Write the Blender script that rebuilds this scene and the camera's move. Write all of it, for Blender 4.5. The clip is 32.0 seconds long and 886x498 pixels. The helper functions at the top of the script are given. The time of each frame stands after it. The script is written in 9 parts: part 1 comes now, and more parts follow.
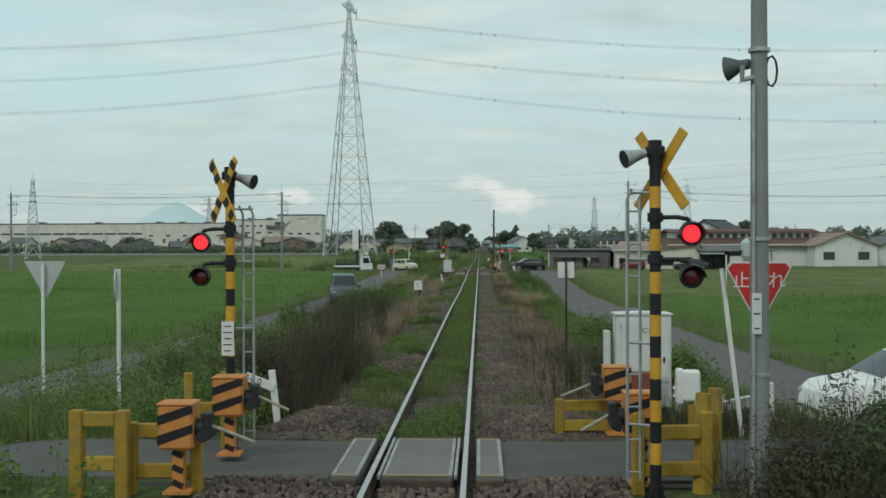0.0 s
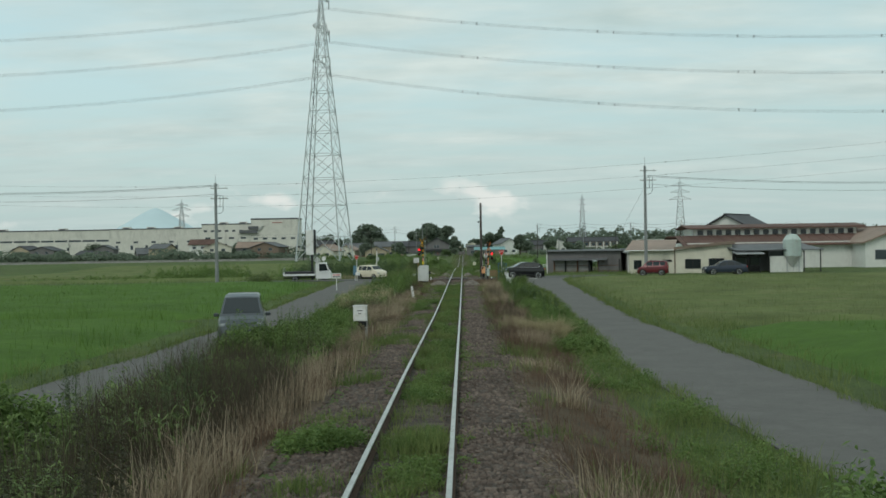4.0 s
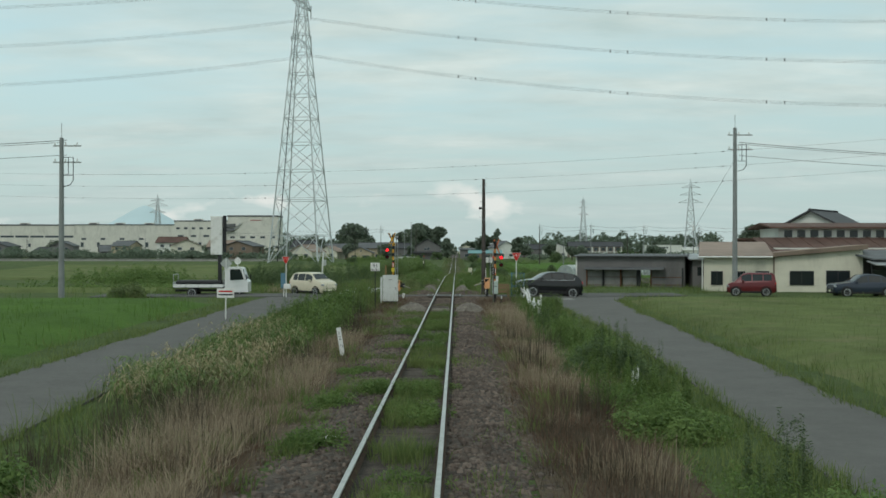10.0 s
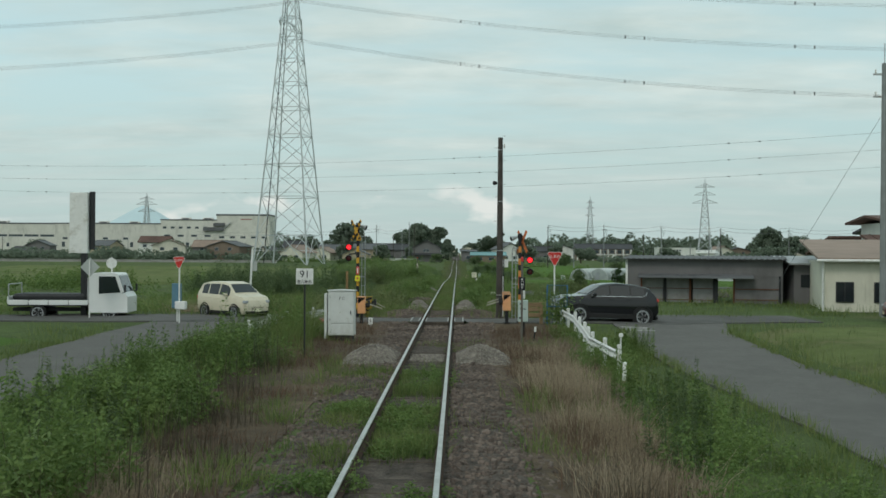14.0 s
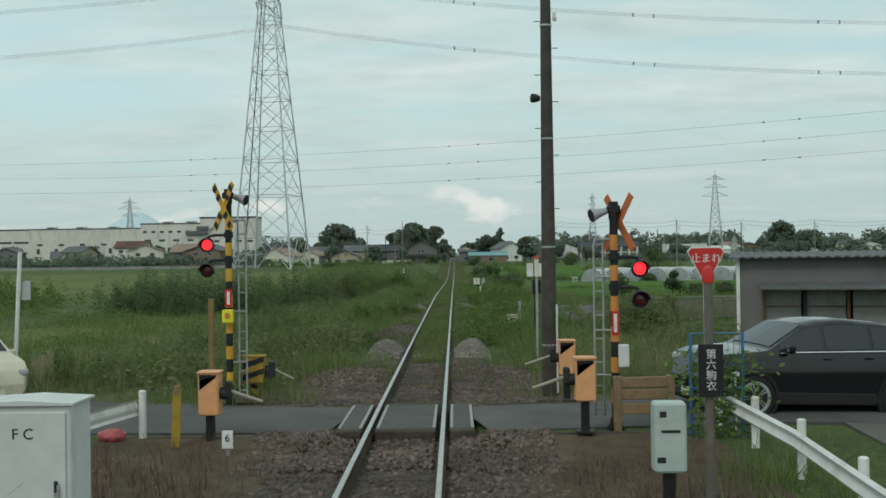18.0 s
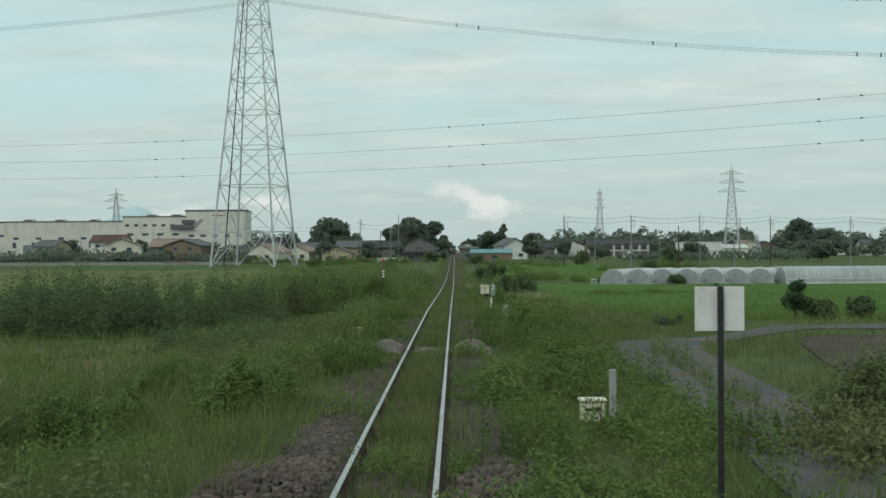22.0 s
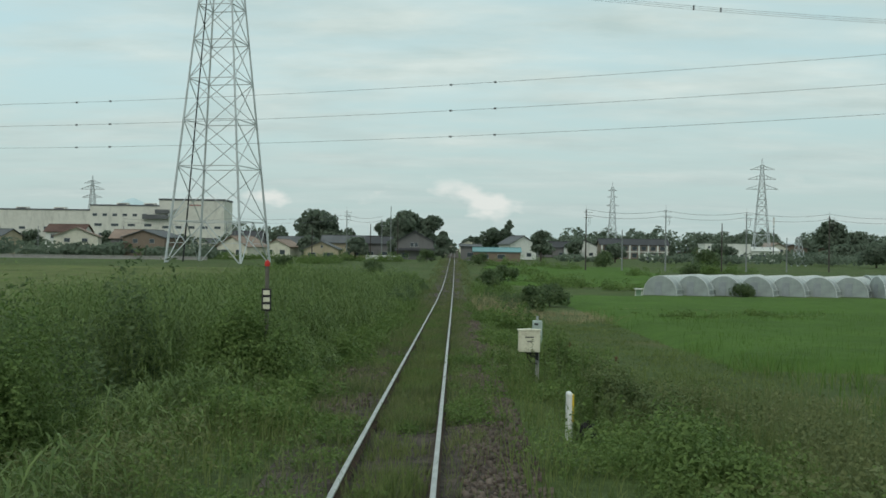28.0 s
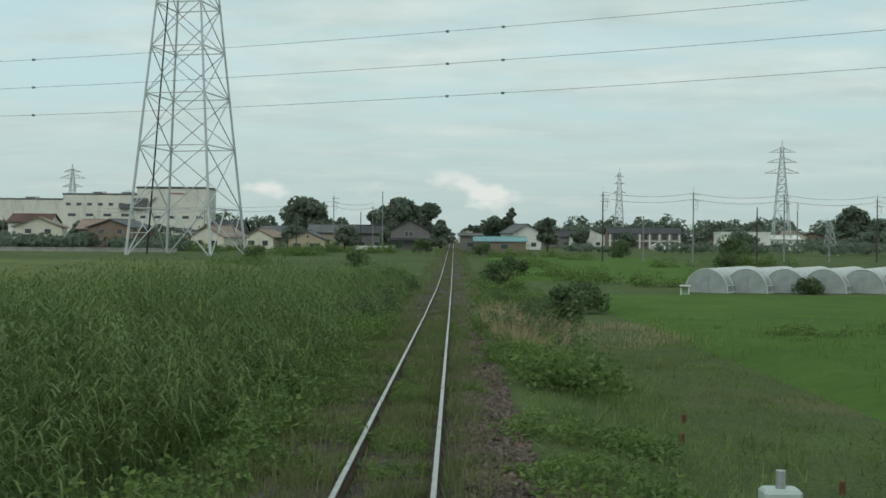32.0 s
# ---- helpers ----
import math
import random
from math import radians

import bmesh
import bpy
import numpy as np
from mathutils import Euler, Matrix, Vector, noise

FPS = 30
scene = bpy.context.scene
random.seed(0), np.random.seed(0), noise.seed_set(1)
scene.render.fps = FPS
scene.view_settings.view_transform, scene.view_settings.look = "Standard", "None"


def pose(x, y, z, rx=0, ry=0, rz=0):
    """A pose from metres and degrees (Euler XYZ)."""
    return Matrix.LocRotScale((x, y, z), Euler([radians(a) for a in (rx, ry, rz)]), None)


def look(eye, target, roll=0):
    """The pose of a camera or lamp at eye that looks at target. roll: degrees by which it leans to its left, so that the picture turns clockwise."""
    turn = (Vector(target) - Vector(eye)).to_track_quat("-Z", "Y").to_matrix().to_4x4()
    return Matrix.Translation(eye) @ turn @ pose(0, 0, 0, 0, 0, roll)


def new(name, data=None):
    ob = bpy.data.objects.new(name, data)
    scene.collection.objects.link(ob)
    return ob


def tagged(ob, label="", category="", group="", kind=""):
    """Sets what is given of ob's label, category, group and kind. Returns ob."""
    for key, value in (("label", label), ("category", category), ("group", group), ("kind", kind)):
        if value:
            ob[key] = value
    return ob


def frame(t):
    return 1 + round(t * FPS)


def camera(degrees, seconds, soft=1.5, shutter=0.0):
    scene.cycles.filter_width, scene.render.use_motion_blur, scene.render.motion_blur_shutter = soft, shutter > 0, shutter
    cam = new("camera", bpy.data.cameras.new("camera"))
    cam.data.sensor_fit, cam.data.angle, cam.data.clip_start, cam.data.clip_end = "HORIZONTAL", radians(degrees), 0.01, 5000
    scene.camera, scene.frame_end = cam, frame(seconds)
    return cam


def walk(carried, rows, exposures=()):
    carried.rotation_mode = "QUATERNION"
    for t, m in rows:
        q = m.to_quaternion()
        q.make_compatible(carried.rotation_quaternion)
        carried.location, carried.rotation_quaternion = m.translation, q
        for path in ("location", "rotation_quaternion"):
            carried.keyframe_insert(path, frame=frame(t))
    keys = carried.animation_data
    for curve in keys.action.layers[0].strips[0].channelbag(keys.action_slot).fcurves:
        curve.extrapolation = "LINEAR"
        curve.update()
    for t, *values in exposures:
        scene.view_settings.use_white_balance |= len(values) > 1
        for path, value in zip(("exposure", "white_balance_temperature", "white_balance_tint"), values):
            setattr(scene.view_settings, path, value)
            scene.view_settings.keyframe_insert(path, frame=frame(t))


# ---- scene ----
cam = camera(45.0, 32.0, soft=1.6)
ROWS = [
    (0.0, 0.76, -12.905, 2.776, 1.948, -0.264, 0.201),
    (0.5, 0.755, -9.705, 2.749, 1.765, -0.301, 0.081),
    (1.0, 0.776, -6.515, 2.722, 1.572, -0.241, 0.145),
    (1.5, 0.772, -3.307, 2.695, 1.411, -0.255, 0.543),
    (2.0, 0.773, -0.089, 2.668, 1.374, -0.259, 0.743),
    (2.5, 0.771, 3.145, 2.644, 1.362, -0.244, 0.954),
    (3.0, 0.765, 6.396, 2.62, 1.36, -0.08, 1.218),
    (3.5, 0.769, 9.662, 2.596, 1.226, -0.083, 1.15),
    (5.5, 0.769, 22.76, 2.556, 0.938, -0.004, 0.353),
    (6.0, 0.763, 26.03, 2.544, 0.904, 0.048, 0.477),
    (6.5, 0.756, 29.291, 2.528, 0.837, 0.073, 0.554),
    (7.0, 0.767, 32.551, 2.512, 0.794, 0.051, 0.455),
    (7.5, 0.753, 35.808, 2.497, 0.754, 0.052, 0.342),
    (8.0, 0.757, 39.052, 2.463, 0.732, 0.021, 0.097),
    (8.5, 0.761, 42.278, 2.428, 0.733, -0.001, -0.023),
    (9.0, 0.766, 45.484, 2.394, 0.732, 0.046, -0.147),
    (9.5, 0.771, 48.675, 2.359, 0.722, 0.067, -0.12),
    (10.0, 0.78, 51.866, 2.322, 0.713, 0.093, -0.045),
    (10.5, 0.786, 55.063, 2.285, 0.674, 0.053, 0.053),
    (11.0, 0.784, 58.262, 2.248, 0.682, 0.042, 0.254),
    (11.5, 0.8, 61.462, 2.216, 0.679, 0.099, 0.223),
    (12.0, 0.806, 64.649, 2.19, 0.649, 0.217, 0.315),
    (12.5, 0.806, 67.821, 2.165, 0.674, 0.295, 0.282),
    (13.0, 0.798, 70.992, 2.14, 0.69, 0.281, 0.166),
    (13.5, 0.789, 74.171, 2.142, 0.777, 0.242, -0.347),
    (15.5, 0.794, 86.941, 2.192, 0.67, 0.17, -0.173),
    (16.0, 0.803, 90.076, 2.195, 0.727, 0.2, 0.177),
    (16.5, 0.798, 93.165, 2.198, 0.713, 0.223, -0.016),
    (17.0, 0.783, 96.239, 2.199, 0.756, 0.311, 0.071),
    (17.5, 0.781, 99.303, 2.181, 0.705, 0.331, 0.496),
    (18.0, 0.78, 102.351, 2.162, 0.627, 0.246, 0.699),
    (18.5, 0.781, 105.386, 2.143, 0.584, 0.212, 0.775),
    (19.0, 0.804, 108.449, 2.129, 0.514, 0.065, 0.808),
    (19.5, 0.805, 111.511, 2.143, 0.582, 0.075, 0.785),
    (20.0, 0.81, 114.58, 2.157, 0.587, 0.131, 0.623),
    (20.5, 0.801, 117.709, 2.172, 0.579, 0.088, 0.916),
    (21.0, 0.789, 120.895, 2.181, 0.58, -0.029, 0.323),
    (21.5, 0.779, 124.133, 2.176, 0.631, -0.027, 0.207),
    (22.0, 0.801, 127.399, 2.17, 0.652, 0.083, 0.27),
    (22.5, 0.798, 130.696, 2.165, 0.593, 0.123, -1.441),
    (23.0, 0.796, 134.011, 2.153, 0.705, 0.243, -1.331),
    (23.5, 0.788, 137.333, 2.138, 0.722, 0.26, -1.152),
    (24.0, 0.779, 140.652, 2.122, 0.66, 0.228, -0.258),
    (24.5, 0.765, 143.959, 2.107, 0.6, 0.072, -0.577),
    (25.0, 0.759, 147.243, 2.086, 0.607, 0.087, -0.655),
    (25.5, 0.762, 150.495, 2.066, 0.551, 0.06, -0.222),
    (27.5, 0.773, 163.376, 2.004, 0.694, 0.015, -0.577),
    (28.0, 0.785, 166.558, 1.992, 0.676, -0.006, -0.755),
    (28.5, 0.767, 169.696, 1.979, 0.772, 0.138, -0.871),
    (29.0, 0.781, 172.794, 1.964, 0.714, 0.081, -0.948),
    (29.5, 0.78, 175.859, 1.95, 0.747, 0.072, -1.591),
    (30.0, 0.796, 178.936, 1.935, 0.784, 0.033, -1.584),
    (30.5, 0.785, 182.033, 1.896, 0.763, -0.082, -1.656),
    (31.0, 0.78, 185.141, 1.842, 0.775, -0.081, -0.877),
    (31.5, 0.78, 188.253, 1.788, 0.676, -0.243, -0.723),
    (32.0, 0.781, 191.367, 1.735, 0.606, -0.503, -0.464),
]
walk(cam, [(t, pose(x, y, z, 90 + pitch, roll, yaw)) for t, x, y, z, yaw, pitch, roll in ROWS])

# ---- world, sun ----
world = bpy.data.worlds.new("sky_world")
scene.world = world
world.use_nodes = True
WN, WL = world.node_tree.nodes, world.node_tree.links
WN.clear()


def wnode(kind, **inputs):
    n = WN.new(kind)
    for k, v in inputs.items():
        n.inputs[k.replace("_", " ")].default_value = v
    return n


sky = WN.new("ShaderNodeTexSky")
sky.sky_type, sky.sun_disc = "NISHITA", False
sky.sun_elevation, sky.sun_rotation = radians(38), radians(150)
sky.air_density, sky.dust_density = 1.2, 2.0
coord = WN.new("ShaderNodeTexCoord")
split = WN.new("ShaderNodeSeparateXYZ")
WL.new(coord.outputs["Generated"], split.inputs[0])


def wmath(op, a, b, clamp=False):
    n = WN.new("ShaderNodeMath")
    n.operation, n.use_clamp = op, clamp
    for i, v in enumerate((a, b)):
        if v is None:
            continue
        if isinstance(v, (int, float)):
            n.inputs[i].default_value = v
        else:
            WL.new(v, n.inputs[i])
    return n.outputs[0]


def wmix(f, a, b):
    n = WN.new("ShaderNodeMix")
    n.data_type = "RGBA"
    for sock, v in ((n.inputs[0], f), (n.inputs[6], a), (n.inputs[7], b)):
        if isinstance(v, (tuple, float, int)):
            sock.default_value = v
        else:
            WL.new(v, sock)
    return n.outputs[2]


def wramp(f, stops):
    n = WN.new("ShaderNodeValToRGB")
    WL.new(f, n.inputs[0])
    while len(n.color_ramp.elements) < len(stops):
        n.color_ramp.elements.new(0.5)
    for e, (p, c) in zip(n.color_ramp.elements, stops):
        e.position, e.color = p, c
    return n.outputs[0]


def wnoise(scale_xyz, scale, detail, rough, off=(0, 0, 0)):
    m = WN.new("ShaderNodeMapping")
    m.inputs["Scale"].default_value, m.inputs["Location"].default_value = scale_xyz, off
    WL.new(PLANE if scale_xyz[2] == 0 else coord.outputs["Generated"], m.inputs[0])
    n = WN.new("ShaderNodeTexNoise")
    n.inputs["Scale"].default_value, n.inputs["Detail"].default_value, n.inputs["Roughness"].default_value = scale, detail, rough
    WL.new(m.outputs[0], n.inputs["Vector"])
    return n.outputs[0]


height = split.outputs[2]
lift = wmath("ADD", wmath("MAXIMUM", height, 0.0), 0.12)
plane = WN.new("ShaderNodeCombineXYZ")
WL.new(wmath("DIVIDE", split.outputs[0], lift), plane.inputs[0])
WL.new(wmath("DIVIDE", split.outputs[1], lift), plane.inputs[1])
PLANE = plane.outputs[0]
BLACK, WHITE = (0, 0, 0, 1), (1, 1, 1, 1)
thin = wnoise((1.0, 2.2, 0), 0.9, 5, 0.55, (3.1, 0.4, 0))
deck = wramp(thin, [(0.36, BLACK), (0.62, WHITE)])
skyscale = WN.new("ShaderNodeVectorMath")
skyscale.operation = "SCALE"
WL.new(sky.outputs[0], skyscale.inputs[0])
skyscale.inputs["Scale"].default_value = 0.11
gap = wmix(0.75, skyscale.outputs[0], (0.56, 0.775, 0.775, 1))
grey = wmix(wramp(wnoise((1.0, 1.6, 0), 2.1, 6, 0.6, (7, 2, 0)), [(0.3, BLACK), (0.72, WHITE)]), (0.49, 0.615, 0.599, 1), (0.70, 0.80, 0.766, 1))
body = wmix(deck, gap, grey)
# pale bank near the horizon with a few bright heaps
low = wramp(height, [(0.0, WHITE), (0.16, BLACK)])
body = wmix(wmath("MULTIPLY", low, 0.65), body, (0.435, 0.54, 0.532, 1))
heaps = wramp(wnoise((1.0, 1.0, 2.2), 11, 4, 0.5, (0.37, 0.1, 0.2)), [(0.57, BLACK), (0.65, WHITE)])
band = wramp(height, [(0.018, BLACK), (0.032, WHITE), (0.052, WHITE), (0.075, BLACK)])
body = wmix(wmath("MULTIPLY", wmath("MULTIPLY", heaps, band), 0.8), body, (0.80, 0.82, 0.78, 1))
back = WN.new("ShaderNodeBackground")
WL.new(body, back.inputs[0])
back.inputs[1].default_value = 1.0
wout = WN.new("ShaderNodeOutputWorld")
WL.new(back.outputs[0], wout.inputs[0])

sun_data = bpy.data.lights.new("sun", "SUN")
sun_data.energy, sun_data.angle, sun_data.color = 0.9, radians(14), (1.0, 0.96, 0.9)
sun = new("sun", sun_data)
sun.matrix_world = look((-30, -50, 60), (0, 0, 0))

# ---- materials ----
MATS = {}


def mat(name, color, rough=0.7, metal=0.0, var=0.12, scale=6.0, bump=0.0, bscale=40.0, rand=0.0, dirt=None, spec=0.3, emit=0.0, trans=0.0, island=0.0, streak=0.0):
    """Procedural surface: base colour with coarse and fine variation, optional dirt, bump and random shift per object or island."""
    if name in MATS:
        return MATS[name]
    m = bpy.data.materials.new(name)
    m.use_nodes = True
    nt = m.node_tree
    N, L = nt.nodes, nt.links
    b = N["Principled BSDF"]
    b.inputs["Roughness"].default_value, b.inputs["Metallic"].default_value = rough, metal
    b.inputs["Specular IOR Level"].default_value = spec
    tc = N.new("ShaderNodeTexCoord")
    col = (*color, 1)

    def nz(s, d=4, r=0.6, stretch=None):
        n = N.new("ShaderNodeTexNoise")
        n.inputs["Scale"].default_value, n.inputs["Detail"].default_value, n.inputs["Roughness"].default_value = s, d, r
        if stretch:
            mp = N.new("ShaderNodeMapping")
            mp.inputs["Scale"].default_value = stretch
            L.new(tc.outputs["Object"], mp.inputs[0])
            L.new(mp.outputs[0], n.inputs["Vector"])
        else:
            L.new(tc.outputs["Object"], n.inputs["Vector"])
        return n.outputs[0]

    def mix(f, a, c, kind="MIX"):
        x = N.new("ShaderNodeMix")
        x.data_type, x.blend_type = "RGBA", kind
        for sock, v in ((x.inputs[0], f), (x.inputs[6], a), (x.inputs[7], c)):
            if isinstance(v, (tuple, float, int)):
                sock.default_value = v
            else:
                L.new(v, sock)
        return x.outputs[2]

    def ramp(f, lo, hi):
        r = N.new("ShaderNodeMapRange")
        r.inputs[1].default_value, r.inputs[2].default_value = lo, hi
        L.new(f, r.inputs[0])
        return r.outputs[0]

    dark, light = tuple(c * (1 - 2.2 * var) for c in color), tuple(min(1, c * (1 + 1.6 * var)) for c in color)
    out = mix(ramp(nz(scale * 0.17, 3), 0.3, 0.7), (*dark, 1), (*light, 1))
    out = mix(0.5, out, mix(ramp(nz(scale, 5), 0.25, 0.75), (*dark, 1), (*light, 1)))
    if dirt:
        out = mix(ramp(nz(scale * 0.35, 6, 0.7, (1, 1, 0.35) if streak else None), 0.52, 0.72), out, (*dirt, 1))
    if rand or island:
        if island:
            r = N.new("ShaderNodeNewGeometry").outputs["Random Per Island"]
        else:
            r = N.new("ShaderNodeObjectInfo").outputs["Random"]
        hv = N.new("ShaderNodeHueSaturation")
        amt = rand or island
        L.new(ramp(r, 0, 1), hv.inputs["Value"])
        hv.inputs["Value"].links[0].from_node.inputs[3].default_value = 1 - amt
        hv.inputs["Value"].links[0].from_node.inputs[4].default_value = 1 + amt
        L.new(out, hv.inputs["Color"])
        out = hv.outputs[0]
    L.new(out, b.inputs["Base Color"])
    if bump:
        bp = N.new("ShaderNodeBump")
        bp.inputs["Strength"].default_value, bp.inputs["Distance"].default_value = 1.0, bump
        L.new(nz(bscale, 5, 0.65), bp.inputs["Height"])
        L.new(bp.outputs[0], b.inputs["Normal"])
    if emit:
        b.inputs["Emission Color"].default_value, b.inputs["Emission Strength"].default_value = col, emit
    if trans:
        b.inputs["Transmission Weight"].default_value = trans
    MATS[name] = m
    return m


def leaf_mat(name, base, tip, rough=0.6, amt=0.35):
    """Blades and leaves: colour from base to tip by island and by height patches, a little light through them."""
    m = bpy.data.materials.new(name)
    m.use_nodes = True
    N, L = m.node_tree.nodes, m.node_tree.links
    b = N["Principled BSDF"]
    geo = N.new("ShaderNodeNewGeometry")
    tc = N.new("ShaderNodeTexCoord")
    n = N.new("ShaderNodeTexNoise")
    n.inputs["Scale"].default_value, n.inputs["Detail"].default_value, n.inputs["Roughness"].default_value = 0.7, 5, .7
    L.new(tc.outputs["Object"], n.inputs["Vector"])
    ad = N.new("ShaderNodeMath")
    ad.operation = "MULTIPLY_ADD"
    L.new(geo.outputs["Random Per Island"], ad.inputs[0])
    ad.inputs[1].default_value = 0.35
    L.new(n.outputs[0], ad.inputs[2])
    r = N.new("ShaderNodeMapRange")
    r.inputs[1].default_value, r.inputs[2].default_value = 0.42, 0.92
    L.new(ad.outputs[0], r.inputs[0])
    x = N.new("ShaderNodeMix")
    x.data_type = "RGBA"
    x.inputs[6].default_value, x.inputs[7].default_value = (*base, 1), (*tip, 1)
    L.new(r.outputs[0], x.inputs[0])
    L.new(x.outputs[2], b.inputs["Base Color"])
    b.inputs["Roughness"].default_value, b.inputs["Specular IOR Level"].default_value = rough, 0.2
    tr = N.new("ShaderNodeBsdfTranslucent")
    L.new(x.outputs[2], tr.inputs[0])
    ms = N.new("ShaderNodeMixShader")
    ms.inputs[0].default_value = amt
    L.new(b.outputs[0], ms.inputs[1])
    L.new(tr.outputs[0], ms.inputs[2])
    L.new(ms.outputs[0], N["Material Output"].inputs[0])
    MATS[name] = m
    return m


def glass_mat(name, tint=(0.018, 0.023, 0.026)):
    m = mat(name, tint, rough=0.06, spec=0.5, var=0.05)
    return m


STEEL = mat("galvanised_steel", (0.42, 0.44, 0.45), 0.5, 0.6, 0.15, 12, dirt=(0.25, 0.2, 0.16))
RAILTOP = mat("rail_polished", (0.5, 0.49, 0.47), 0.35, 0.85, 0.15, 20)
RAILSIDE = mat("rail_rust", (0.075, 0.045, 0.03), 0.9, 0.2, 0.25, 15, 0.002, 80)
WOOD = mat("sleeper_wood", (0.08, 0.064, 0.05), 0.95, 0, 0.3, 12, 0.006, 30, rand=0.2)
YELLOW = mat("crossing_yellow", (0.62, 0.33, 0.035), 0.55, 0, 0.12, 8, dirt=(0.25, 0.16, 0.05))
ORANGE = mat("crossing_orange", (0.58, 0.235, 0.06), 0.6, 0, 0.14, 8, dirt=(0.3, 0.14, 0.06))
BLACKP = mat("crossing_black", (0.018, 0.018, 0.02), 0.55, 0, 0.2, 8)
OLDYEL = mat("worn_yellow_wood", (0.36, 0.235, 0.035), 0.85, 0, 0.22, 7, 0.003, 50, dirt=(0.2, 0.16, 0.09), rand=0.1)
WHITEP = mat("white_paint", (0.72, 0.72, 0.7), 0.5, 0, 0.08, 6, dirt=(0.45, 0.43, 0.38))
GREYBOX = mat("pale_grey_cabinet", (0.6, 0.62, 0.6), 0.5, 0, 0.07, 5, dirt=(0.42, 0.41, 0.36), streak=1)
CREAM = mat("cream_box_paint", (0.68, 0.66, 0.52), 0.5, 0, 0.08, 5, dirt=(0.4, 0.36, 0.26))
CONC = mat("concrete", (0.33, 0.325, 0.31), 0.9, 0, 0.15, 4, 0.004, 60, dirt=(0.2, 0.19, 0.17))
POLEC = mat("pole_concrete", (0.23, 0.245, 0.245), 0.8, 0, 0.12, 3, 0.002, 60)
DPOLE = mat("dark_wood_pole", (0.075, 0.065, 0.058), 0.9, 0, 0.25, 6, 0.004, 40)
RED = mat("sign_red", (0.55, 0.035, 0.03), 0.4, 0, 0.08, 5)
GLOWRED = mat("lamp_red_lit", (1.0, 0.022, 0.03), 0.4, emit=1.9, var=0.0)
DARKRED = mat("lamp_red_off", (0.09, 0.01, 0.012), 0.2, spec=0.6, var=0.05)
RUST = mat("rusty_iron", (0.16, 0.075, 0.045), 0.9, 0.2, 0.3, 10)
DARKMETAL = mat("dark_metal", (0.035, 0.036, 0.038), 0.6, 0.3, 0.2, 10)
RUBBER = mat("rubber", (0.02, 0.02, 0.02), 0.8, 0, 0.15, 10)
ASPHALT = mat("asphalt", (0.118, 0.114, 0.106), 0.92, 0, 0.1, 5, 0.008, 60, dirt=(0.1, 0.096, 0.088))
BALLAST = mat("ballast_stones", (0.142, 0.112, 0.094), 0.95, 0, 0.3, 5, 0.03, 14, island=0.35)
FRESHSTONE = mat("fresh_ballast", (0.25, 0.225, 0.195), 0.95, 0, 0.3, 22, .03, 26, island=0.3)
BEDSTONE = mat("ballast_bed", (0.098, 0.08, 0.067), 0.97, 0, 0.45, 22, 0.05, 18)
GLASS = glass_mat("dark_glass")
WINDOW = glass_mat("window_glass", (0.06, 0.075, 0.085))
TYRE = RUBBER
GREENBOX = mat("pale_green_box", (0.42, 0.5, 0.47), 0.5, 0, 0.07, 6, dirt=(0.33, 0.36, 0.32))
TOWER = mat("tower_steel", (0.5, 0.53, 0.54), 0.55, 0.35, 0.1, 0.4)
WIRE = mat("wire", (0.16, 0.17, 0.18), 0.6, 0.3, 0.1, 2)


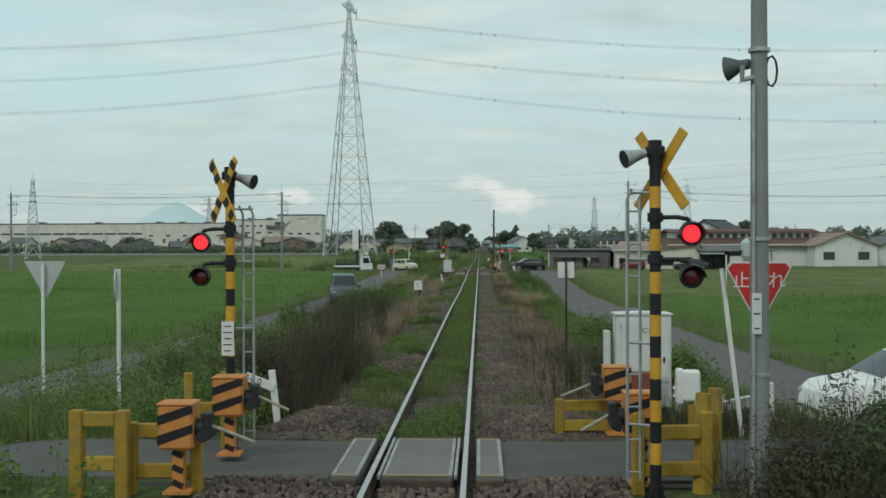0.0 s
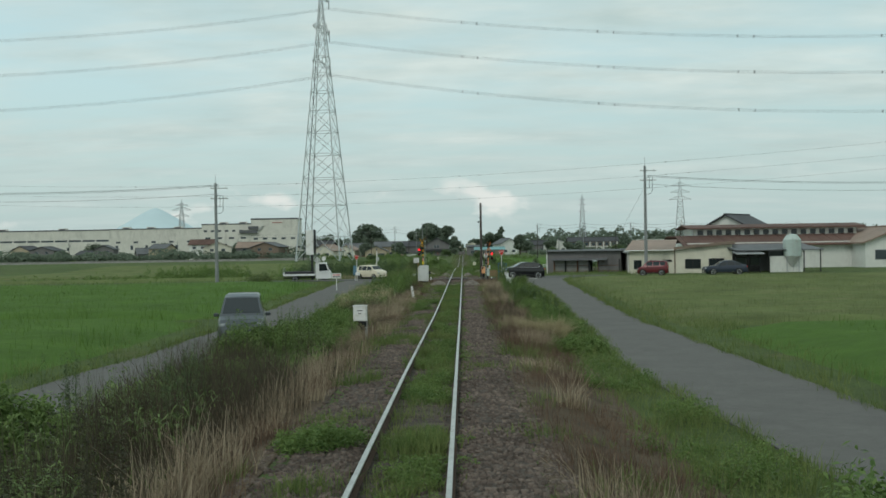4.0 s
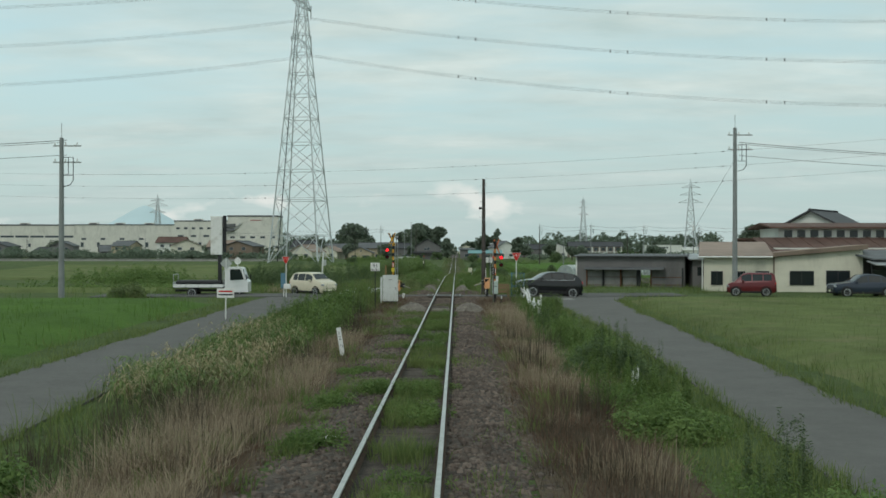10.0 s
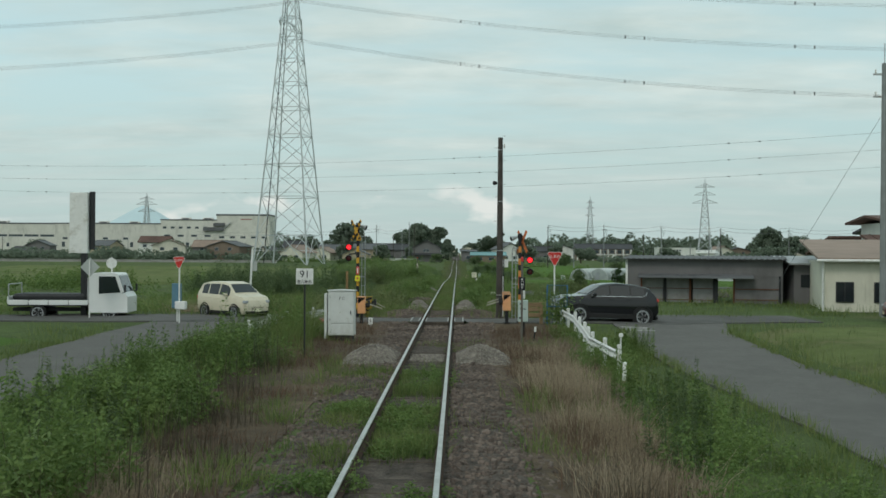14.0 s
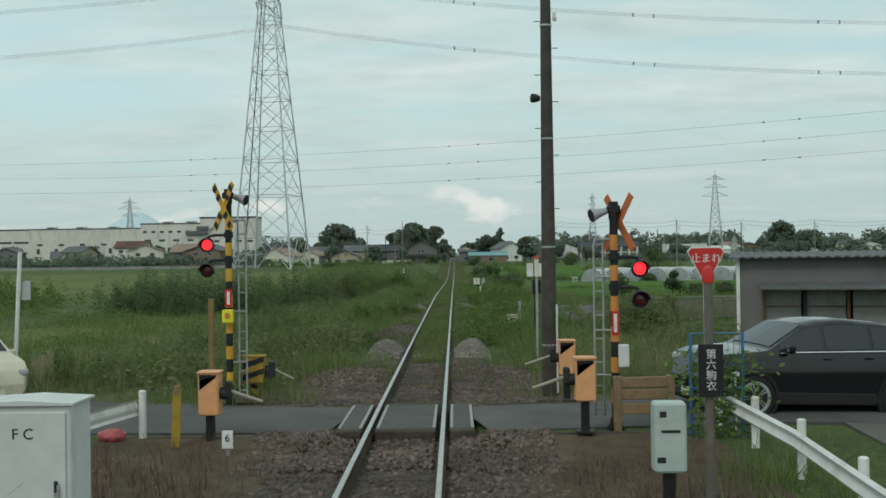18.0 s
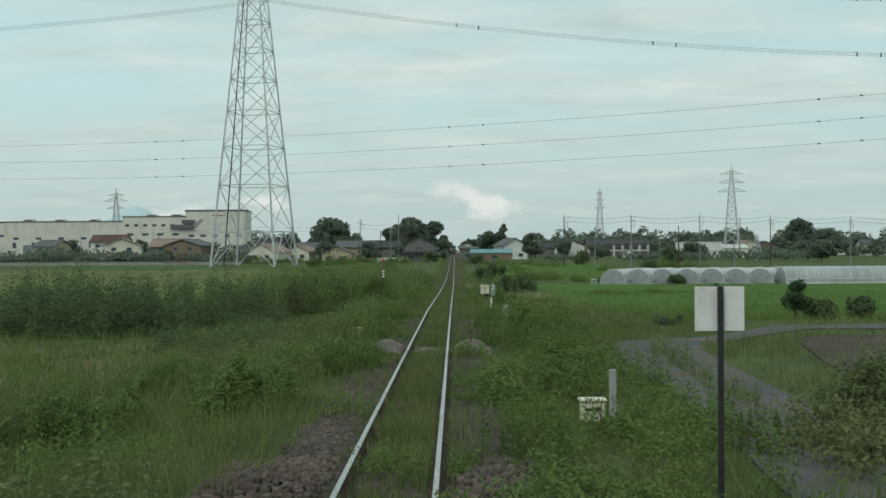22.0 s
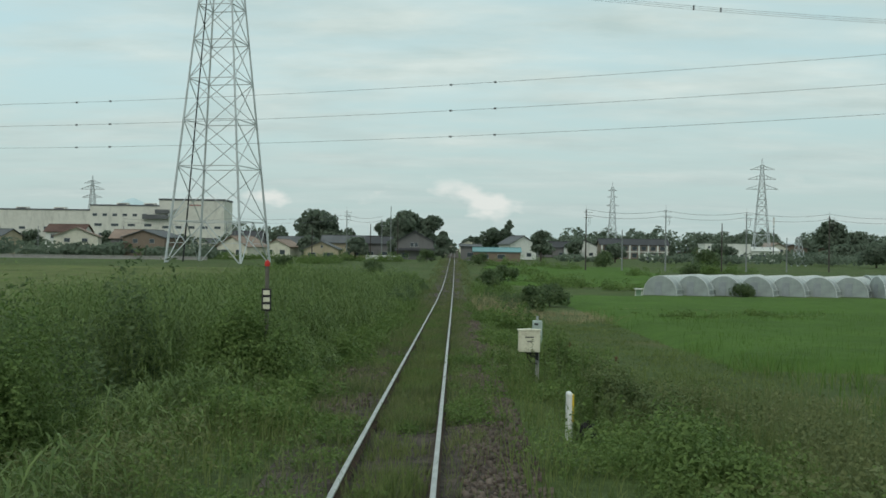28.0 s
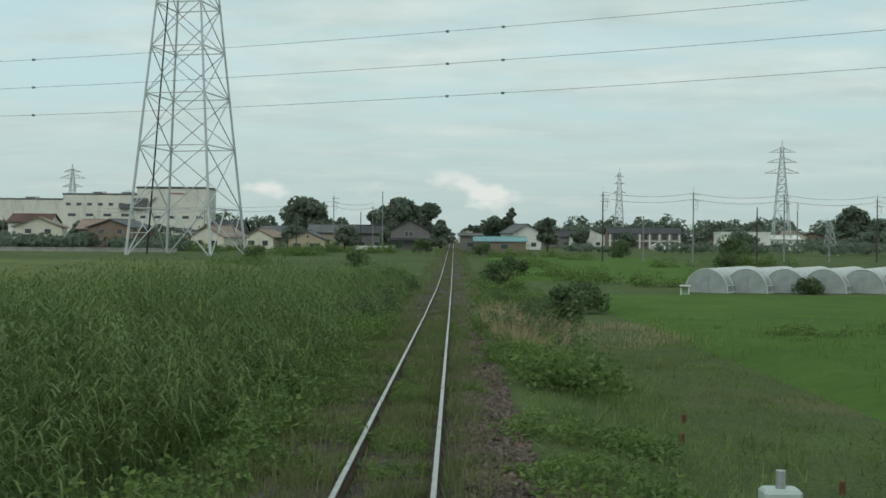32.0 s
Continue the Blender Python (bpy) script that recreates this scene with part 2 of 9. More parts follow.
# ---- mesh helpers ----
class M:
    """A small mesh builder: lists of vertices and faces."""

    def __init__(self):
        self.v, self.f = [], []

    def add(self, vs, fs):
        o = len(self.v)
        self.v += [tuple(p) for p in vs]
        self.f += [tuple(i + o for i in q) for q in fs]
        return self

    def box(self, x, y, z, sx, sy, sz, rz=0.0, bev=0.0, rx=0.0, ry=0.0):
        """Centred at x, y, z; chamfered edges when bev is given."""
        hx, hy, hz = sx / 2, sy / 2, sz / 2
        R = Euler((radians(rx), radians(ry), radians(rz))).to_matrix()
        b = min(bev, hx * 0.9, hy * 0.9, hz * 0.9)
        if b <= 0:
            vs = [(a * hx, c * hy, d * hz) for d in (-1, 1) for c in (-1, 1) for a in (-1, 1)]
            fs = [(0, 2, 3, 1), (4, 5, 7, 6), (0, 1, 5, 4), (2, 6, 7, 3), (0, 4, 6, 2), (1, 3, 7, 5)]
        else:
            ring = lambda h, e: [(-hx + b + e, -hy + e, h), (hx - b - e, -hy + e, h), (hx - e, -hy + b + e, h), (hx - e, hy - b - e, h), (hx - b - e, hy - e, h), (-hx + b + e, hy - e, h), (-hx + e, hy - b - e, h), (-hx + e, -hy + b + e, h)]
            vs = ring(-hz, b * 0.7) + ring(-hz + b, 0) + ring(hz - b, 0) + ring(hz, b * 0.7)
            fs = [tuple(reversed(range(8))), tuple(range(24, 32))]
            for k in range(3):
                fs += [(k * 8 + i, k * 8 + (i + 1) % 8, k * 8 + 8 + (i + 1) % 8, k * 8 + 8 + i) for i in range(8)]
        return self.add([R @ Vector(p) + Vector((x, y, z)) for p in vs], fs)

    def cyl(self, p, q, r0, r1=None, n=12, cap=True):
        p, q = Vector(p), Vector(q)
        r1 = r0 if r1 is None else r1
        ax = (q - p).normalized()
        u = ax.orthogonal().normalized()
        w = ax.cross(u)
        vs = [c + (u * math.cos(a) + w * math.sin(a)) * r for c, r in ((p, r0), (q, r1)) for a in (2 * math.pi * i / n for i in range(n))]
        fs = [(i, (i + 1) % n, n + (i + 1) % n, n + i) for i in range(n)]
        if cap:
            fs += [tuple(reversed(range(n))), tuple(range(n, 2 * n))]
        return self.add(vs, fs)

    def tube(self, pts, r, n=8):
        """One bent round bar through all the points."""
        P = [Vector(p) for p in pts]
        V, k = [], len(P)
        for i, p in enumerate(P):
            d = (P[min(i + 1, k - 1)] - P[max(i - 1, 0)]).normalized()
            u = d.cross(Vector((0, 0, 1)) if abs(d.z) < .95 else Vector((1, 0, 0))).normalized()
            w = d.cross(u)
            if i:
                u = (u0 - d * u0.dot(d)).normalized()
                w = d.cross(u)
            u0 = u
            V += [p + (u * math.cos(6.2832 * j / n) + w * math.sin(6.2832 * j / n)) * r for j in range(n)]
        F = [(i * n + j, i * n + (j + 1) % n, i * n + n + (j + 1) % n, i * n + n + j) for i in range(k - 1) for j in range(n)]
        return self.add(V, F + [tuple(reversed(range(n))), tuple(range((k - 1) * n, k * n))])

    def prism(self, poly, vec):
        """A polygon (3D points, in order) pushed along vec."""
        n = len(poly)
        P = [Vector(p) for p in poly]
        vec = Vector(vec)
        return self.add(P + [p + vec for p in P], [tuple(reversed(range(n))), tuple(range(n, 2 * n))] + [(i, (i + 1) % n, n + (i + 1) % n, n + i) for i in range(n)])

    def lathe(self, o, axis, prof, n=16):
        """Profile of (distance along axis, radius) turned round axis from o."""
        o, axis = Vector(o), Vector(axis).normalized()
        u = axis.orthogonal().normalized()
        w = axis.cross(u)
        vs = [o + axis * d + (u * math.cos(a) + w * math.sin(a)) * r for d, r in prof for a in (2 * math.pi * i / n for i in range(n))]
        fs = [(k * n + i, k * n + (i + 1) % n, k * n + n + (i + 1) % n, k * n + n + i) for k in range(len(prof) - 1) for i in range(n)]
        fs += [tuple(reversed(range(n))), tuple(range((len(prof) - 1) * n, len(prof) * n))]
        return self.add(vs, fs)

    def mesh(self, name, smooth=True):
        me = bpy.data.meshes.new(name)
        me.from_pydata(self.v, [], self.f)
        if smooth and len(self.f) < 60000:
            me.polygons.foreach_set("use_smooth", [True] * len(me.polygons))
            me.set_sharp_from_angle(angle=radians(33))
        me.validate()
        return me


def part(name, m, material, parent, label=""):
    ob = new(name, m.mesh(name))
    ob.data.materials.append(material)
    ob.parent = parent
    if label:
        tagged(ob, label)
    return ob


def thing(name, loc, label, category, group="", rz=0.0, kind=""):
    e = new(name)
    e.matrix_world = pose(*loc, 0, 0, rz)
    e.empty_display_size = 0.2
    return tagged(e, label, category, group, kind)


def solid(name, m, material, label, category, kind="", group=""):
    ob = new(name, m.mesh(name))
    ob.data.materials.append(material)
    return tagged(ob, label, category, group, kind)


def text_part(name, body, size, m, material, parent, label=""):
    """Letters as a thin mesh, facing along the local -y of m."""
    c = bpy.data.curves.new(name, "FONT")
    c.body, c.size, c.align_x, c.align_y, c.extrude = body, size, "CENTER", "CENTER", 0.002
    tmp = bpy.data.objects.new(name, c)
    scene.collection.objects.link(tmp)
    me = bpy.data.meshes.new_from_object(tmp.evaluated_get(bpy.context.evaluated_depsgraph_get()))
    bpy.data.objects.remove(tmp)
    me.materials.clear()
    me.materials.append(material)
    ob = new(name, me)
    ob.parent = parent
    ob.matrix_local = m @ pose(0, 0, 0, 90, 0, 0)
    return tagged(ob, label) if label else ob


def lerp_table(tab, y):
    return float(np.interp(y, [a for a, _ in tab], [b for _, b in tab]))


# ---- lie of the land: x across, y along the track, z up; rails at x = +-0.566 ----
RAIL_Z = [(-80, 0.0), (0, 0.0), (36, -0.17), (60, -0.42), (84, -0.49), (120, -0.49), (144, -0.56), (168, -0.68), (180, -0.76), (204, -1.16), (240, -1.76), (276, -2.1), (300, -2.1), (340, -1.7), (440, -0.3), (600, 1.2), (900, 2.6), (3000, 3)]
LEFT_Z = [(-80, -0.5), (-10, -0.4), (5, -0.7), (30, -1.0), (60, -1.0), (95, -0.9), (112, -0.62), (125, -0.55), (140, -1.4), (170, -2.2), (220, -2.8), (300, -3.0), (360, -1.5), (440, -0.9), (600, -0.9), (1200, -0.5), (4500, 0)]
RIGHT_Z = [(-80, -0.5), (-10, -0.4), (5, -0.55), (30, -0.95), (60, -1.0), (95, -0.9), (112, -0.7), (126, -0.6), (138, -0.75), (150, -0.85), (163, -0.9), (172, -1.25), (185, -1.9), (220, -2.6), (290, -3.4), (330, -3.2), (420, -1.5), (520, -1.1), (700, -0.9), (1200, -0.5), (4500, 0)]


def rail_z(y):
    return lerp_table(RAIL_Z, y)


def ease(a, b, v):
    t = min(1.0, max(0.0, (v - a) / (b - a)))
    return t * t * (3 - 2 * t)


def land(x, y):
    """Height of the ground."""
    bed = rail_z(y) - 0.24
    field = lerp_table(RIGHT_Z if x > 0 else LEFT_Z, y)
    if x > 9:
        k = ease(9, 13, x) * ease(114, 122, y) * (1 - ease(165, 185, y))
        field += (-0.6 - field) * k
    a = abs(x)
    foot = 4.4 + (4.8 if x < 0 else 2.6) * ease(124, 140, y) * (1 - ease(300, 360, y))
    h = bed + (field - bed) * ease(1.75, foot, a)
    c1 = ease(-2.6, -0.9, y) * (1 - ease(3.3, 5.5, y))
    near_lip = 1 - ease(3.6, 4.8, a)
    c2 = ease(115.5 + 1.7 * near_lip, 118.0 + .2 * near_lip, y) * (1 - ease(121.8, 124.0, y))
    for c in (c1, c2):
        if c > 0:
            road = rail_z(y) - 0.07
            near = 1 - ease(5.0, 9.0, a)
            h += ((road if a > 1.1 else h) - h) * c * near
    if a > 1.8:
        h += 0.05 * noise.noise((x * 0.35, y * 0.35, 0.3)) * ease(1.8, 4, a)
    return h


# ---- ground, roads, track ----
def ground_material():
    m = bpy.data.materials.new("meadow_ground")
    m.use_nodes = True
    N, L = m.node_tree.nodes, m.node_tree.links
    b = N["Principled BSDF"]
    b.inputs["Roughness"].default_value, b.inputs["Specular IOR Level"].default_value = 0.95, 0.1
    tc = N.new("ShaderNodeTexCoord")

    def nz(s, d=5, r=0.6):
        n = N.new("ShaderNodeTexNoise")
        n.inputs["Scale"].default_value, n.inputs["Detail"].default_value, n.inputs["Roughness"].default_value = s, d, r
        L.new(tc.outputs["Object"], n.inputs["Vector"])
        return n.outputs[0]

    def mix(f, a, c):
        x = N.new("ShaderNodeMix")
        x.data_type = "RGBA"
        for sock, v in ((x.inputs[0], f), (x.inputs[6], a), (x.inputs[7], c)):
            if isinstance(v, (tuple, float, int)):
                sock.default_value = v
            else:
                L.new(v, sock)
        return x.outputs[2]

    def rng(f, lo, hi):
        r = N.new("ShaderNodeMapRange")
        r.inputs[1].default_value, r.inputs[2].default_value = lo, hi
        L.new(f, r.inputs[0])
        return r.outputs[0]

    g = mix(rng(nz(0.05), 0.35, 0.65), (0.085, 0.122, 0.045, 1), (0.125, 0.178, 0.06, 1))
    g = mix(rng(nz(0.6), 0.35, 0.7), g, (0.075, 0.098, 0.044, 1))
    g = mix(rng(nz(0.22, 6), 0.56, 0.72), g, (0.155, 0.148, 0.075, 1))
    g = mix(rng(nz(9, 3), 0.4, 0.8), g, (0.045, 0.062, 0.023, 1))
    L.new(g, b.inputs["Base Color"])
    bp = N.new("ShaderNodeBump")
    bp.inputs["Distance"].default_value = 0.08
    L.new(nz(6, 6, 0.7), bp.inputs["Height"])
    L.new(bp.outputs[0], b.inputs["Normal"])
    return m


GROUND = ground_material()
RICE = mat("rice_canopy", (0.082, 0.152, 0.03), 0.9, 0, 0.16, 1.3, 0.12, 9, spec=0.1)
SOIL = mat("turned_soil", (0.075, 0.06, 0.045), 0.97, 0, 0.3, 3, 0.06, 7)
DRYGROUND = mat("dry_weedy_ground", (0.105, 0.078, 0.05), 0.97, 0, 0.3, 3, 0.05, 12)


def axis_steps(*runs):
    out = []
    for a, b, s in runs:
        out += list(np.arange(a, b, s))
    return sorted(set(round(float(v), 3) for v in out))


XS = axis_steps((-4000, -600, 600), (-600, -100, 60), (-100, -24, 8), (-24, -12, 1.5), (-12, -5, 0.7), (-5, 5.01, 0.35), (5, 13, 0.7), (13, 28, 1.5), (28, 100, 8), (100, 600, 60), (600, 4001, 600))
YS = axis_steps((-90, -6, 6), (-6, 7, 0.5), (7, 112, 1.5), (112, 126, 0.5), (126, 230, 1.6), (230, 480, 6), (480, 1200, 40), (1200, 4801, 400))
gm = M()
gm.v = [(x, y, land(x, y)) for y in YS for x in XS]
nx = len(XS)
gm.f = [(j * nx + i, j * nx + i + 1, j * nx + nx + i + 1, j * nx + nx + i) for j in range(len(YS) - 1) for i in range(nx - 1)]
solid("ground", gm, GROUND, "rough green grassland with paddies and banks", "ground", "structure")


def strip(name, line, material, label, lift=0.04, category="road", across=6, step=2.0, kind="structure", z=None):
    """A road or bed laid on the land: line holds (x, y, width)."""
    pts = []
    for (x0, y0, w0), (x1, y1, w1) in zip(line, line[1:]):
        n = max(1, int(math.hypot(x1 - x0, y1 - y0) / step))
        pts += [(x0 + (x1 - x0) * k / n, y0 + (y1 - y0) * k / n, w0 + (w1 - w0) * k / n) for k in range(n)]
    pts.append(line[-1])
    m = M()
    for i, (x, y, w) in enumerate(pts):
        a, b = pts[max(0, i - 1)], pts[min(len(pts) - 1, i + 1)]
        d = Vector((b[0] - a[0], b[1] - a[1])).normalized()
        nrm = Vector((d.y, -d.x))
        for k in range(across + 1):
            s = (k / across - 0.5) * w * (1 + 0.04 * noise.noise((x * 0.7, y * 0.7, k * 0.01 + 5.0 * (k > across / 2))))
            px, py = x + nrm.x * s, y + nrm.y * s
            zz = land(px, py) if z is None else z(px, py)
            m.v.append((px, py, zz + lift))
    c = across + 1
    m.f = [(j * c + i, j * c + i + 1, j * c + c + i + 1, j * c + c + i) for j in range(len(pts) - 1) for i in range(across)]
    # turned-down edges give the slab its thickness
    o = len(m.v)
    n = len(pts)
    m.v += [(v[0], v[1], v[2] - 0.12) for j in range(n) for v in (m.v[j * c], m.v[j * c + across])]
    for j in range(n - 1):
        m.f += [(j * c, j * c + c, o + 2 * j + 2, o + 2 * j), (j * c + across, o + 2 * j + 1, o + 2 * j + 3, j * c + c + across)]
    return solid(name, m, material, label, category, kind)


ROAD_R = [(7.5, -14, 3.2), (8.2, 4, 3.2), (8.2, 16, 3.1), (7.8, 30, 3.4), (7.4, 42, 3.9), (7.35, 48, 3.7), (7.55, 56, 3.1), (7.5, 64, 2.8), (7.8, 74, 2.8), (8.25, 88, 2.7), (8.4, 96, 3.0), (8.15, 104, 3.5), (8.15, 110, 3.8), (8.6, 116, 3.8), (9.2, 120.5, 4.6)]
ROAD_L = [(-10.0, -10, 3.0), (-9.6, 20, 3.2), (-9.0, 38, 3.4), (-8.5, 52, 3.6), (-8.4, 62, 3.7), (-8.7, 70, 3.6), (-9.05, 78, 3.4), (-9.5, 90, 3.2), (-9.4, 104, 3.4), (-8.9, 114, 4.2), (-8.6, 119, 4.6)]
strip("road_east", ROAD_R, ASPHALT, "narrow grey asphalt lane beside the track", 0.045)
strip("road_west", ROAD_L, ASPHALT, "narrow grey asphalt lane along the paddy", 0.045)


def level(x, y):
    k = ease(3.6, 7.0, abs(x))
    return (rail_z(y) - 0.1) * (1 - k) + land(x, y) * k


CROSSROAD = mat("worn_crossing_asphalt", (0.1, 0.098, 0.093), 0.92, 0, 0.2, 1.2, 0.01, 40, dirt=(0.07, 0.064, 0.056))
strip("crossing_road", [(-14, 1.6, 2.8), (-6, 1.3, 2.7), (-1.05, 1.18, 2.5)], CROSSROAD, "asphalt approach to the level crossing", 0.05, step=0.8, z=level)
strip("crossing_road", [(1.05, 1.18, 2.5), (5, 1.2, 2.7), (8, 1.4, 4.0), (22, 2.0, 3.2)], CROSSROAD, "asphalt approach to the level crossing", 0.055, step=0.8, z=level)
strip("crossing_road", [(-22, 119.2, 3.4), (-9, 120.6, 4.6), (-4.5, 120.3, 3.2), (-1.05, 119.9, 2.6)], CROSSROAD, "worn asphalt approach to the level crossing", 0.055, step=0.8, z=level)
strip("crossing_road", [(1.05, 119.9, 2.6), (4.5, 120.5, 3.0), (8, 121.6, 5.0), (11, 122.4, 5.0), (15.5, 122.8, 3.6)], CROSSROAD, "worn asphalt approach to the level crossing", 0.055, step=0.8, z=level)
FARM_TRACK = [(4.6, 126, 1.8), (5.6, 138, 2.0), (6.5, 149, 2.3), (6.6, 155, 2.5), (6.8, 159, 2.7), (7.3, 161.6, 2.7), (8.6, 163.6, 2.6), (10.5, 164.6, 2.4), (24, 166, 2.2)]
strip("gravel_track", FARM_TRACK, mat("old_asphalt_track", (0.105, 0.105, 0.102), 0.95, 0, 0.2, 2, 0.02, 20, dirt=(0.13, 0.085, 0.05)), "cracked grey farm track with a grassy middle", 0.05, step=.6)
for y in (117.3, 116.5, 115.8):
    strip("road_marking", [(6.9 - (117.3 - y) * .1, y, .16), (7.9, y + .1, .14)], mat("worn_road_paint", (.42, .42, .4), .9, 0, .2, 6, dirt=(.16, .155, .15)), "worn white paint on the lane", 0.051, "road marking", 2, .4)
strip("dry_verge", [(3.0, 6, 2.4), (3.1, 40, 2.6), (3.0, 80, 2.4), (2.9, 116, 2.0)], DRYGROUND, "brown dead grass bank beside the ballast", 0.02, "verge", 4)
strip("dry_verge", [(-3.2, 4, 2.6), (-3.3, 40, 2.6), (-3.1, 80, 2.4), (-3.0, 115, 2.0)], DRYGROUND, "brown dead grass bank beside the ballast", 0.02, "verge", 4)
for sx in (-1, 1):
    strip("dirt_verge", [(sx * 3.0, 98, 2.6), (sx * 3.15, 106, 3.2), (sx * 3.1, 112, 3.2), (sx * 3.0, 118.2, 3.0)], DRYGROUND, "bare brown dirt beside the ballast", 0.025, "verge", 6, 1.0)
    strip("dirt_verge", [(sx * 2.4, 121.9, 2.2), (sx * 2.3, 131, 1.6)], DRYGROUND, "bare brown dirt beside the ballast", 0.025, "verge", 6, 1.0)
strip("bare_field", [(14, 146, 8), (15.2, 154, 10), (16, 161, 9)], SOIL, "dark bare ploughed field", 0.05, "field")

# ballast: a shouldered bed, sleepers, two rails
TRACK_END = 900.0


def along(a, b):
    ys = list(np.arange(a, 240, 2.0)) + list(np.arange(240, b + 1, 12.0))
    return [y for y in ys if a <= y <= b]


def sweep(name, prof, y0, y1, material, label, category, kind="structure", parent=None):
    """A profile of (x, height over rail top) carried along the track."""
    ys = along(y0, y1)
    m = M()
    n = len(prof)
    for y in ys:
        z = rail_z(y)
        m.v += [(x + (0.06 * noise.noise((x, y * 0.8, 2)) if abs(x) > 1.2 else 0), y, z + h) for x, h in prof]
    m.f = [(j * n + i, j * n + i + 1, j * n + n + i + 1, j * n + n + i) for j in range(len(ys) - 1) for i in range(n - 1)]
    return solid(name, m, material, label, category, kind)


sweep("ballast_bed", [(-2.7, -0.75), (-2.15, -0.42), (-1.6, -0.2), (-1.0, -0.175), (-0.5, -0.2), (0.5, -0.2), (1.0, -0.175), (1.6, -0.2), (2.15, -0.42), (2.7, -0.75)], -70, TRACK_END, BEDSTONE, "grey-brown ballast bed under the single track", "ballast")


def rail(x):
    s = 1 if x > 0 else -1
    head = [(x - 0.034, -0.028), (x - 0.034, -0.006), (x - 0.026, 0.0), (x + 0.026, 0.0), (x + 0.034, -0.006), (x + 0.034, -0.028)]
    web = [(x - 0.062, -0.15), (x - 0.062, -0.138), (x - 0.012, -0.115), (x - 0.01, -0.045), (x - 0.034, -0.028), (x + 0.034, -0.028), (x + 0.01, -0.045), (x + 0.012, -0.115), (x + 0.062, -0.138), (x + 0.062, -0.15)]
    r = thing("rail", (0, 0, 0), "worn steel rail, bright on top and rusty below", "rail", "rails of the track", kind="structure")
    for nm, prof, mt, lab in (("rail_head", head, RAILTOP, "polished running surface"), ("rail_web", web, RAILSIDE, "rust-brown web and foot")):
        ys = along(-70, TRACK_END)
        m = M()
        n = len(prof)
        m.v = [(px, y, rail_z(y) + h) for y in ys for px, h in prof]
        m.f = [(j * n + i, j * n + i + 1, j * n + n + i + 1, j * n + n + i) for j in range(len(ys) - 1) for i in range(n - 1)]
        part(nm, m, mt, r, lab)


rail(-0.567)
rail(0.567)


# ---- lattice towers ----
def lattice_tower(name, loc, base, top, h, rz, levels, arms, label, thick=0.16, leg=0.26):
    t = thing(name, loc, label, "pylon", rz=rz)
    t.rotation_euler[2] = radians(rz)
    half = lambda z: base / 2 + (top / 2 - base / 2) * min(1, z / (h * 0.86))
    cs = [(-1, -1), (1, -1), (1, 1), (-1, 1)]
    for a, b in cs:
        part("leg", M().cyl((a * half(0), b * half(0), 0), (a * half(h * .86), b * half(h * .86), h * .86), leg, leg * 0.5, 6).cyl((a * half(h * .86), b * half(h * .86), h * .86), (0, 0, h), leg * 0.45, leg * .3, 5), TOWER, t)
    zs = [h * v for v in levels]
    for k in range(4):
        (a, b), (c, d) = cs[k], cs[(k + 1) % 4]
        P = lambda u, z: Vector((a + (c - a) * u, b + (d - b) * u, 0)) * half(z) + Vector((0, 0, z))
        for i, (z0, z1) in enumerate(zip(zs, zs[1:])):
            if i == 0:
                bars = [(P(0, z0), P(0.5, z1), .6), (P(1, z0), P(0.5, z1), .6)]
                zm = (z0 + z1) / 2
                bars += [(P(u, zm), P(0 if u < .5 else 1, zz), .4) for u in (.25, .75) for zz in (z1, zm)]
            else:
                bars = [(P(0, z0), P(1, z1), .5), (P(1, z0), P(0, z1), .5)]
            bars.append((P(0, z1), P(1, z1), .6))
            for p, q, r in bars:
                part("brace", M().cyl(p, q, thick * r, n=4, cap=False), TOWER, t)
    for z, reach in arms:
        w = half(z)
        for s in (-1, 1):
            m = M()
            tip = Vector((0, s * (w + reach), z))
            for e in (-1, 1):
                m.cyl((e * w, s * w, z), tip, thick * .6, n=4).cyl((e * w, s * w, z + 2.2 * reach / 6), tip, thick * .6, n=4)
                for u in (.25, .5, .75):
                    q = Vector((e * w, s * w, z)).lerp(tip, u)
                    q2 = Vector((e * w, s * w, z + 2.2 * reach / 6)).lerp(tip, u)
                    m.cyl(q, q2, thick * .35, n=4)
            part("cross_arm", m, TOWER, t)
    return t


TW = (-47.4, 384.0, -1.8)
TURN = -10.9
big_tower = lattice_tower("transmission_tower", TW, 15.9, 1.5, 101, TURN, [0, .086, .195, .287, .37, .447, .518, .585, .648, .707, .765, .812, .86, .93], [(68.5, 7.5), (80.5, 7.5), (92, 7.5)], "tall pale grey steel lattice transmission tower in the fields", 0.2, 0.27)
part("riser", M().cyl((-7.95, 0, 0), (-1.6, 0, 76), .17, .12, 6), DARKMETAL, big_tower, "dark climbing ladder and cable riser")
lattice_tower("transmission_tower", (108.5, 545, -1), 6.2, 1.2, 36.5, 82, [0, .14, .26, .36, .45, .53, .6, .67, .74, .8, .86, .93], [(25.5, 4.4), (29, 4.0), (32.4, 3.6)], "smaller grey lattice power tower", 0.16, 0.16)
lattice_tower("transmission_tower", (73.2, 663, -1), 5.0, 1.2, 35, 75, [0, .14, .26, .36, .45, .53, .6, .67, .74, .8, .86, .93], [(24, 1.8), (28, 1.6), (31, 1.5)], "slender grey lattice power tower far off", 0.16, 0.14)
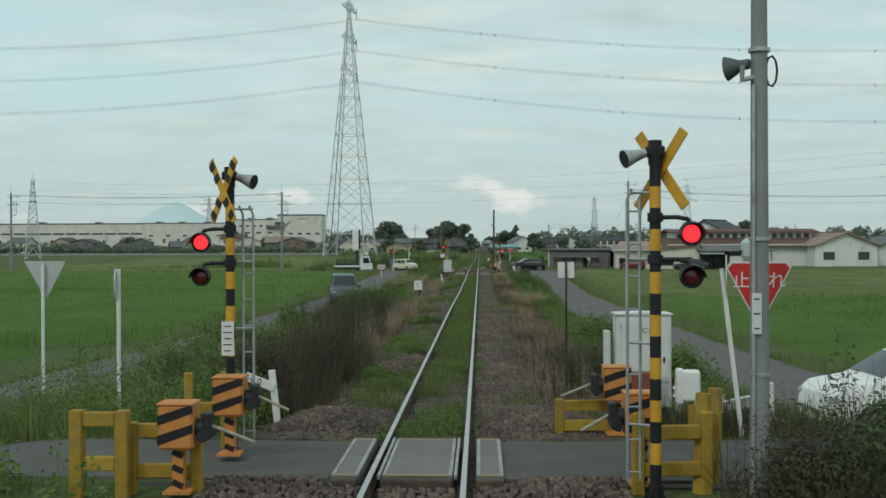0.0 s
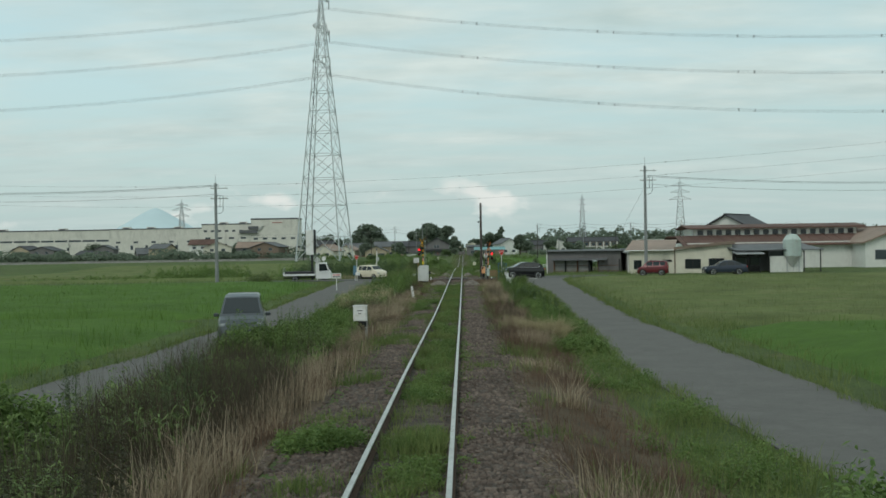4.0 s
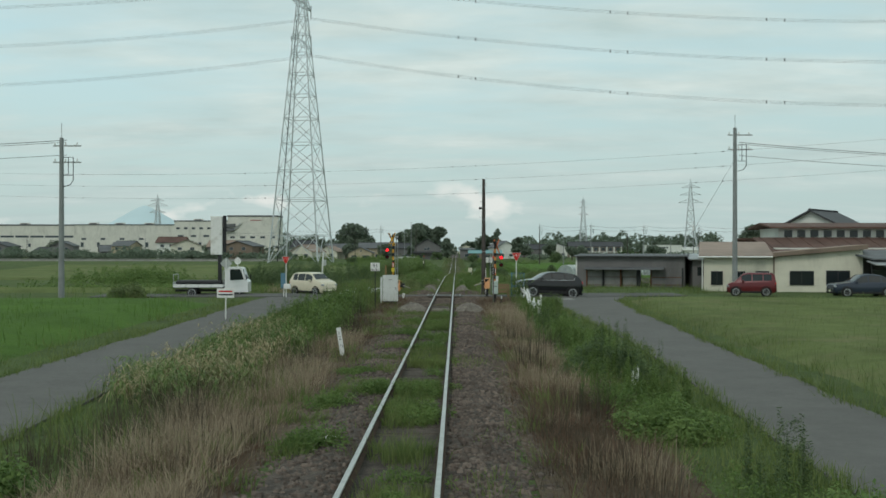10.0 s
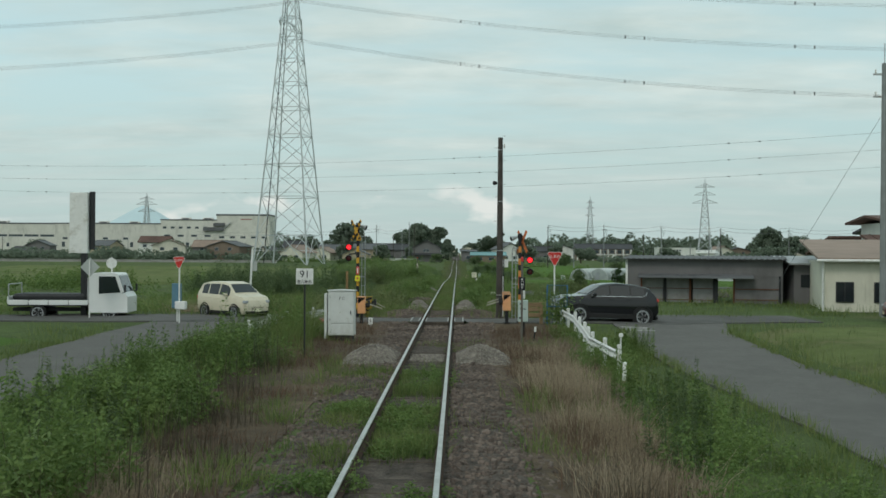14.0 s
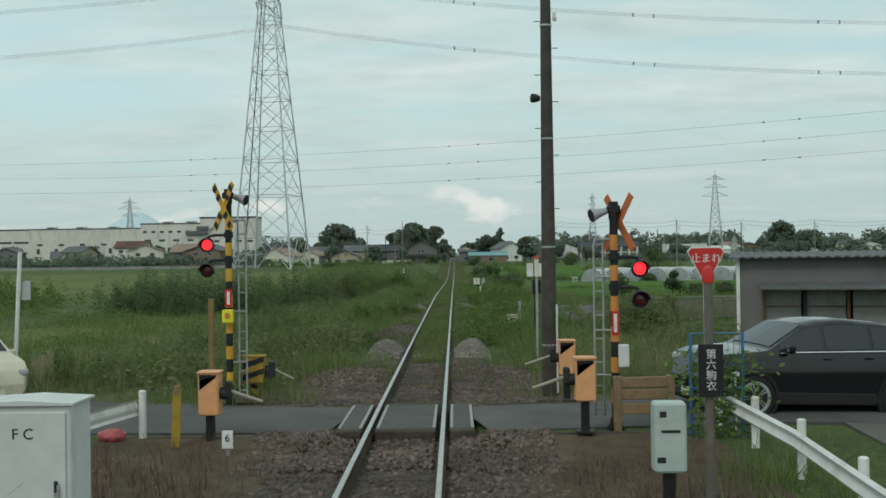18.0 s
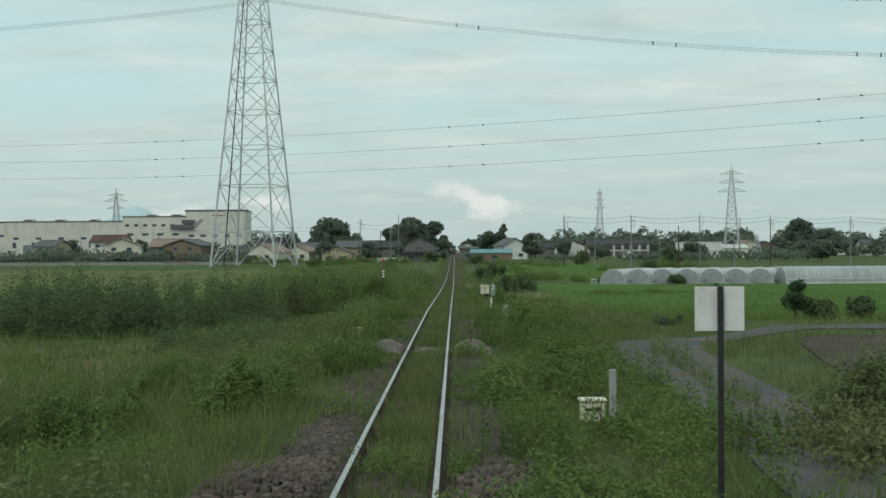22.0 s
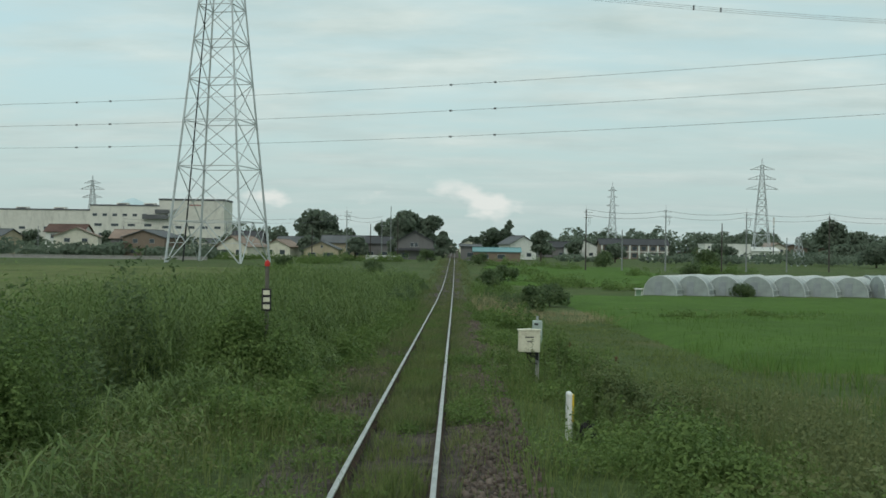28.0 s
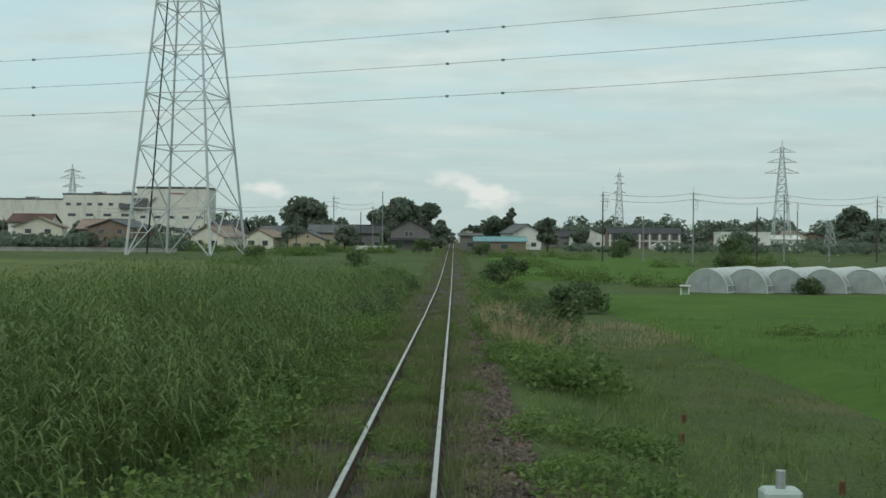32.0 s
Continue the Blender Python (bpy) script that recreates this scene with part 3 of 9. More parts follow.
lattice_tower("transmission_tower", (-178, 690, -1), 6.0, 1.2, 37, 88, [0, .14, .26, .36, .45, .53, .6, .67, .74, .8, .86, .93], [(26, 4), (30, 5.5), (33, 3.6)], "grey lattice power tower behind the factory", 0.2, 0.2)


def wire_span(name, p, q, sag, r, label, group="", pair=0.0, spacer=0.0):
    w = thing(name, (0, 0, 0), label, "cable", group)
    p, q = Vector(p), Vector(q)
    n = 40
    at = lambda u, o=0.0: p.lerp(q, u) + Vector((0, 0, -4 * sag * u * (1 - u) + o))
    for o in ((-pair / 2, 0, pair / 2) if pair else (0.0,)):
        part("conductor", M().tube([at(i / n, o) for i in range(n + 1)], r, 5), WIRE, w)
    if spacer:
        k = int((q - p).length / spacer)
        for i in range(1, k):
            for d in (0, 0.9 / (q - p).length * 6):
                c = at(i / k + d)
                part("spacer", M().box(c.x, c.y, c.z, 0.3, 0.16, pair + 0.2), WIRE, w)
    return w


for z, sag in ((64.6, 18.8), (76.4, 17.4), (88.2, 17)):
    tip = (TW[0] - 9 * math.sin(radians(TURN)), TW[1] + 9 * math.cos(radians(TURN)))
    wire_span("power_line", (*tip, z), (378, 354, z), sag, 0.03, "bundled overhead conductors sagging from the transmission tower", "conductors of the high line", 0.75, 46)
    wire_span("power_line", (*tip, z), (-380, 330, z), 15, 0.03, "bundled overhead conductors running off from the tower", "conductors of the high line", 0.75)
    part("insulator", M().cyl((0, 9, z + 1.7), (0, 9, z + 5.9), .14, n=8), WIRE, big_tower)
lattice_tower("transmission_tower", (-151, 346, -2), 5.0, 1.2, 29, 20, [0, .14, .26, .36, .45, .53, .6, .67, .74, .8, .86, .93], [(19.6, 2.2), (22.6, 2.2), (25.6, 2.2)], "small grey lattice tower carrying the low line", 0.16, 0.14)
for z in (15.3, 18.3, 21.3):
    wire_span("power_line", (-150, 345, z + 3.0), (200, 218, z + 12.5), 7.5, 0.02, "thin overhead conductor across the fields", "conductors of the low line", 0, 48)


# ---- level crossing equipment ----
def crossing_signal(loc, h, lamp_side, ladder_side, colour, x_back, lit, label, ladder_h=0.9, turn=-48):
    """Striped pole with crossbuck, bell, two lamps on arms and a service ladder. Heights run from the base."""
    s = thing("crossing_signal", loc, label, "signal", "crossing signals")
    nb = round((h - .5) / .235)
    for k in range(nb):
        z0, z1 = .25 + (h - .5) * k / nb, .25 + (h - .5) * (k + 1) / nb
        part("pole_band", M().cyl((0, 0, z0), (0, 0, z1), .062, n=14), colour if k % 2 else BLACKP, s)
    part("pole_cap", M().cyl((0, 0, h - 0.25), (0, 0, h + 0.02), 0.075, n=14).box(0.0, 0, h - 0.1, 0.2, 0.14, 0.12, bev=.02), BLACKP, s)
    f = M().cyl((0, 0, 0), (0, 0, 0.03), 0.2, n=10).cyl((0, 0, 0.02), (0, 0, 0.26), 0.085, n=12)
    for k in range(4):
        q = k * math.pi / 2 + .78
        f.prism([(0.08 * math.cos(q), 0.08 * math.sin(q), 0.03), (0.19 * math.cos(q), 0.19 * math.sin(q), 0.03), (0.08 * math.cos(q), 0.08 * math.sin(q), 0.2)], (0.015 * -math.sin(q), 0.015 * math.cos(q), 0))
    part("base_flange", f, BLACKP, s)
    xm = colour if x_back else YELLOW
    zc = h - 0.3
    for sgn in (-1, 1):
        bl = M()
        ang = sgn * 52
        bl.box(0, -0.1 - 0.012 * sgn if not x_back else 0.1 + 0.012 * sgn, zc, 1.05, 0.016, 0.13, ry=ang, bev=.004)
        blade = part("crossbuck_blade", bl, xm, s)
        spin = Matrix.Rotation(radians(turn), 4, "Z")
        blade.data.transform(spin)
        if not x_back:
            for k in range(-2, 3):
                if k == 0:
                    continue
                u = Vector((math.cos(radians(ang)), 0, -math.sin(radians(ang))))
                c = Vector((0, -0.121 - 0.012 * sgn, zc)) + u * (k * 0.21)
                part("black_band", M().box(c.x, c.y, c.z, 0.1, 0.006, 0.128, ry=ang), BLACKP, blade).data.transform(spin)
    bell = part("bell_horn", M().lathe((-lamp_side * 0.12, -0.05, h - 0.12), (-lamp_side * 0.95, -0.34, -0.3), [(0, .05), (.08, .06), (.16, .078), (.24, .1), (.26, .104)], 18), STEEL, s, "grey horn of the warning bell")
    part("horn_mouth", M().lathe(Vector((-lamp_side * 0.12, -0.05, h - 0.12)) + Vector((-lamp_side * 0.95, -0.34, -0.3)).normalized() * .262, (-lamp_side * 0.95, -0.34, -0.3), [(0, .094), (.002, .01)], 16), DARKMETAL, bell)
    for i, z in enumerate((h - 0.82, h - 1.28)):
        e = part("lamp_arm", M().tube([(0, 0, z), (lamp_side * 0.24, -0.02, z), (lamp_side * 0.34, -0.04, z - 0.02), (lamp_side * 0.38, -0.05, z - 0.07)], 0.026, 10).cyl((0, 0, z - .05), (0, 0, z + .05), .085, n=12), BLACKP, s)
        L = Vector((lamp_side * 0.38, -0.05, z - 0.18))
        part("lamp_hood", M().lathe(L + Vector((0, 0.08, 0)), (0, -1, 0), [(0, .07), (.04, .125), (.1, .135), (.102, .115)], 22).prism([(L.x + .14 * math.cos(q), L.y - .02, L.z + .14 * math.sin(q)) for q in [math.pi * k / 10 for k in range(11)]] + [(L.x + .128 * math.cos(q), L.y - .02, L.z + .128 * math.sin(q)) for q in [math.pi * (10 - k) / 10 for k in range(11)]], (0, -0.13, -0.02)), BLACKP, e)
        part("lens", M().lathe(L + Vector((0, -0.022, 0)), (0, -1, 0), [(0, .096), (.02, .09), (.035, .055), (.04, .01)], 22), GLOWRED if i == lit else DARKRED, e, "glowing red lens" if i == lit else "unlit dark red lens")
    # ladder with a hooped top
    lx = ladder_side * 0.15
    lad = M()
    for dy, dx in ((0.0, lx), (0.0, lx + ladder_side * 0.14)):
        lad.tube([(dx, 0.12, ladder_h * .3), (dx, 0.12, h - 0.62), (dx - ladder_side * .05, 0.1, h - 0.5)], 0.018, 8)
    for z in np.arange(ladder_h * .3 + .1, h - .6, 0.36):
        lad.cyl((lx - ladder_side * .0, 0.12, z), (lx + ladder_side * .14, 0.12, z), .012, n=6)
    for z in (ladder_h, h * .45, h * .68, h - 0.55):
        lad.cyl((0, 0, z), (lx + ladder_side * .14, 0.12, z), .016, n=6)
    part("ladder", lad, STEEL, s, "galvanised service ladder")
    return s


def gate_machine(loc, face, colour, label, up=False, post=0.55, arm=1.1, rz=0):
    """Barrier drive: a box on a post with diagonal warning stripes, a short stub of the lifted bar and a counterweight."""
    g = thing("barrier_machine", loc, label, "barrier", "barrier machines", rz=rz)
    part("post", M().box(0, 0, post / 2, .13, .13, post, bev=.01).box(0, 0, .015, .3, .3, .03), BLACKP if not up else colour, g)
    if up:
        for k in range(3):
            part("post_stripe", M().box(0, -.068, .1 + k * .17, .132, .004, .07, ry=25), BLACKP, g)
    zc = post + 0.25
    b = part("drive_box", M().box(0, 0, zc, .4, .34, .5, bev=.03), colour, g)
    part("lid", M().box(0, 0, zc + .255, .42, .36, .03, bev=.012), colour, g)
    for z0 in ((-.12, .1) if up else (.08,)):
        y = -.174
        part("warning_stripe", M().prism([(-.198, y, zc + z0 - .08), (.198, y, zc + z0 + .06), (.198, y, zc + z0 + .16), (-.198, y, zc + z0 + .03)] if up else [(-.12, y, zc + .0), (-.0, y, zc + .0 + .14), (.19, y, zc + .22), (-.12, y, zc + .22)], (0, .008, 0)), BLACKP, b)
    part("hub", M().cyl((face * .2, 0, zc - .02), (face * .36, 0, zc - .02), .1, n=14).box(face * .33, 0, zc + .02, .1, .2, .26, bev=.02).cyl((face * .3, -.16, zc - .1), (face * .3, .16, zc - .1), .07, n=10), DARKMETAL, g, "dark drive hub and counterweight")
    part("boom_stub", M().cyl((face * .36, 0, zc + .0), (face * (.36 + arm * .42), -.05, zc - .2 * (1 if not up else .9)), .02, n=10), mat("boom_paint", (.3, .28, .22), .6, 0, .15, 10), g, "pale stub of the boom")
    return g


def relay_cabinet(name, loc, w, d, h, material, label, legs=0.25, text="", extra=True, group=""):
    c = thing(name, loc, label, "cabinet", group)
    part("plinth", M().box(0, 0, legs / 2, w * .9, d * .9, legs, bev=.01), CONC if legs < .2 else DARKMETAL, c)
    part("body", M().box(0, 0, legs + h / 2, w, d, h, bev=.015), material, c)
    part("roof", M().prism([(-w / 2 - .03, -d / 2 - .03, legs + h), (w / 2 + .03, -d / 2 - .03, legs + h), (w / 2 + .03, -d / 2 - .03, legs + h + .02), (0, -d / 2 - .03, legs + h + .045), (-w / 2 - .03, -d / 2 - .03, legs + h + .02)], (0, d + .06, 0)), material, c)
    door = part("door", M().box(.02, -d / 2 - .012, legs + h * .62, w * .86, .02, h * .68, bev=.006), material, c)
    part("handle", M().box(w * .36, -d / 2 - .035, legs + h * .52, .03, .03, .1, bev=.008), DARKMETAL, door)
    part("lower_panel", M().box(.02, -d / 2 - .012, legs + h * .135, w * .86, .02, h * .24, bev=.006), material, c)
    for z in (.36, .88):
        part("hinge", M().cyl((-w * .42, -d / 2 - .02, legs + h * z - .04), (-w * .42, -d / 2 - .02, legs + h * z + .04), .012, n=8), STEEL, c)
    if text:
        text_part("stencil", text, .13, pose(.02, -d / 2 - .024, legs + h * .83), DARKMETAL, c, "dark stencilled letters")
    return c


def sign_plate(loc, pole_h, pole_r, label, category="sign"):
    s = thing("road_sign", loc, label, category)
    part("pole", M().cyl((0, 0, 0), (0, 0, pole_h), pole_r, n=12), WHITEP, s)
    return s


def stop_sign(loc, h, label, rz=0, size=.62):
    s = thing("stop_sign", loc, label, "road sign", "stop signs", rz=rz)
    part("pole", M().cyl((0, 0, -.2), (0, 0, h), .031, n=12), WHITEP, s)
    tri = lambda k: [(-size / 2 * k, 0, h - .02 + .0 * k), (0, 0, h - .02 - size * .87 * k), (size / 2 * k, 0, h - .02)]
    r = size / 2
    pts = [(-r + .05, -.05, h), (r - .05, -.05, h), (r, -.05, h - .06), (.045, -.05, h - size * .9), (-.045, -.05, h - size * .9), (-r, -.05, h - .06)]
    pl = part("plate", M().prism(pts, (0, .012, 0)), WHITEP, s, "white rim of the plate")
    k = .93
    cz = h - size * .36
    part("red_face", M().prism([(p[0] * k, -.055, cz + (p[2] - cz) * k) for p in pts], (0, .004, 0)), RED, pl, "red face")
    # the word for stop, in plain strokes
    text_part("lettering", "止まれ", size * .27, pose(0, -.058, h - size * .3), WHITEP, pl, "white letters")
    part("bracket", M().box(0, -.025, h - .12, .1, .05, .03).box(0, -.025, h - .36, .1, .05, .03), STEEL, s)
    return s


def utility_pole(loc, h, label, r=.17, mate=POLEC, arms=True, transformer=False, rz=0, group="utility poles"):
    p = thing("utility_pole", loc, label, "utility pole", group, rz=rz)
    part("shaft", M().cyl((0, 0, -.3), (0, 0, h), r, r * .62, 14), mate, p)
    if arms:
        for z in (h - .5, h - 1.5):
            a = part("cross_arm", M().box(.35, 0, z, 1.7, .08, .08), STEEL, p)
            for x in (-.4, .25, .95):
                part("insulator", M().lathe((x, 0, z + .04), (0, 0, 1), [(0, .03), (.05, .05), (.1, .03), (.15, .045), (.18, .02)], 8), WHITEP, a)
        part("drop_frame", M().tube([(.15, -.1, h - 1.2), (.75, -.1, h - 1.2), (.75, -.1, h - 2.6), (.55, -.1, h - 2.9), (.12, -.1, h - 3.0)], .025, 6).tube([(.15, -.1, h - 2.3), (.75, -.1, h - 2.3)], .02, 6).tube([(.45, -.1, h - 1.2), (.45, -.1, h - 2.3)], .02, 6), DARKMETAL, p)
        part("lightning_rod", M().cyl((0, 0, h), (0, 0, h + .9), .02, n=6), STEEL, p)
    return p


# ---- houses and sheds ----
def wall_mat(name, col, **k):
    return mat(name, col, .85, 0, .07, 1.2, dirt=tuple(c * .72 for c in col), streak=1, **k)


WALL_WHITE = wall_mat("white_wall", (0.66, 0.67, 0.63))
WALL_CREAM = wall_mat("cream_siding", (0.62, 0.60, 0.50))
WALL_BEIGE = wall_mat("beige_wall", (0.42, 0.36, 0.26))
WALL_GREY = wall_mat("grey_wall", (0.17, 0.165, 0.165))
WALL_BROWN = wall_mat("brown_wall", (0.2, 0.155, 0.12))
FACTORY = wall_mat("factory_white", (0.62, 0.61, 0.55))
ROOF_GREY = mat("grey_tile_roof", (0.12, 0.125, 0.13), .7, 0, .2, 1.5)
ROOF_DARK = mat("dark_tile_roof", (0.055, 0.055, 0.06), .6, 0, .2, 1.5)
ROOF_RED = mat("rusty_red_roof", (0.125, 0.074, 0.06), .85, 0, .25, 1.0, dirt=(0.1, 0.06, 0.05))
ROOF_BROWN = mat("brown_sheet_roof", (0.27, 0.2, 0.16), .7, 0, .15, 1.0)
ROOF_TEAL = mat("teal_sheet_roof", (0.16, 0.31, 0.32), .55, 0, .12, 1.0)
SHEDWALL = wall_mat("weathered_grey_boards", (0.16, 0.155, 0.155))


def house(loc, w, d, h, roof_h, wall, roof, label, rz=0.0, ridge="x", over=.5, windows=(), name="house", doors=(), group="houses of the village"):
    """Walls, a gabled roof with eaves, windows of (face, along, z, width, height). Faces: s, n, e, w."""
    t = thing(name, loc, label, "house", group, rz=rz)
    hw, hd = w / 2, d / 2
    th = .18
    if ridge == "x":
        prof = [(-hw, -hd, 0), (-hw, hd, 0), (-hw, hd, h), (-hw, 0, h + roof_h), (-hw, -hd, h)]
        vec = (w, 0, 0)
    else:
        prof = [(-hw, -hd, 0), (hw, -hd, 0), (hw, -hd, h), (0, -hd, h + roof_h), (-hw, -hd, h)]
        vec = (0, d, 0)
    part("wall", M().prism(prof, vec), wall, t)
    for s in (-1, 1):
        m = M()
        k = roof_h / (hd if ridge == "x" else hw)
        if ridge == "x":
            m.prism([(-hw - over, 0, h + roof_h + .02), (-hw - over, s * (hd + over), h - k * over + .02), (-hw - over, s * (hd + over), h - k * over + .02 + th), (-hw - over, 0, h + roof_h + .02 + th)], (w + 2 * over, 0, 0))
        else:
            m.prism([(0, -hd - over, h + roof_h + .02), (s * (hw + over), -hd - over, h - k * over + .02), (s * (hw + over), -hd - over, h - k * over + .02 + th), (0, -hd - over, h + roof_h + .02 + th)], (0, d + 2 * over, 0))
        part("roof_slope", m, roof, t)
    part("ridge_cap", M().box(0, 0, h + roof_h + th + .06, w + 2 * over if ridge == "x" else .3, .3 if ridge == "x" else d + 2 * over, .14, bev=.04), roof, t)
    for face, u, z, ww, wh in windows:
        window(t, face, u, z, ww, wh, hw, hd)
    return t


def window(t, face, u, z, ww, wh, hw, hd, frame=None):
    frame = frame or STEEL
    p = {"s": (u, -hd, 1, 0), "n": (u, hd, 1, 0), "w": (-hw, u, 0, -1), "e": (hw, u, 0, 1)}[face]
    sx = ww if p[2] else .06
    sy = .06 if p[2] else ww
    wd = part("window", M().box(p[0], p[1], z, sx + (.1 if p[2] else 0), sy + (0 if p[2] else .1), wh + .1), frame, t)
    o = .012
    q = (p[0] + (o * p[3] * 1.6 if not p[2] else 0), p[1] + ((-o if face == "s" else o) * 1.6 if p[2] else 0))
    part("pane", M().box(q[0], q[1], z, sx - (.02 if p[2] else 0), sy - (0 if p[2] else .02), wh - .02), WINDOW, wd)
    return wd


def flat_block(loc, w, d, h, wall, label, rz=0.0, windows=(), name="building", parapet=.35, category="building"):
    t = thing(name, loc, label, category, rz=rz)
    part("wall", M().box(0, 0, h / 2, w, d, h), wall, t)
    part("roof", M().box(0, 0, h + parapet / 2, w + .3, d + .3, parapet, bev=.05), ROOF_GREY if parapet > .3 else wall, t)
    for face, u, z, ww, wh in windows:
        window(t, face, u, z, ww, wh, w / 2, d / 2)
    return t


# ---- trees and bushes ----
LEAF_TREE = leaf_mat("tree_leaves", (0.027, 0.053, 0.025), (0.062, 0.106, 0.037), amt=.2)
LEAF_WEED = leaf_mat("weed_leaves", (0.086, 0.147, 0.043), (0.182, 0.257, 0.078))
LEAF_GRASS = leaf_mat("grass_blades", (0.080, 0.129, 0.038), (0.208, 0.246, 0.086))
LEAF_BUSH = leaf_mat("bush_leaves", (0.066, 0.108, 0.05), (0.15, 0.2, 0.088))
LEAF_OLIVE = leaf_mat("olive_weeds", (0.1, 0.138, 0.056), (0.212, 0.232, 0.1))
LEAF_MID = leaf_mat("dull_green_leaves", (0.085, 0.125, 0.05), (0.19, 0.225, 0.09))
LEAF_DRY = leaf_mat("dry_stalks", (0.19, 0.14, 0.095), (0.46, 0.38, 0.27))
LEAF_RUST = leaf_mat("reddish_dead_grass", (0.082, 0.055, 0.04), (0.19, 0.125, 0.085))
LEAF_DARK = leaf_mat("dark_dead_stalks", (0.053, 0.045, 0.033), (0.112, 0.093, 0.063))
LEAF_REED = leaf_mat("reed_blades", (0.088, 0.142, 0.044), (0.195, 0.262, 0.09))
LEAF_STRAW = leaf_mat("straw_grass", (0.26, 0.215, 0.125), (0.46, 0.4, 0.24))
BARK = mat("bark", (0.07, 0.055, 0.045), .95, 0, .25, 6, .02, 12)
RNG = np.random.default_rng(7)


def blades(count, xy, h, w, lean, segs=2, zfun=None, taper=.25, out=None):
    """Arrays for many bent blades: xy (n, 2), heights h (n), widths w (n)."""
    n = len(xy)
    a = RNG.uniform(0, 2 * math.pi, n)
    b = RNG.uniform(0, 2 * math.pi, n)
    if out is not None:
        b = out + RNG.normal(0, .7, n)
    ln = np.abs(RNG.normal(0, lean, n)) * h
    base = np.column_stack([xy, zfun])
    rows = []
    for k in range(segs + 1):
        u = k / segs
        c = base + np.column_stack([np.cos(b) * ln * u * u, np.sin(b) * ln * u * u, h * (u - .12 * u * u * (ln / np.maximum(h, .01)))])
        hw = w * (1 - (1 - taper) * u) / 2
        off = np.column_stack([np.cos(a) * hw, np.sin(a) * hw, np.zeros(n)])
        rows += [c - off, c + off]
    V = np.stack(rows, 1).reshape(-1, 3)
    m = 2 * (segs + 1)
    o = (np.arange(n) * m)[:, None, None]
    q = np.array([[2 * k, 2 * k + 1, 2 * k + 3, 2 * k + 2] for k in range(segs)])[None]
    return V, (o + q).reshape(-1, 4)


def leaves(centres, size, facing=None, broad=.45):
    """Small leaf quads at given centres (n, 3), turned at random or loosely towards a facing."""
    n = len(centres)
    if facing is not None:
        f = facing + RNG.normal(0, .55, (n, 3)) + np.array([0, 0, .3])
        f /= np.linalg.norm(f, axis=1)[:, None] + 1e-6
        d = np.cross(f, RNG.normal(0, 1, (n, 3)))
        d /= np.linalg.norm(d, axis=1)[:, None] + 1e-6
        e = np.cross(f, d)
        s = ((size if np.ndim(size) else np.full(n, size)) * RNG.uniform(.6, 1.3, n))[:, None]
        tip = centres + d * s - f * s * .25
        V = np.stack([centres - d * s * .8, centres - e * s * broad, tip, centres + e * s * broad], 1).reshape(-1, 3)
        return V, (np.arange(n) * 4)[:, None] + np.arange(4)[None]
    d = RNG.normal(0, 1, (n, 3))
    d[:, 2] = d[:, 2] * .6
    d /= np.linalg.norm(d, axis=1)[:, None]
    e = RNG.normal(0, 1, (n, 3))
    e = np.cross(d, e)
    e /= np.linalg.norm(e, axis=1)[:, None] + 1e-6
    s = size if np.ndim(size) else np.full(n, size)
    s = (s * RNG.uniform(.6, 1.3, n))[:, None]
    V = np.stack([centres - d * s, centres - e * s * .45, centres + d * s, centres + e * s * .45], 1).reshape(-1, 3)
    return V, (np.arange(n) * 4)[:, None] + np.arange(4)[None]


def big_mesh(name, chunks, material):
    off, V, Q = 0, [], []
    for v, q in chunks:
        V.append(v)
        Q.append(q + off)
        off += len(v)
    V, Q = np.concatenate(V), np.concatenate(Q)
    me = bpy.data.meshes.new(name)
    me.vertices.add(len(V))
    me.vertices.foreach_set("co", V.astype(np.float32).ravel())
    me.loops.add(Q.size)
    me.loops.foreach_set("vertex_index", Q.astype(np.int32).ravel())
    me.polygons.add(len(Q))
    me.polygons.foreach_set("loop_start", np.arange(0, Q.size, 4, dtype=np.int32))
    me.update(calc_edges=True)
    me.materials.append(material)
    return me


def stuff(name, chunks, material, label, category):
    ob = new(name, big_mesh(name, chunks, material))
    return tagged(ob, label, category, kind="stuff")


LX = np.array(XS)
LY = np.array(YS)
LZ = np.array([v[2] for v in gm.v]).reshape(len(YS), len(XS))


def ground_z(xy):
    """Height of the ground sheet under many points."""
    x, y = xy[:, 0], xy[:, 1]
    i = np.clip(np.searchsorted(LX, x) - 1, 0, len(LX) - 2)
    j = np.clip(np.searchsorted(LY, y) - 1, 0, len(LY) - 2)
    u, v = (x - LX[i]) / (LX[i + 1] - LX[i]), (y - LY[j]) / (LY[j + 1] - LY[j])
    return (LZ[j, i] * (1 - u) + LZ[j, i + 1] * u) * (1 - v) + (LZ[j + 1, i] * (1 - u) + LZ[j + 1, i + 1] * u) * v


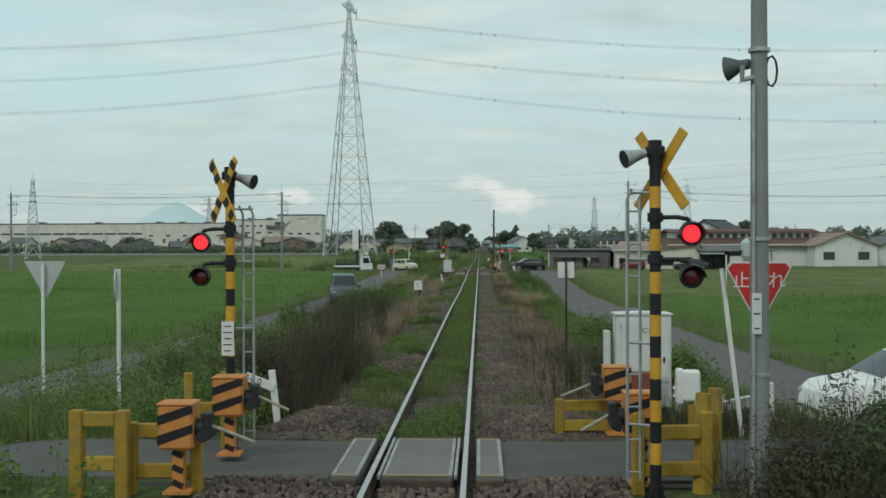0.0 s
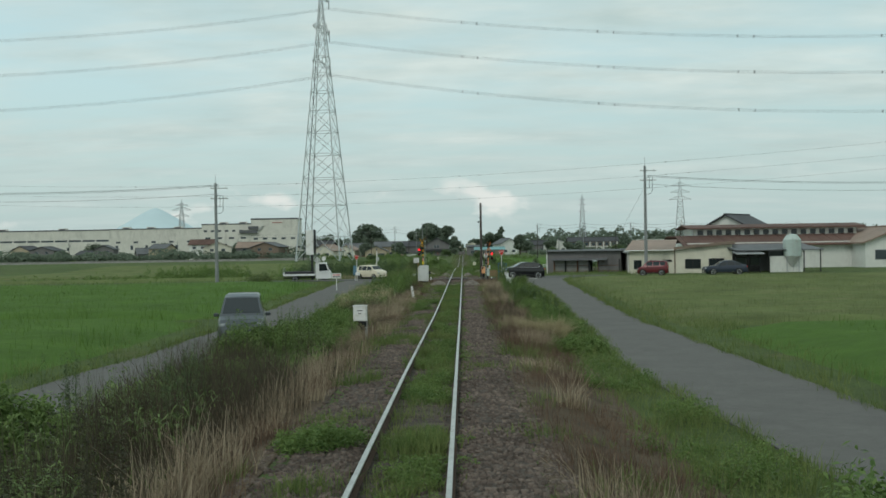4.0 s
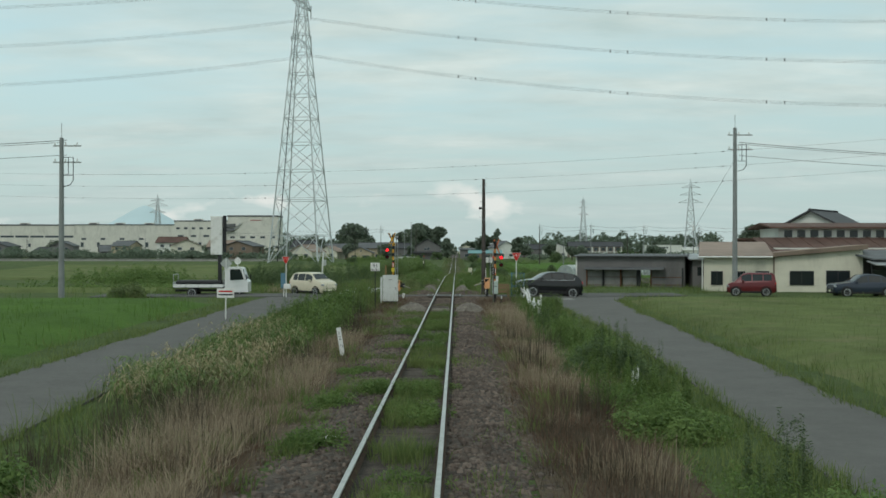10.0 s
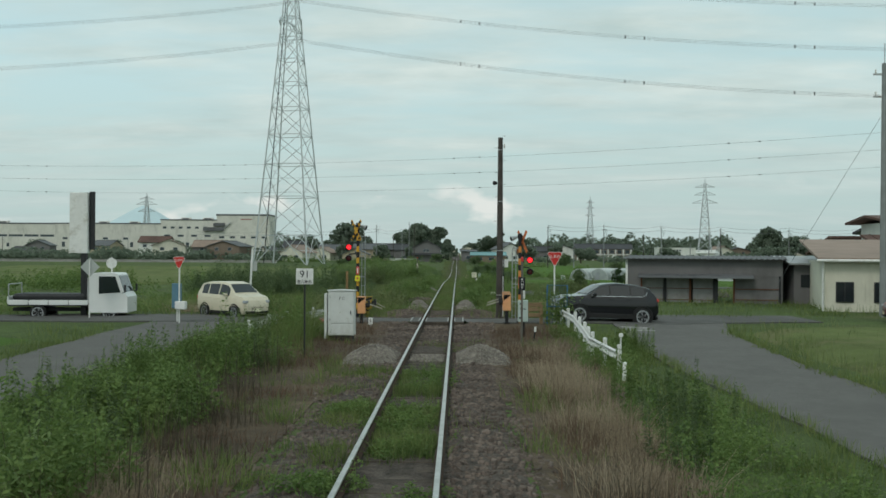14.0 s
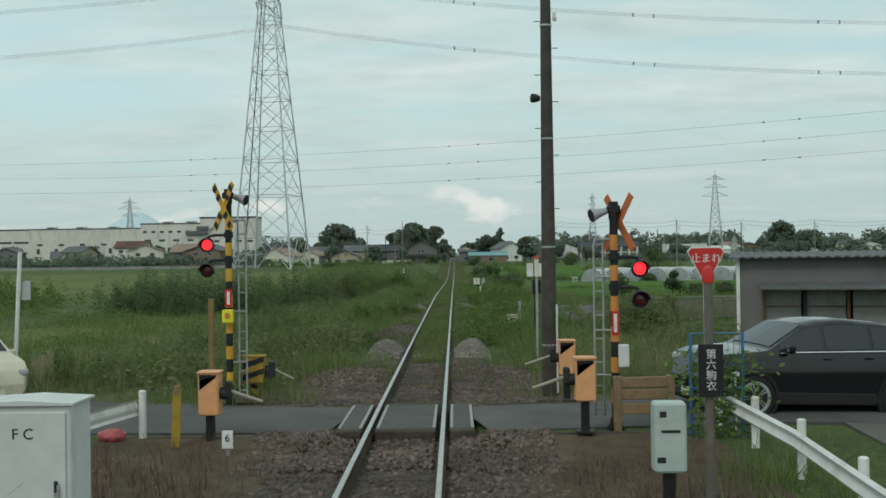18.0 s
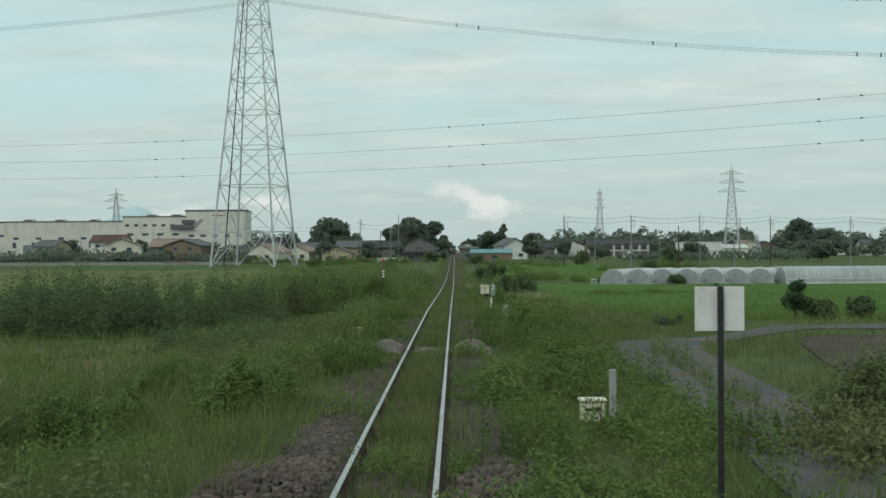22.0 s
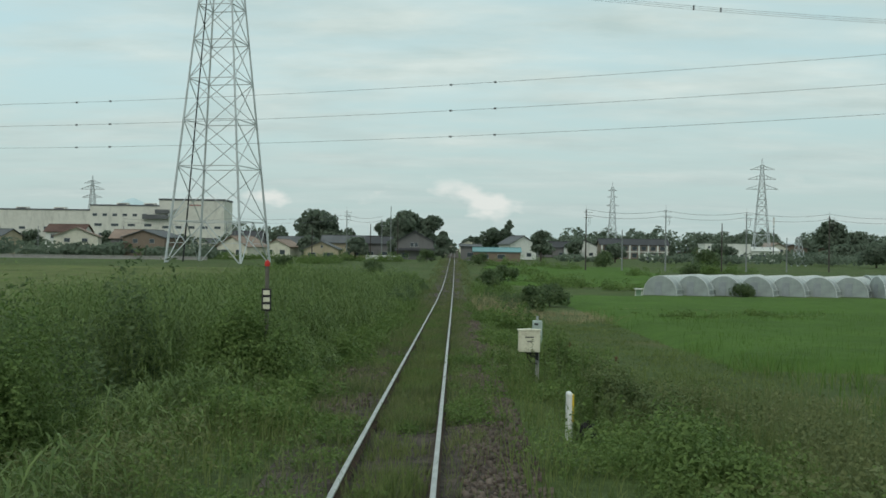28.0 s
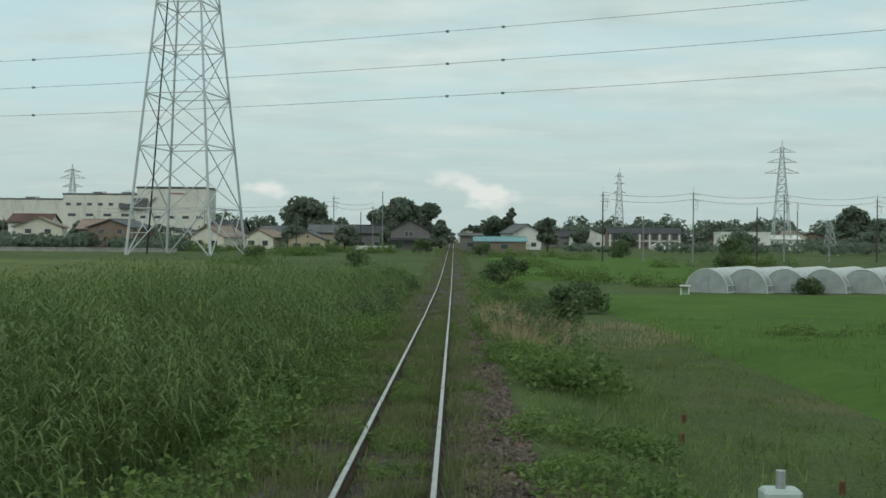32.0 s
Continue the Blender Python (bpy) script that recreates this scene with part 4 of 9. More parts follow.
def tree(loc, h, spread, label, n=1500, trunk=.25, lobes=9, leaf=.55, mate=None, squat=1.0, seed=0, name="tree", group="trees"):
    r = random.Random(seed)
    t = thing(name, loc, label, "tree" if name == "tree" else "shrub", group)
    tm = M().cyl((0, 0, -.2), (0, 0, h * .45), trunk, trunk * .6, 8)
    cs = []
    for k in range(lobes):
        a = r.uniform(0, 6.28)
        q = r.uniform(.0, .75) * spread
        z = h * r.uniform(.32, .86)
        R = spread * r.uniform(.32, .55) * (1.1 - .5 * z / h)
        c = (math.cos(a) * q * (1.15 - .6 * (z / h)), math.sin(a) * q * (1.15 - .6 * z / h), z)
        cs.append((c, R))
        tm.cyl((0, 0, h * r.uniform(.2, .42)), c, trunk * .4, trunk * .1, 5)
    part("trunk", tm, BARK, t)
    P, D = [], []
    for c, R in cs:
        k = int(n / lobes)
        d = RNG.normal(0, 1, (k, 3))
        d /= np.linalg.norm(d, axis=1)[:, None]
        rad = R * (1 + .16 * np.array([noise.noise(q * 2.4 + seed) for q in d])) * RNG.uniform(.7, 1.06, k)
        P.append(np.array(c) + d * rad[:, None] * np.array([1, 1, .8 * squat]))
        D.append(d)
    P, D = np.concatenate(P), np.concatenate(D)
    up = P[:, 2] > h * .1
    ob = new("crown", big_mesh("crown", [leaves(P[up], leaf, D[up], .55)], mate or LEAF_TREE))
    ob.parent = t
    return t


# ---- vehicles (heading along local +x) ----
def wheel(parent, x, y, r, w):
    t = part("wheel", M().lathe((x, y - w / 2, r), (0, 1, 0), [(0, r * .72), (0.01, r * .93), (w * .2, r), (w * .8, r), (w - .01, r * .93), (w, r * .72)], 24), RUBBER, parent, "black tyre")
    s = 1 if y > 0 else -1
    rim = M().lathe((x, y + s * (w / 2 - .012), r), (0, s, 0), [(0, r * .73), (.022, r * .73), (.024, r * .62), (.015, r * .58)], 20)
    dark = part("brake_disc", M().lathe((x, y + s * (w / 2 + .001), r), (0, s, 0), [(0, r * .6), (.004, r * .6)], 18), BLACKP, t)
    for k in range(5):
        a = k * 2 * math.pi / 5
        for e in (-.13, .13):
            rim.prism([(x + math.cos(a + e) * r * .05, y + s * (w / 2 + .016), r + math.sin(a + e) * r * .05), (x + math.cos(a + e - .05) * r * .62, y + s * (w / 2 + .016), r + math.sin(a + e - .05) * r * .62), (x + math.cos(a + e + .05) * r * .62, y + s * (w / 2 + .016), r + math.sin(a + e + .05) * r * .62)], (0, -s * .02, 0))
    part("rim", rim, STEEL, t, "silver spoked rim")


def car(name, loc, rz, L, W, H, top, belt, paint, label, glass=((.33, .5), (.52, .69), (.71, .83)), shield=(.26, .43), rear=(.84, .97), clear=.17, wr=.33, axles=(.19, .79), group="parked cars", chrome=None, rims=.62):
    """A lofted body over a top line of (share of length from the nose, share of height)."""
    t = thing(name, loc, label, "car", group, rz=rz)
    us = sorted(set([round(i / 46, 4) for i in range(47)] + [u for u, _ in top]))
    tops = lambda u: float(np.interp(u, [a for a, _ in top], [b for _, b in top])) * H
    belts = lambda u: min(float(np.interp(u, [0, .3, 1], [belt - .03, belt, belt + .05])) * H, tops(u))
    wide = lambda u: W / 2 * float(np.interp(u, [0, .03, .14, .5, .86, .97, 1], [.74, .88, .985, 1, .985, .9, .8]))
    low = lambda u: float(np.interp(u, [0, .06, .94, 1], [.30, .20, .20, .32])) * (clear / .17)

    def sect(u):
        w, z0, zb, zt = wide(u), low(u), belts(u), tops(u)
        k = max(0.0, (zt - zb) / max(.01, H - belt * H))
        wc = w * (.965 - .24 * k)
        return [(0, z0), (.86 * w, z0), (.97 * w, z0 + .1), (w, z0 + (zb - z0) * .45), (.995 * w, zb - .06 * min(1, (zb - z0))), (.965 * w, zb), (wc, zt - .05 * k), (wc * .9, zt), (wc * .45, zt + .012), (0, zt + .018)]

    m = M()
    S = [sect(u) for u in us]
    ring = lambda s: s + [(-a, b) for a, b in reversed(s[1:-1])]
    n = len(ring(S[0]))
    for u, s in zip(us, S):
        m.v += [(L / 2 - u * L, a, b) for a, b in ring(s)]
    m.f = [(j * n + i, j * n + (i + 1) % n, j * n + n + (i + 1) % n, j * n + n + i) for j in range(len(us) - 1) for i in range(n)]
    m.f += [tuple(range(n)), tuple(reversed(range((len(us) - 1) * n, len(us) * n)))]
    body = part("body", m, paint, t)
    for s in (-1, 1):
        for a, b in glass:
            q = M()
            uu = np.linspace(a, b, 5)
            rows = []
            for u in uu:
                sc = sect(u)
                p0, p1 = Vector((0, sc[5][0], sc[5][1])), Vector((0, sc[6][0], sc[6][1]))
                nrm = Vector((0, p1.z - p0.z, p0.y - p1.y)).normalized() * .007
                lo, hi = p0.lerp(p1, .1) + nrm, p0.lerp(p1, .92) + nrm
                rows.append([(L / 2 - u * L, s * lo.y, lo.z), (L / 2 - u * L, s * hi.y, hi.z)])
            for r0, r1 in zip(rows, rows[1:]):
                q.add([r0[0], r1[0], r1[1], r0[1]], [(0, 1, 2, 3)])
            part("side_window", q, GLASS, body)
        for u in (.5, .68):
            part("door_handle", M().box(L / 2 - L * u, s * W * .498, belts(u) - .1, .16, .03, .03, bev=.008), paint, body)
        part("wing_mirror", M().box(L / 2 - L * .33, s * (W / 2 + .09), belts(.33) + .08, .12, .2, .13, bev=.03), paint, t)
        part("headlamp", M().box(L / 2 - L * .035, s * W * .36, tops(.03) - .09, .2, .26, .12, rz=-s * 24, bev=.03), mat("headlamp_glass", (.36, .38, .39), .1, 0, .05, spec=.8), t)
        part("tail_lamp", M().box(-L / 2 + .1, s * W * .375, belts(.95) - .14, .14, .2, .15, rz=s * 24, bev=.03), RED, t)
        part("sill", M().box(0, s * (W / 2 - .03), .2 * (clear / .17) + .06, L * .52, .07, .12, bev=.02), RUBBER, t)
        for u in axles:
            x = L / 2 - u * L
            part("wheel_arch", M().lathe((x, s * (W / 2 - .1), wr + .01), (0, s, 0), [(0, wr + .07), (.105, wr + .06), (.107, wr + .012), (.0, wr)], 24), RUBBER, body)
            wheel(t, x, s * (W / 2 - .088), wr, .21)
    for a, b in (shield, rear):
        q = M()
        rows = []
        for u in np.linspace(a + .012, b - .012, 7):
            sc = sect(u)
            wv = sc[7][0] * .98
            sl = (tops(u + .01) - tops(u - .01)) / (.02 * L)
            up = Vector((sl, 0, 1)).normalized() * .012
            rows.append([(L / 2 - u * L + up.x, y, z + up.z) for y, z in ((-wv, sc[7][1]), (-wv * .5, sc[8][1]), (0, sc[9][1]), (wv * .5, sc[8][1]), (wv, sc[7][1]))])
        for r0, r1 in zip(rows, rows[1:]):
            for i in range(4):
                q.add([r0[i], r1[i], r1[i + 1], r0[i + 1]], [(0, 1, 2, 3)])
        part("windscreen" if a < .5 else "rear_window", q, GLASS, body)
    if chrome:
        for s in (-1, 1):
            line = [(L / 2 - u * L, s * (sect(u)[5][0] + .006), sect(u)[5][1] + .012) for u in np.linspace(chrome[0], chrome[1], 9)]
            e = sect(chrome[1] + .03)
            line.append((L / 2 - (chrome[1] + .03) * L, s * (e[5][0] * .5 + e[6][0] * .5 + .01), e[5][1] * .5 + e[6][1] * .5))
            part("window_trim", M().tube(line, .014, 6), mat("chrome_trim", (.75, .76, .77), .2, .9, .03), body, "bright trim under the side windows")
            part("cladding", M().box(L * .0, s * (W / 2 - .012), .36, L * .44, .05, .2, bev=.02), RUBBER, body)
    part("grille", M().box(L / 2 - .035, 0, .48 * (H / 1.6), .07, W * .5, .16, bev=.03), BLACKP, t)
    part("front_bumper", M().box(L / 2 - .05, 0, .29, .14, W * .8, .13, bev=.05), RUBBER, t)
    part("rear_bumper", M().box(-L / 2 + .06, 0, .33, .14, W * .8, .16, bev=.05), RUBBER, t)
    part("plate", M().box(L / 2 + .012, 0, .36, .012, .33, .165), mat("plate_plain", (.7, .68, .5), .5), t)
    return t


PAINT_DARK = mat("car_charcoal", (.008, .009, .011), .1, 0, .05, 2, spec=.5)
PAINT_BEIGE = mat("car_cream", (.6, .55, .42), .3, 0, .04, 2, spec=.5)
PAINT_RED = mat("car_dark_red", (.12, .014, .018), .28, .1, .05, 2, spec=.5)
PAINT_NAVY = mat("car_navy", (.03, .04, .06), .25, .2, .05, 2, spec=.5)
PAINT_WHITE = mat("car_white", (.7, .71, .7), .3, 0, .03, 2, spec=.5)
PAINT_GUN = mat("car_gunmetal", (.09, .1, .11), .28, .4, .05, 2, spec=.5)
SUV_TOP = [(0, .36), (.01, .5), (.03, .6), (.08, .64), (.255, .69), (.42, .945), (.5, .985), (.6, 1), (.76, .98), (.87, .935), (.9, .9), (.965, .7), (.985, .6), (.995, .5), (1, .38)]
HATCH_TOP = [(0, .34), (.015, .5), (.06, .6), (.2, .665), (.36, .95), (.48, 1), (.8, .985), (.9, .93), (.985, .62), (.99, .5), (1, .34)]
VAN_TOP = [(0, .3), (.015, .46), (.05, .54), (.15, .6), (.33, .95), (.42, 1), (.9, .985), (.96, .93), (.99, .6), (1, .34)]
SEDAN_TOP = [(0, .36), (.015, .5), (.05, .57), (.28, .65), (.43, .95), (.55, 1), (.7, .96), (.88, .72), (.96, .69), (.99, .5), (1, .36)]
suv = car("dark_suv", (6.72, 121.0, -.68), 190, 4.15, 1.84, 1.66, SUV_TOP, .66, PAINT_DARK, "charcoal sport utility car waiting at the crossing", wr=.37, shield=(.26, .425), clear=.24, glass=((.3, .485), (.5, .69), (.705, .84)), rear=(.885, .965), chrome=(.31, .84), axles=(.195, .825))
suv.rotation_euler[1] = radians(-2.5)
car("small_car", (-8.68, 122.4, -.62), -41, 3.35, 1.475, 1.51, HATCH_TOP, .6, PAINT_BEIGE, "cream small hatchback waiting at the crossing", wr=.28, shield=(.21, .36), glass=((.3, .5), (.52, .72), (.74, .86)))
car("red_car", (19.9, 121.4, -.58), 165, 3.1, 1.45, 1.5, VAN_TOP, .6, PAINT_RED, "dark red boxy car parked before the farm", wr=.29, shield=(.16, .33), glass=((.3, .5), (.52, .72), (.74, .9)))
car("dark_car", (27.1, 121.4, -.62), 180, 4.3, 1.74, 1.46, SEDAN_TOP, .6, PAINT_NAVY, "navy sedan parked before the farm", wr=.31, shield=(.29, .43), rear=(.72, .87))
car("van", (-7.75, 53.9, land(-7.75, 53.9) + .05), -80, 4.6, 1.74, 1.88, VAN_TOP, .56, PAINT_GUN, "gunmetal people carrier driving along the lane", wr=.33, shield=(.16, .33), glass=((.28, .48), (.5, .7), (.72, .92)))
car("white_car", (8.45, 5.5, -.5), 184, 4.2, 1.7, 1.5, HATCH_TOP, .6, PAINT_WHITE, "white hatchback waiting behind the bushes", wr=.31, shield=(.21, .36))
car("far_car", (-15.6, 441, -1.0), 10, 4.2, 1.7, 1.55, HATCH_TOP, .6, PAINT_NAVY, "dark car parked by the far houses", wr=.3, shield=(.21, .36))


def flatbed(loc, rz):
    t = thing("flatbed_truck", loc, "white flatbed truck with a low empty bed", "truck", "parked cars", rz=rz)
    cab = part("cab", M().prism([(2.35, -.84, .35), (2.35, -.84, 1.0), (2.2, -.84, 1.2), (1.95, -.84, 1.92), (1.85, -.84, 1.97), (.95, -.84, 1.97), (.85, -.84, 1.9), (.85, -.84, .35)], (0, 1.68, 0)), PAINT_WHITE, t)
    part("windscreen", M().prism([(2.205, -.74, 1.2), (2.222, -.74, 1.2), (1.985, -.74, 1.86), (1.968, -.74, 1.86)], (0, 1.48, 0)), GLASS, cab)
    for s in (-1, 1):
        part("side_window", M().prism([(2.08, s * .845, 1.18), (1.86, s * .845, 1.83), (1.2, s * .845, 1.83), (1.2, s * .845, 1.12)], (0, s * .006, 0)), GLASS, cab)
        part("wing_mirror", M().tube([(2.15, s * .84, 1.15), (2.3, s * 1.0, 1.2)], .015, 6).box(2.3, s * 1.02, 1.35, .06, .16, .3, bev=.02), DARKMETAL, cab)
        for x in (1.6, -1.25):
            wheel(t, x, s * .72, .33, .2)
        for k in range(4):
            part("side_gate", M().box(-2.02 + k * .8, s * .84, .76, .77, .04, .2, bev=.01), PAINT_WHITE, t)
    part("bed", M().box(-.82, 0, .66, 3.24, 1.7, .1, bev=.01), DARKMETAL, t)
    part("chassis", M().box(-.4, 0, .45, 4.0, .7, .14), DARKMETAL, t)
    part("tail_gate", M().box(-2.44, 0, .85, .04, 1.7, .32, bev=.01), PAINT_WHITE, t)
    part("headboard", M().tube([(.75, -.8, .7), (.75, -.8, 1.75), (.75, .8, 1.75), (.75, .8, .7)], .03, 8).tube([(.75, -.8, 1.4), (.75, .8, 1.4)], .02, 6), STEEL, t)
    part("rear_frame", M().tube([(-2.42, -.8, .7), (-2.42, -.8, 1.5), (-2.42, .8, 1.5), (-2.42, .8, .7)], .025, 8), STEEL, t)
    part("load", M().box(-.8, 0, .96, 3.0, 1.5, .3, bev=.1), DARKMETAL, t, "dark netting heaped on the bed")
    return t


flatbed((-15.1, 121.6, land(-15.1, 121.6) - .18), 4)


# ---- first crossing ----
PANEL = mat("panel_concrete", (0.165, 0.163, 0.155), .9, 0, .12, 3, .004, 50)
EDGE = mat("panel_steel_edge", (.34, .34, .32), .55, .4, .2, 10, dirt=(.16, .13, .1))


def crossing_deck(y, spans, depth, face=PANEL):
    for x0, x1 in spans:
        p = thing("crossing_panel", ((x0 + x1) / 2, y, rail_z(y) - .01), "grey concrete crossing slab with worn steel edges", "crossing slab", "slabs of the crossing", kind="structure")
        w = x1 - x0
        part("slab", M().box(0, 0, -.075, w, depth, .15, bev=.012), face, p)
        for s in (-1, 1):
            part("steel_edge", M().box(s * (w / 2 - .03), 0, .004, .045, depth - .04, .012), EDGE, p)
            if face is PANEL:
                part("end_edge", M().box(0, s * (depth / 2 - .02), .003, w - .1, .04, .01), mat("ochre_edge", (.36, .3, .18), .8), p)


    for s in (-1, 1):
        b = thing("end_baulk", (0, y + s * (depth / 2 + .11), rail_z(y) - .1), "dark timber baulk closing the crossing deck", "timber", "timber baulks", kind="structure")
        for x0, x1 in spans:
            part("baulk", M().box((x0 + x1) / 2, 0, 0, x1 - x0, .2, .17, bev=.02), WOOD, b)


crossing_deck(1.17, ((-1.05, -0.71), (-0.43, 0.43), (0.71, 1.05)), 2.42)
for s in (-1, 1):
    gr = thing("guard_rail", (s * .567 - s * .105, 1.17, 0), "steel guard rail beside the running rail in the crossing", "rail", "guard rails", kind="structure")
    part("bar", M().box(0, 0, -.03, .04, 2.5, .06, bev=.006), EDGE, gr)
crossing_signal((-2.62, 1.5, -.14), 3.95, -1, 1, YELLOW, False, 0, "black and yellow crossing signal with a striped crossbuck")
crossing_signal((2.68, -1.15, -.12), 4.0, 1, -1, YELLOW, True, 0, "black and yellow crossing signal showing its plain yellow back")


def notice(parent, x, y, z, w, h, material=None, bars=5):
    pl = part("notice_plate", M().box(x, y, z, w, .012, h, bev=.003), material or WHITEP, parent, "white notice plate with small print")
    for k in range(bars):
        part("print_line", M().box(x, y - .008, z + h * (.36 - .72 * k / max(1, bars - 1)), w * (.7 if k % 2 else .55), .003, h * .035), DARKMETAL, pl)


for o in bpy.data.objects:
    if o.name == "crossing_signal":
        notice(o, -.02, -.075, 1.65, .17, .46)

GATE_Y = YELLOW
gate_machine((-2.62, -1.0, -.0), 1, ORANGE, "orange and black striped barrier machine with its boom lifted", True, .5, 1.2)
gate_machine((-2.52, 1.05, .02), 1, ORANGE, "orange and black striped barrier machine by the signal", True, .52, 1.0)
gate_machine((2.78, 3.0, -.05), -1, ORANGE, "orange and black striped barrier machine on the far side", True, .5, 1.1)
gate_machine((2.62, -.5, .0), -1, ORANGE, "orange and black striped barrier machine behind the signal pole", True, .55, .8)


BARETIMBER = mat("bare_timber", (.25, .175, .1), .9, 0, .22, 7, .003, 50, dirt=(.14, .1, .06))


def guard_fence(loc, w, h, rails, label, rz=0, post=.14, lean=0, mate=OLDYEL):
    f = thing("guard_fence", loc, label, "fence", "yellow guard fences", rz=rz)
    for x in (-w / 2, w / 2):
        part("post", M().box(x, 0, h / 2 - .2, post, post, h + .4, bev=.015, ry=lean), mate, f)
    for z in rails:
        part("rail_board", M().box(0, -.01, z, w - post, .09, .16, bev=.012), mate, f)
    return f


guard_fence((-3.52, -1.0, -.1), .52, 1.02, (.92, .42), "chipped yellow timber guard fence at the crossing", 0, .15)
guard_fence((-2.85, -.8, -.1), .75, .85, (.76, .3), "chipped yellow timber guard fence at the crossing", 0, .13)
guard_fence((-3.05, 1.9, -.1), .5, 1.1, (.6,), "yellow timber guard fence beside the signal", 20, .12)
guard_fence((2.95, -.62, -.1), .8, .95, (.72, .3), "mossy yellow timber guard fence at the crossing", 8, .13)
guard_fence((3.42, -.3, -.1), .5, 1.15, (.8, .4), "leaning yellow timber guard fence", 62, .15, 7)
guard_fence((2.35, 3.2, -.15), .8, .6, (.5, .2), "weathered timber guard fence", 4, .13)
for s, y, x0, x1 in ((-1, -.33, -1.6, -4.2), (1, -.33, 1.55, 4.0), (1, 2.75, 1.6, 3.6), (-1, 2.75, -1.6, -3.4)):
    e = thing("timber_edge", ((x0 + x1) / 2, y, -.2), "dark old timber baulk edging the crossing road", "timber", "timber baulks")
    part("baulk", M().box(0, 0, .03, abs(x1 - x0), .22, .22, bev=.02), WOOD, e)

pole1 = utility_pole((3.66, -1.72, -.5), 9.5, "pale concrete pole with a loudspeaker beside the crossing", .108, arms=False)
part("loudspeaker", M().lathe((-.1, -.02, 5.13), (-.8, .5, -.12), [(0, .05), (.1, .06), (.18, .1), (.24, .125), (.25, .13), (.24, .11), (.12, .05)], 18), mat("speaker_grey", (.09, .1, .1), .6), pole1, "dark grey horn loudspeaker")
part("speaker_bracket", M().tube([(0, 0, 5.0), (-.2, -.1, 4.95), (-.2, -.12, 5.1)], .03, 8), STEEL, pole1)
part("conduit", M().cyl((-.09, -.1, -.3), (-.08, -.09, 4.9), .018, n=8), STEEL, pole1)
for z in (1.9, 3.3, 5.25):
    part("band", M().cyl((0, 0, z), (0, 0, z + .04), .112, n=16), STEEL, pole1)
part("coil", M().tube([(.12 + .06 * math.cos(a), -.02, 5.05 + .16 * math.sin(a)) for a in [k * .7 for k in range(10)]], .012, 6), DARKMETAL, pole1)
notice(pole1, -.06, -.12, 2.55, .1, .42, GREYBOX, 3)
stop_sign((3.84, -.95, -.3), 2.87, "red triangular stop sign on a white post", 0, .72)
lean = thing("round_sign", (4.55, 3.0, -.3), "round road sign seen edge-on on a leaning white pole", "road sign")
part("pole", M().cyl((.12, 0, -.2), (-.22, 0, 2.7), .035, n=10), WHITEP, lean)
part("disc", M().cyl((-.2, -.06, 2.62), (-.16, .28, 2.62), .02, n=8).lathe((-.16, 0, 2.6), (1, -.22, 0), [(0, .3), (.012, .3)], 24), GREYBOX, lean)
cab1 = relay_cabinet("relay_cabinet", (3.62, 6.1, -.45), .95, .55, 1.62, GREYBOX, "white signalling cabinet with stencilled letters", .36, "FC1")
part("side_box", M().box(-.6, .1, 1.2, .1, .3, .95, bev=.01), GREYBOX, cab1)
rb = thing("rusty_box", (3.5, 5.5, -.3), "rust-brown switch box on short posts", "box")
part("case", M().box(0, 0, .62, .42, .26, .5, bev=.02), mat("rust_red_paint", (.2, .07, .045), .8, 0, .2, 8), rb)
part("post", M().box(.3, 0, .5, .1, .1, 1.1, bev=.01), CONC, rb)
part("foot", M().box(0, 0, .2, .08, .08, .44), DARKMETAL, rb)


def guardrail(pts, label, closed=True):
    """White steel traffic barrier: posts and a corrugated beam."""
    g = thing("guardrail", (0, 0, 0), label, "guardrail", "roadside guardrails")
    P = [Vector((x, y, land(x, y))) for x, y in pts]
    for a, b in zip(P, P[1:]):
        n = max(1, round((b - a).length / 2.0))
        for k in range(n + (b is P[-1])):
            q = a.lerp(b, k / n)
            part("post", M().cyl((q.x, q.y, q.z - .3), (q.x, q.y, q.z + .72), .055, n=12).lathe((q.x, q.y, q.z + .72), (0, 0, 1), [(0, .055), (.015, .04), (.02, .0)], 10), WHITEP, g)
        d = (b - a).normalized()
        s = Vector((d.y, -d.x, 0)) * .075
        prof = [(0, .36), (.035, .4), (0, .46), (.0, .5), (.035, .56), (0, .6)]
        m = M()
        for c in (a, b):
            m.v += [tuple(c + s + s.normalized() * o + Vector((0, 0, h))) for o, h in prof] + [tuple(c + s - s.normalized() * .006 + s.normalized() * o + Vector((0, 0, h))) for o, h in prof]
        k = len(prof)
        m.f = [(i, i + 1, 2 * k + i + 1, 2 * k + i) for i in range(k - 1)] + [(k + i + 1, k + i, 3 * k + i, 3 * k + i + 1) for i in range(k - 1)]
        part("beam", m, WHITEP, g, "white corrugated beam")
    return g


guardrail([(4.6, 8.0), (4.9, 5.6), (5.2, 3.6)], "white steel guardrail beside the cabinet")
ws = thing("white_marker_box", (3.78, 2.5, .1), "white plastic marker box on the fence", "box")
part("shell", M().box(0, 0, .64, .24, .2, .44, bev=.03).box(-.14, .1, .62, .1, .2, .5, bev=.02), WHITEP, ws)
part("post", M().box(0, 0, .2, .08, .08, .5), OLDYEL, ws)

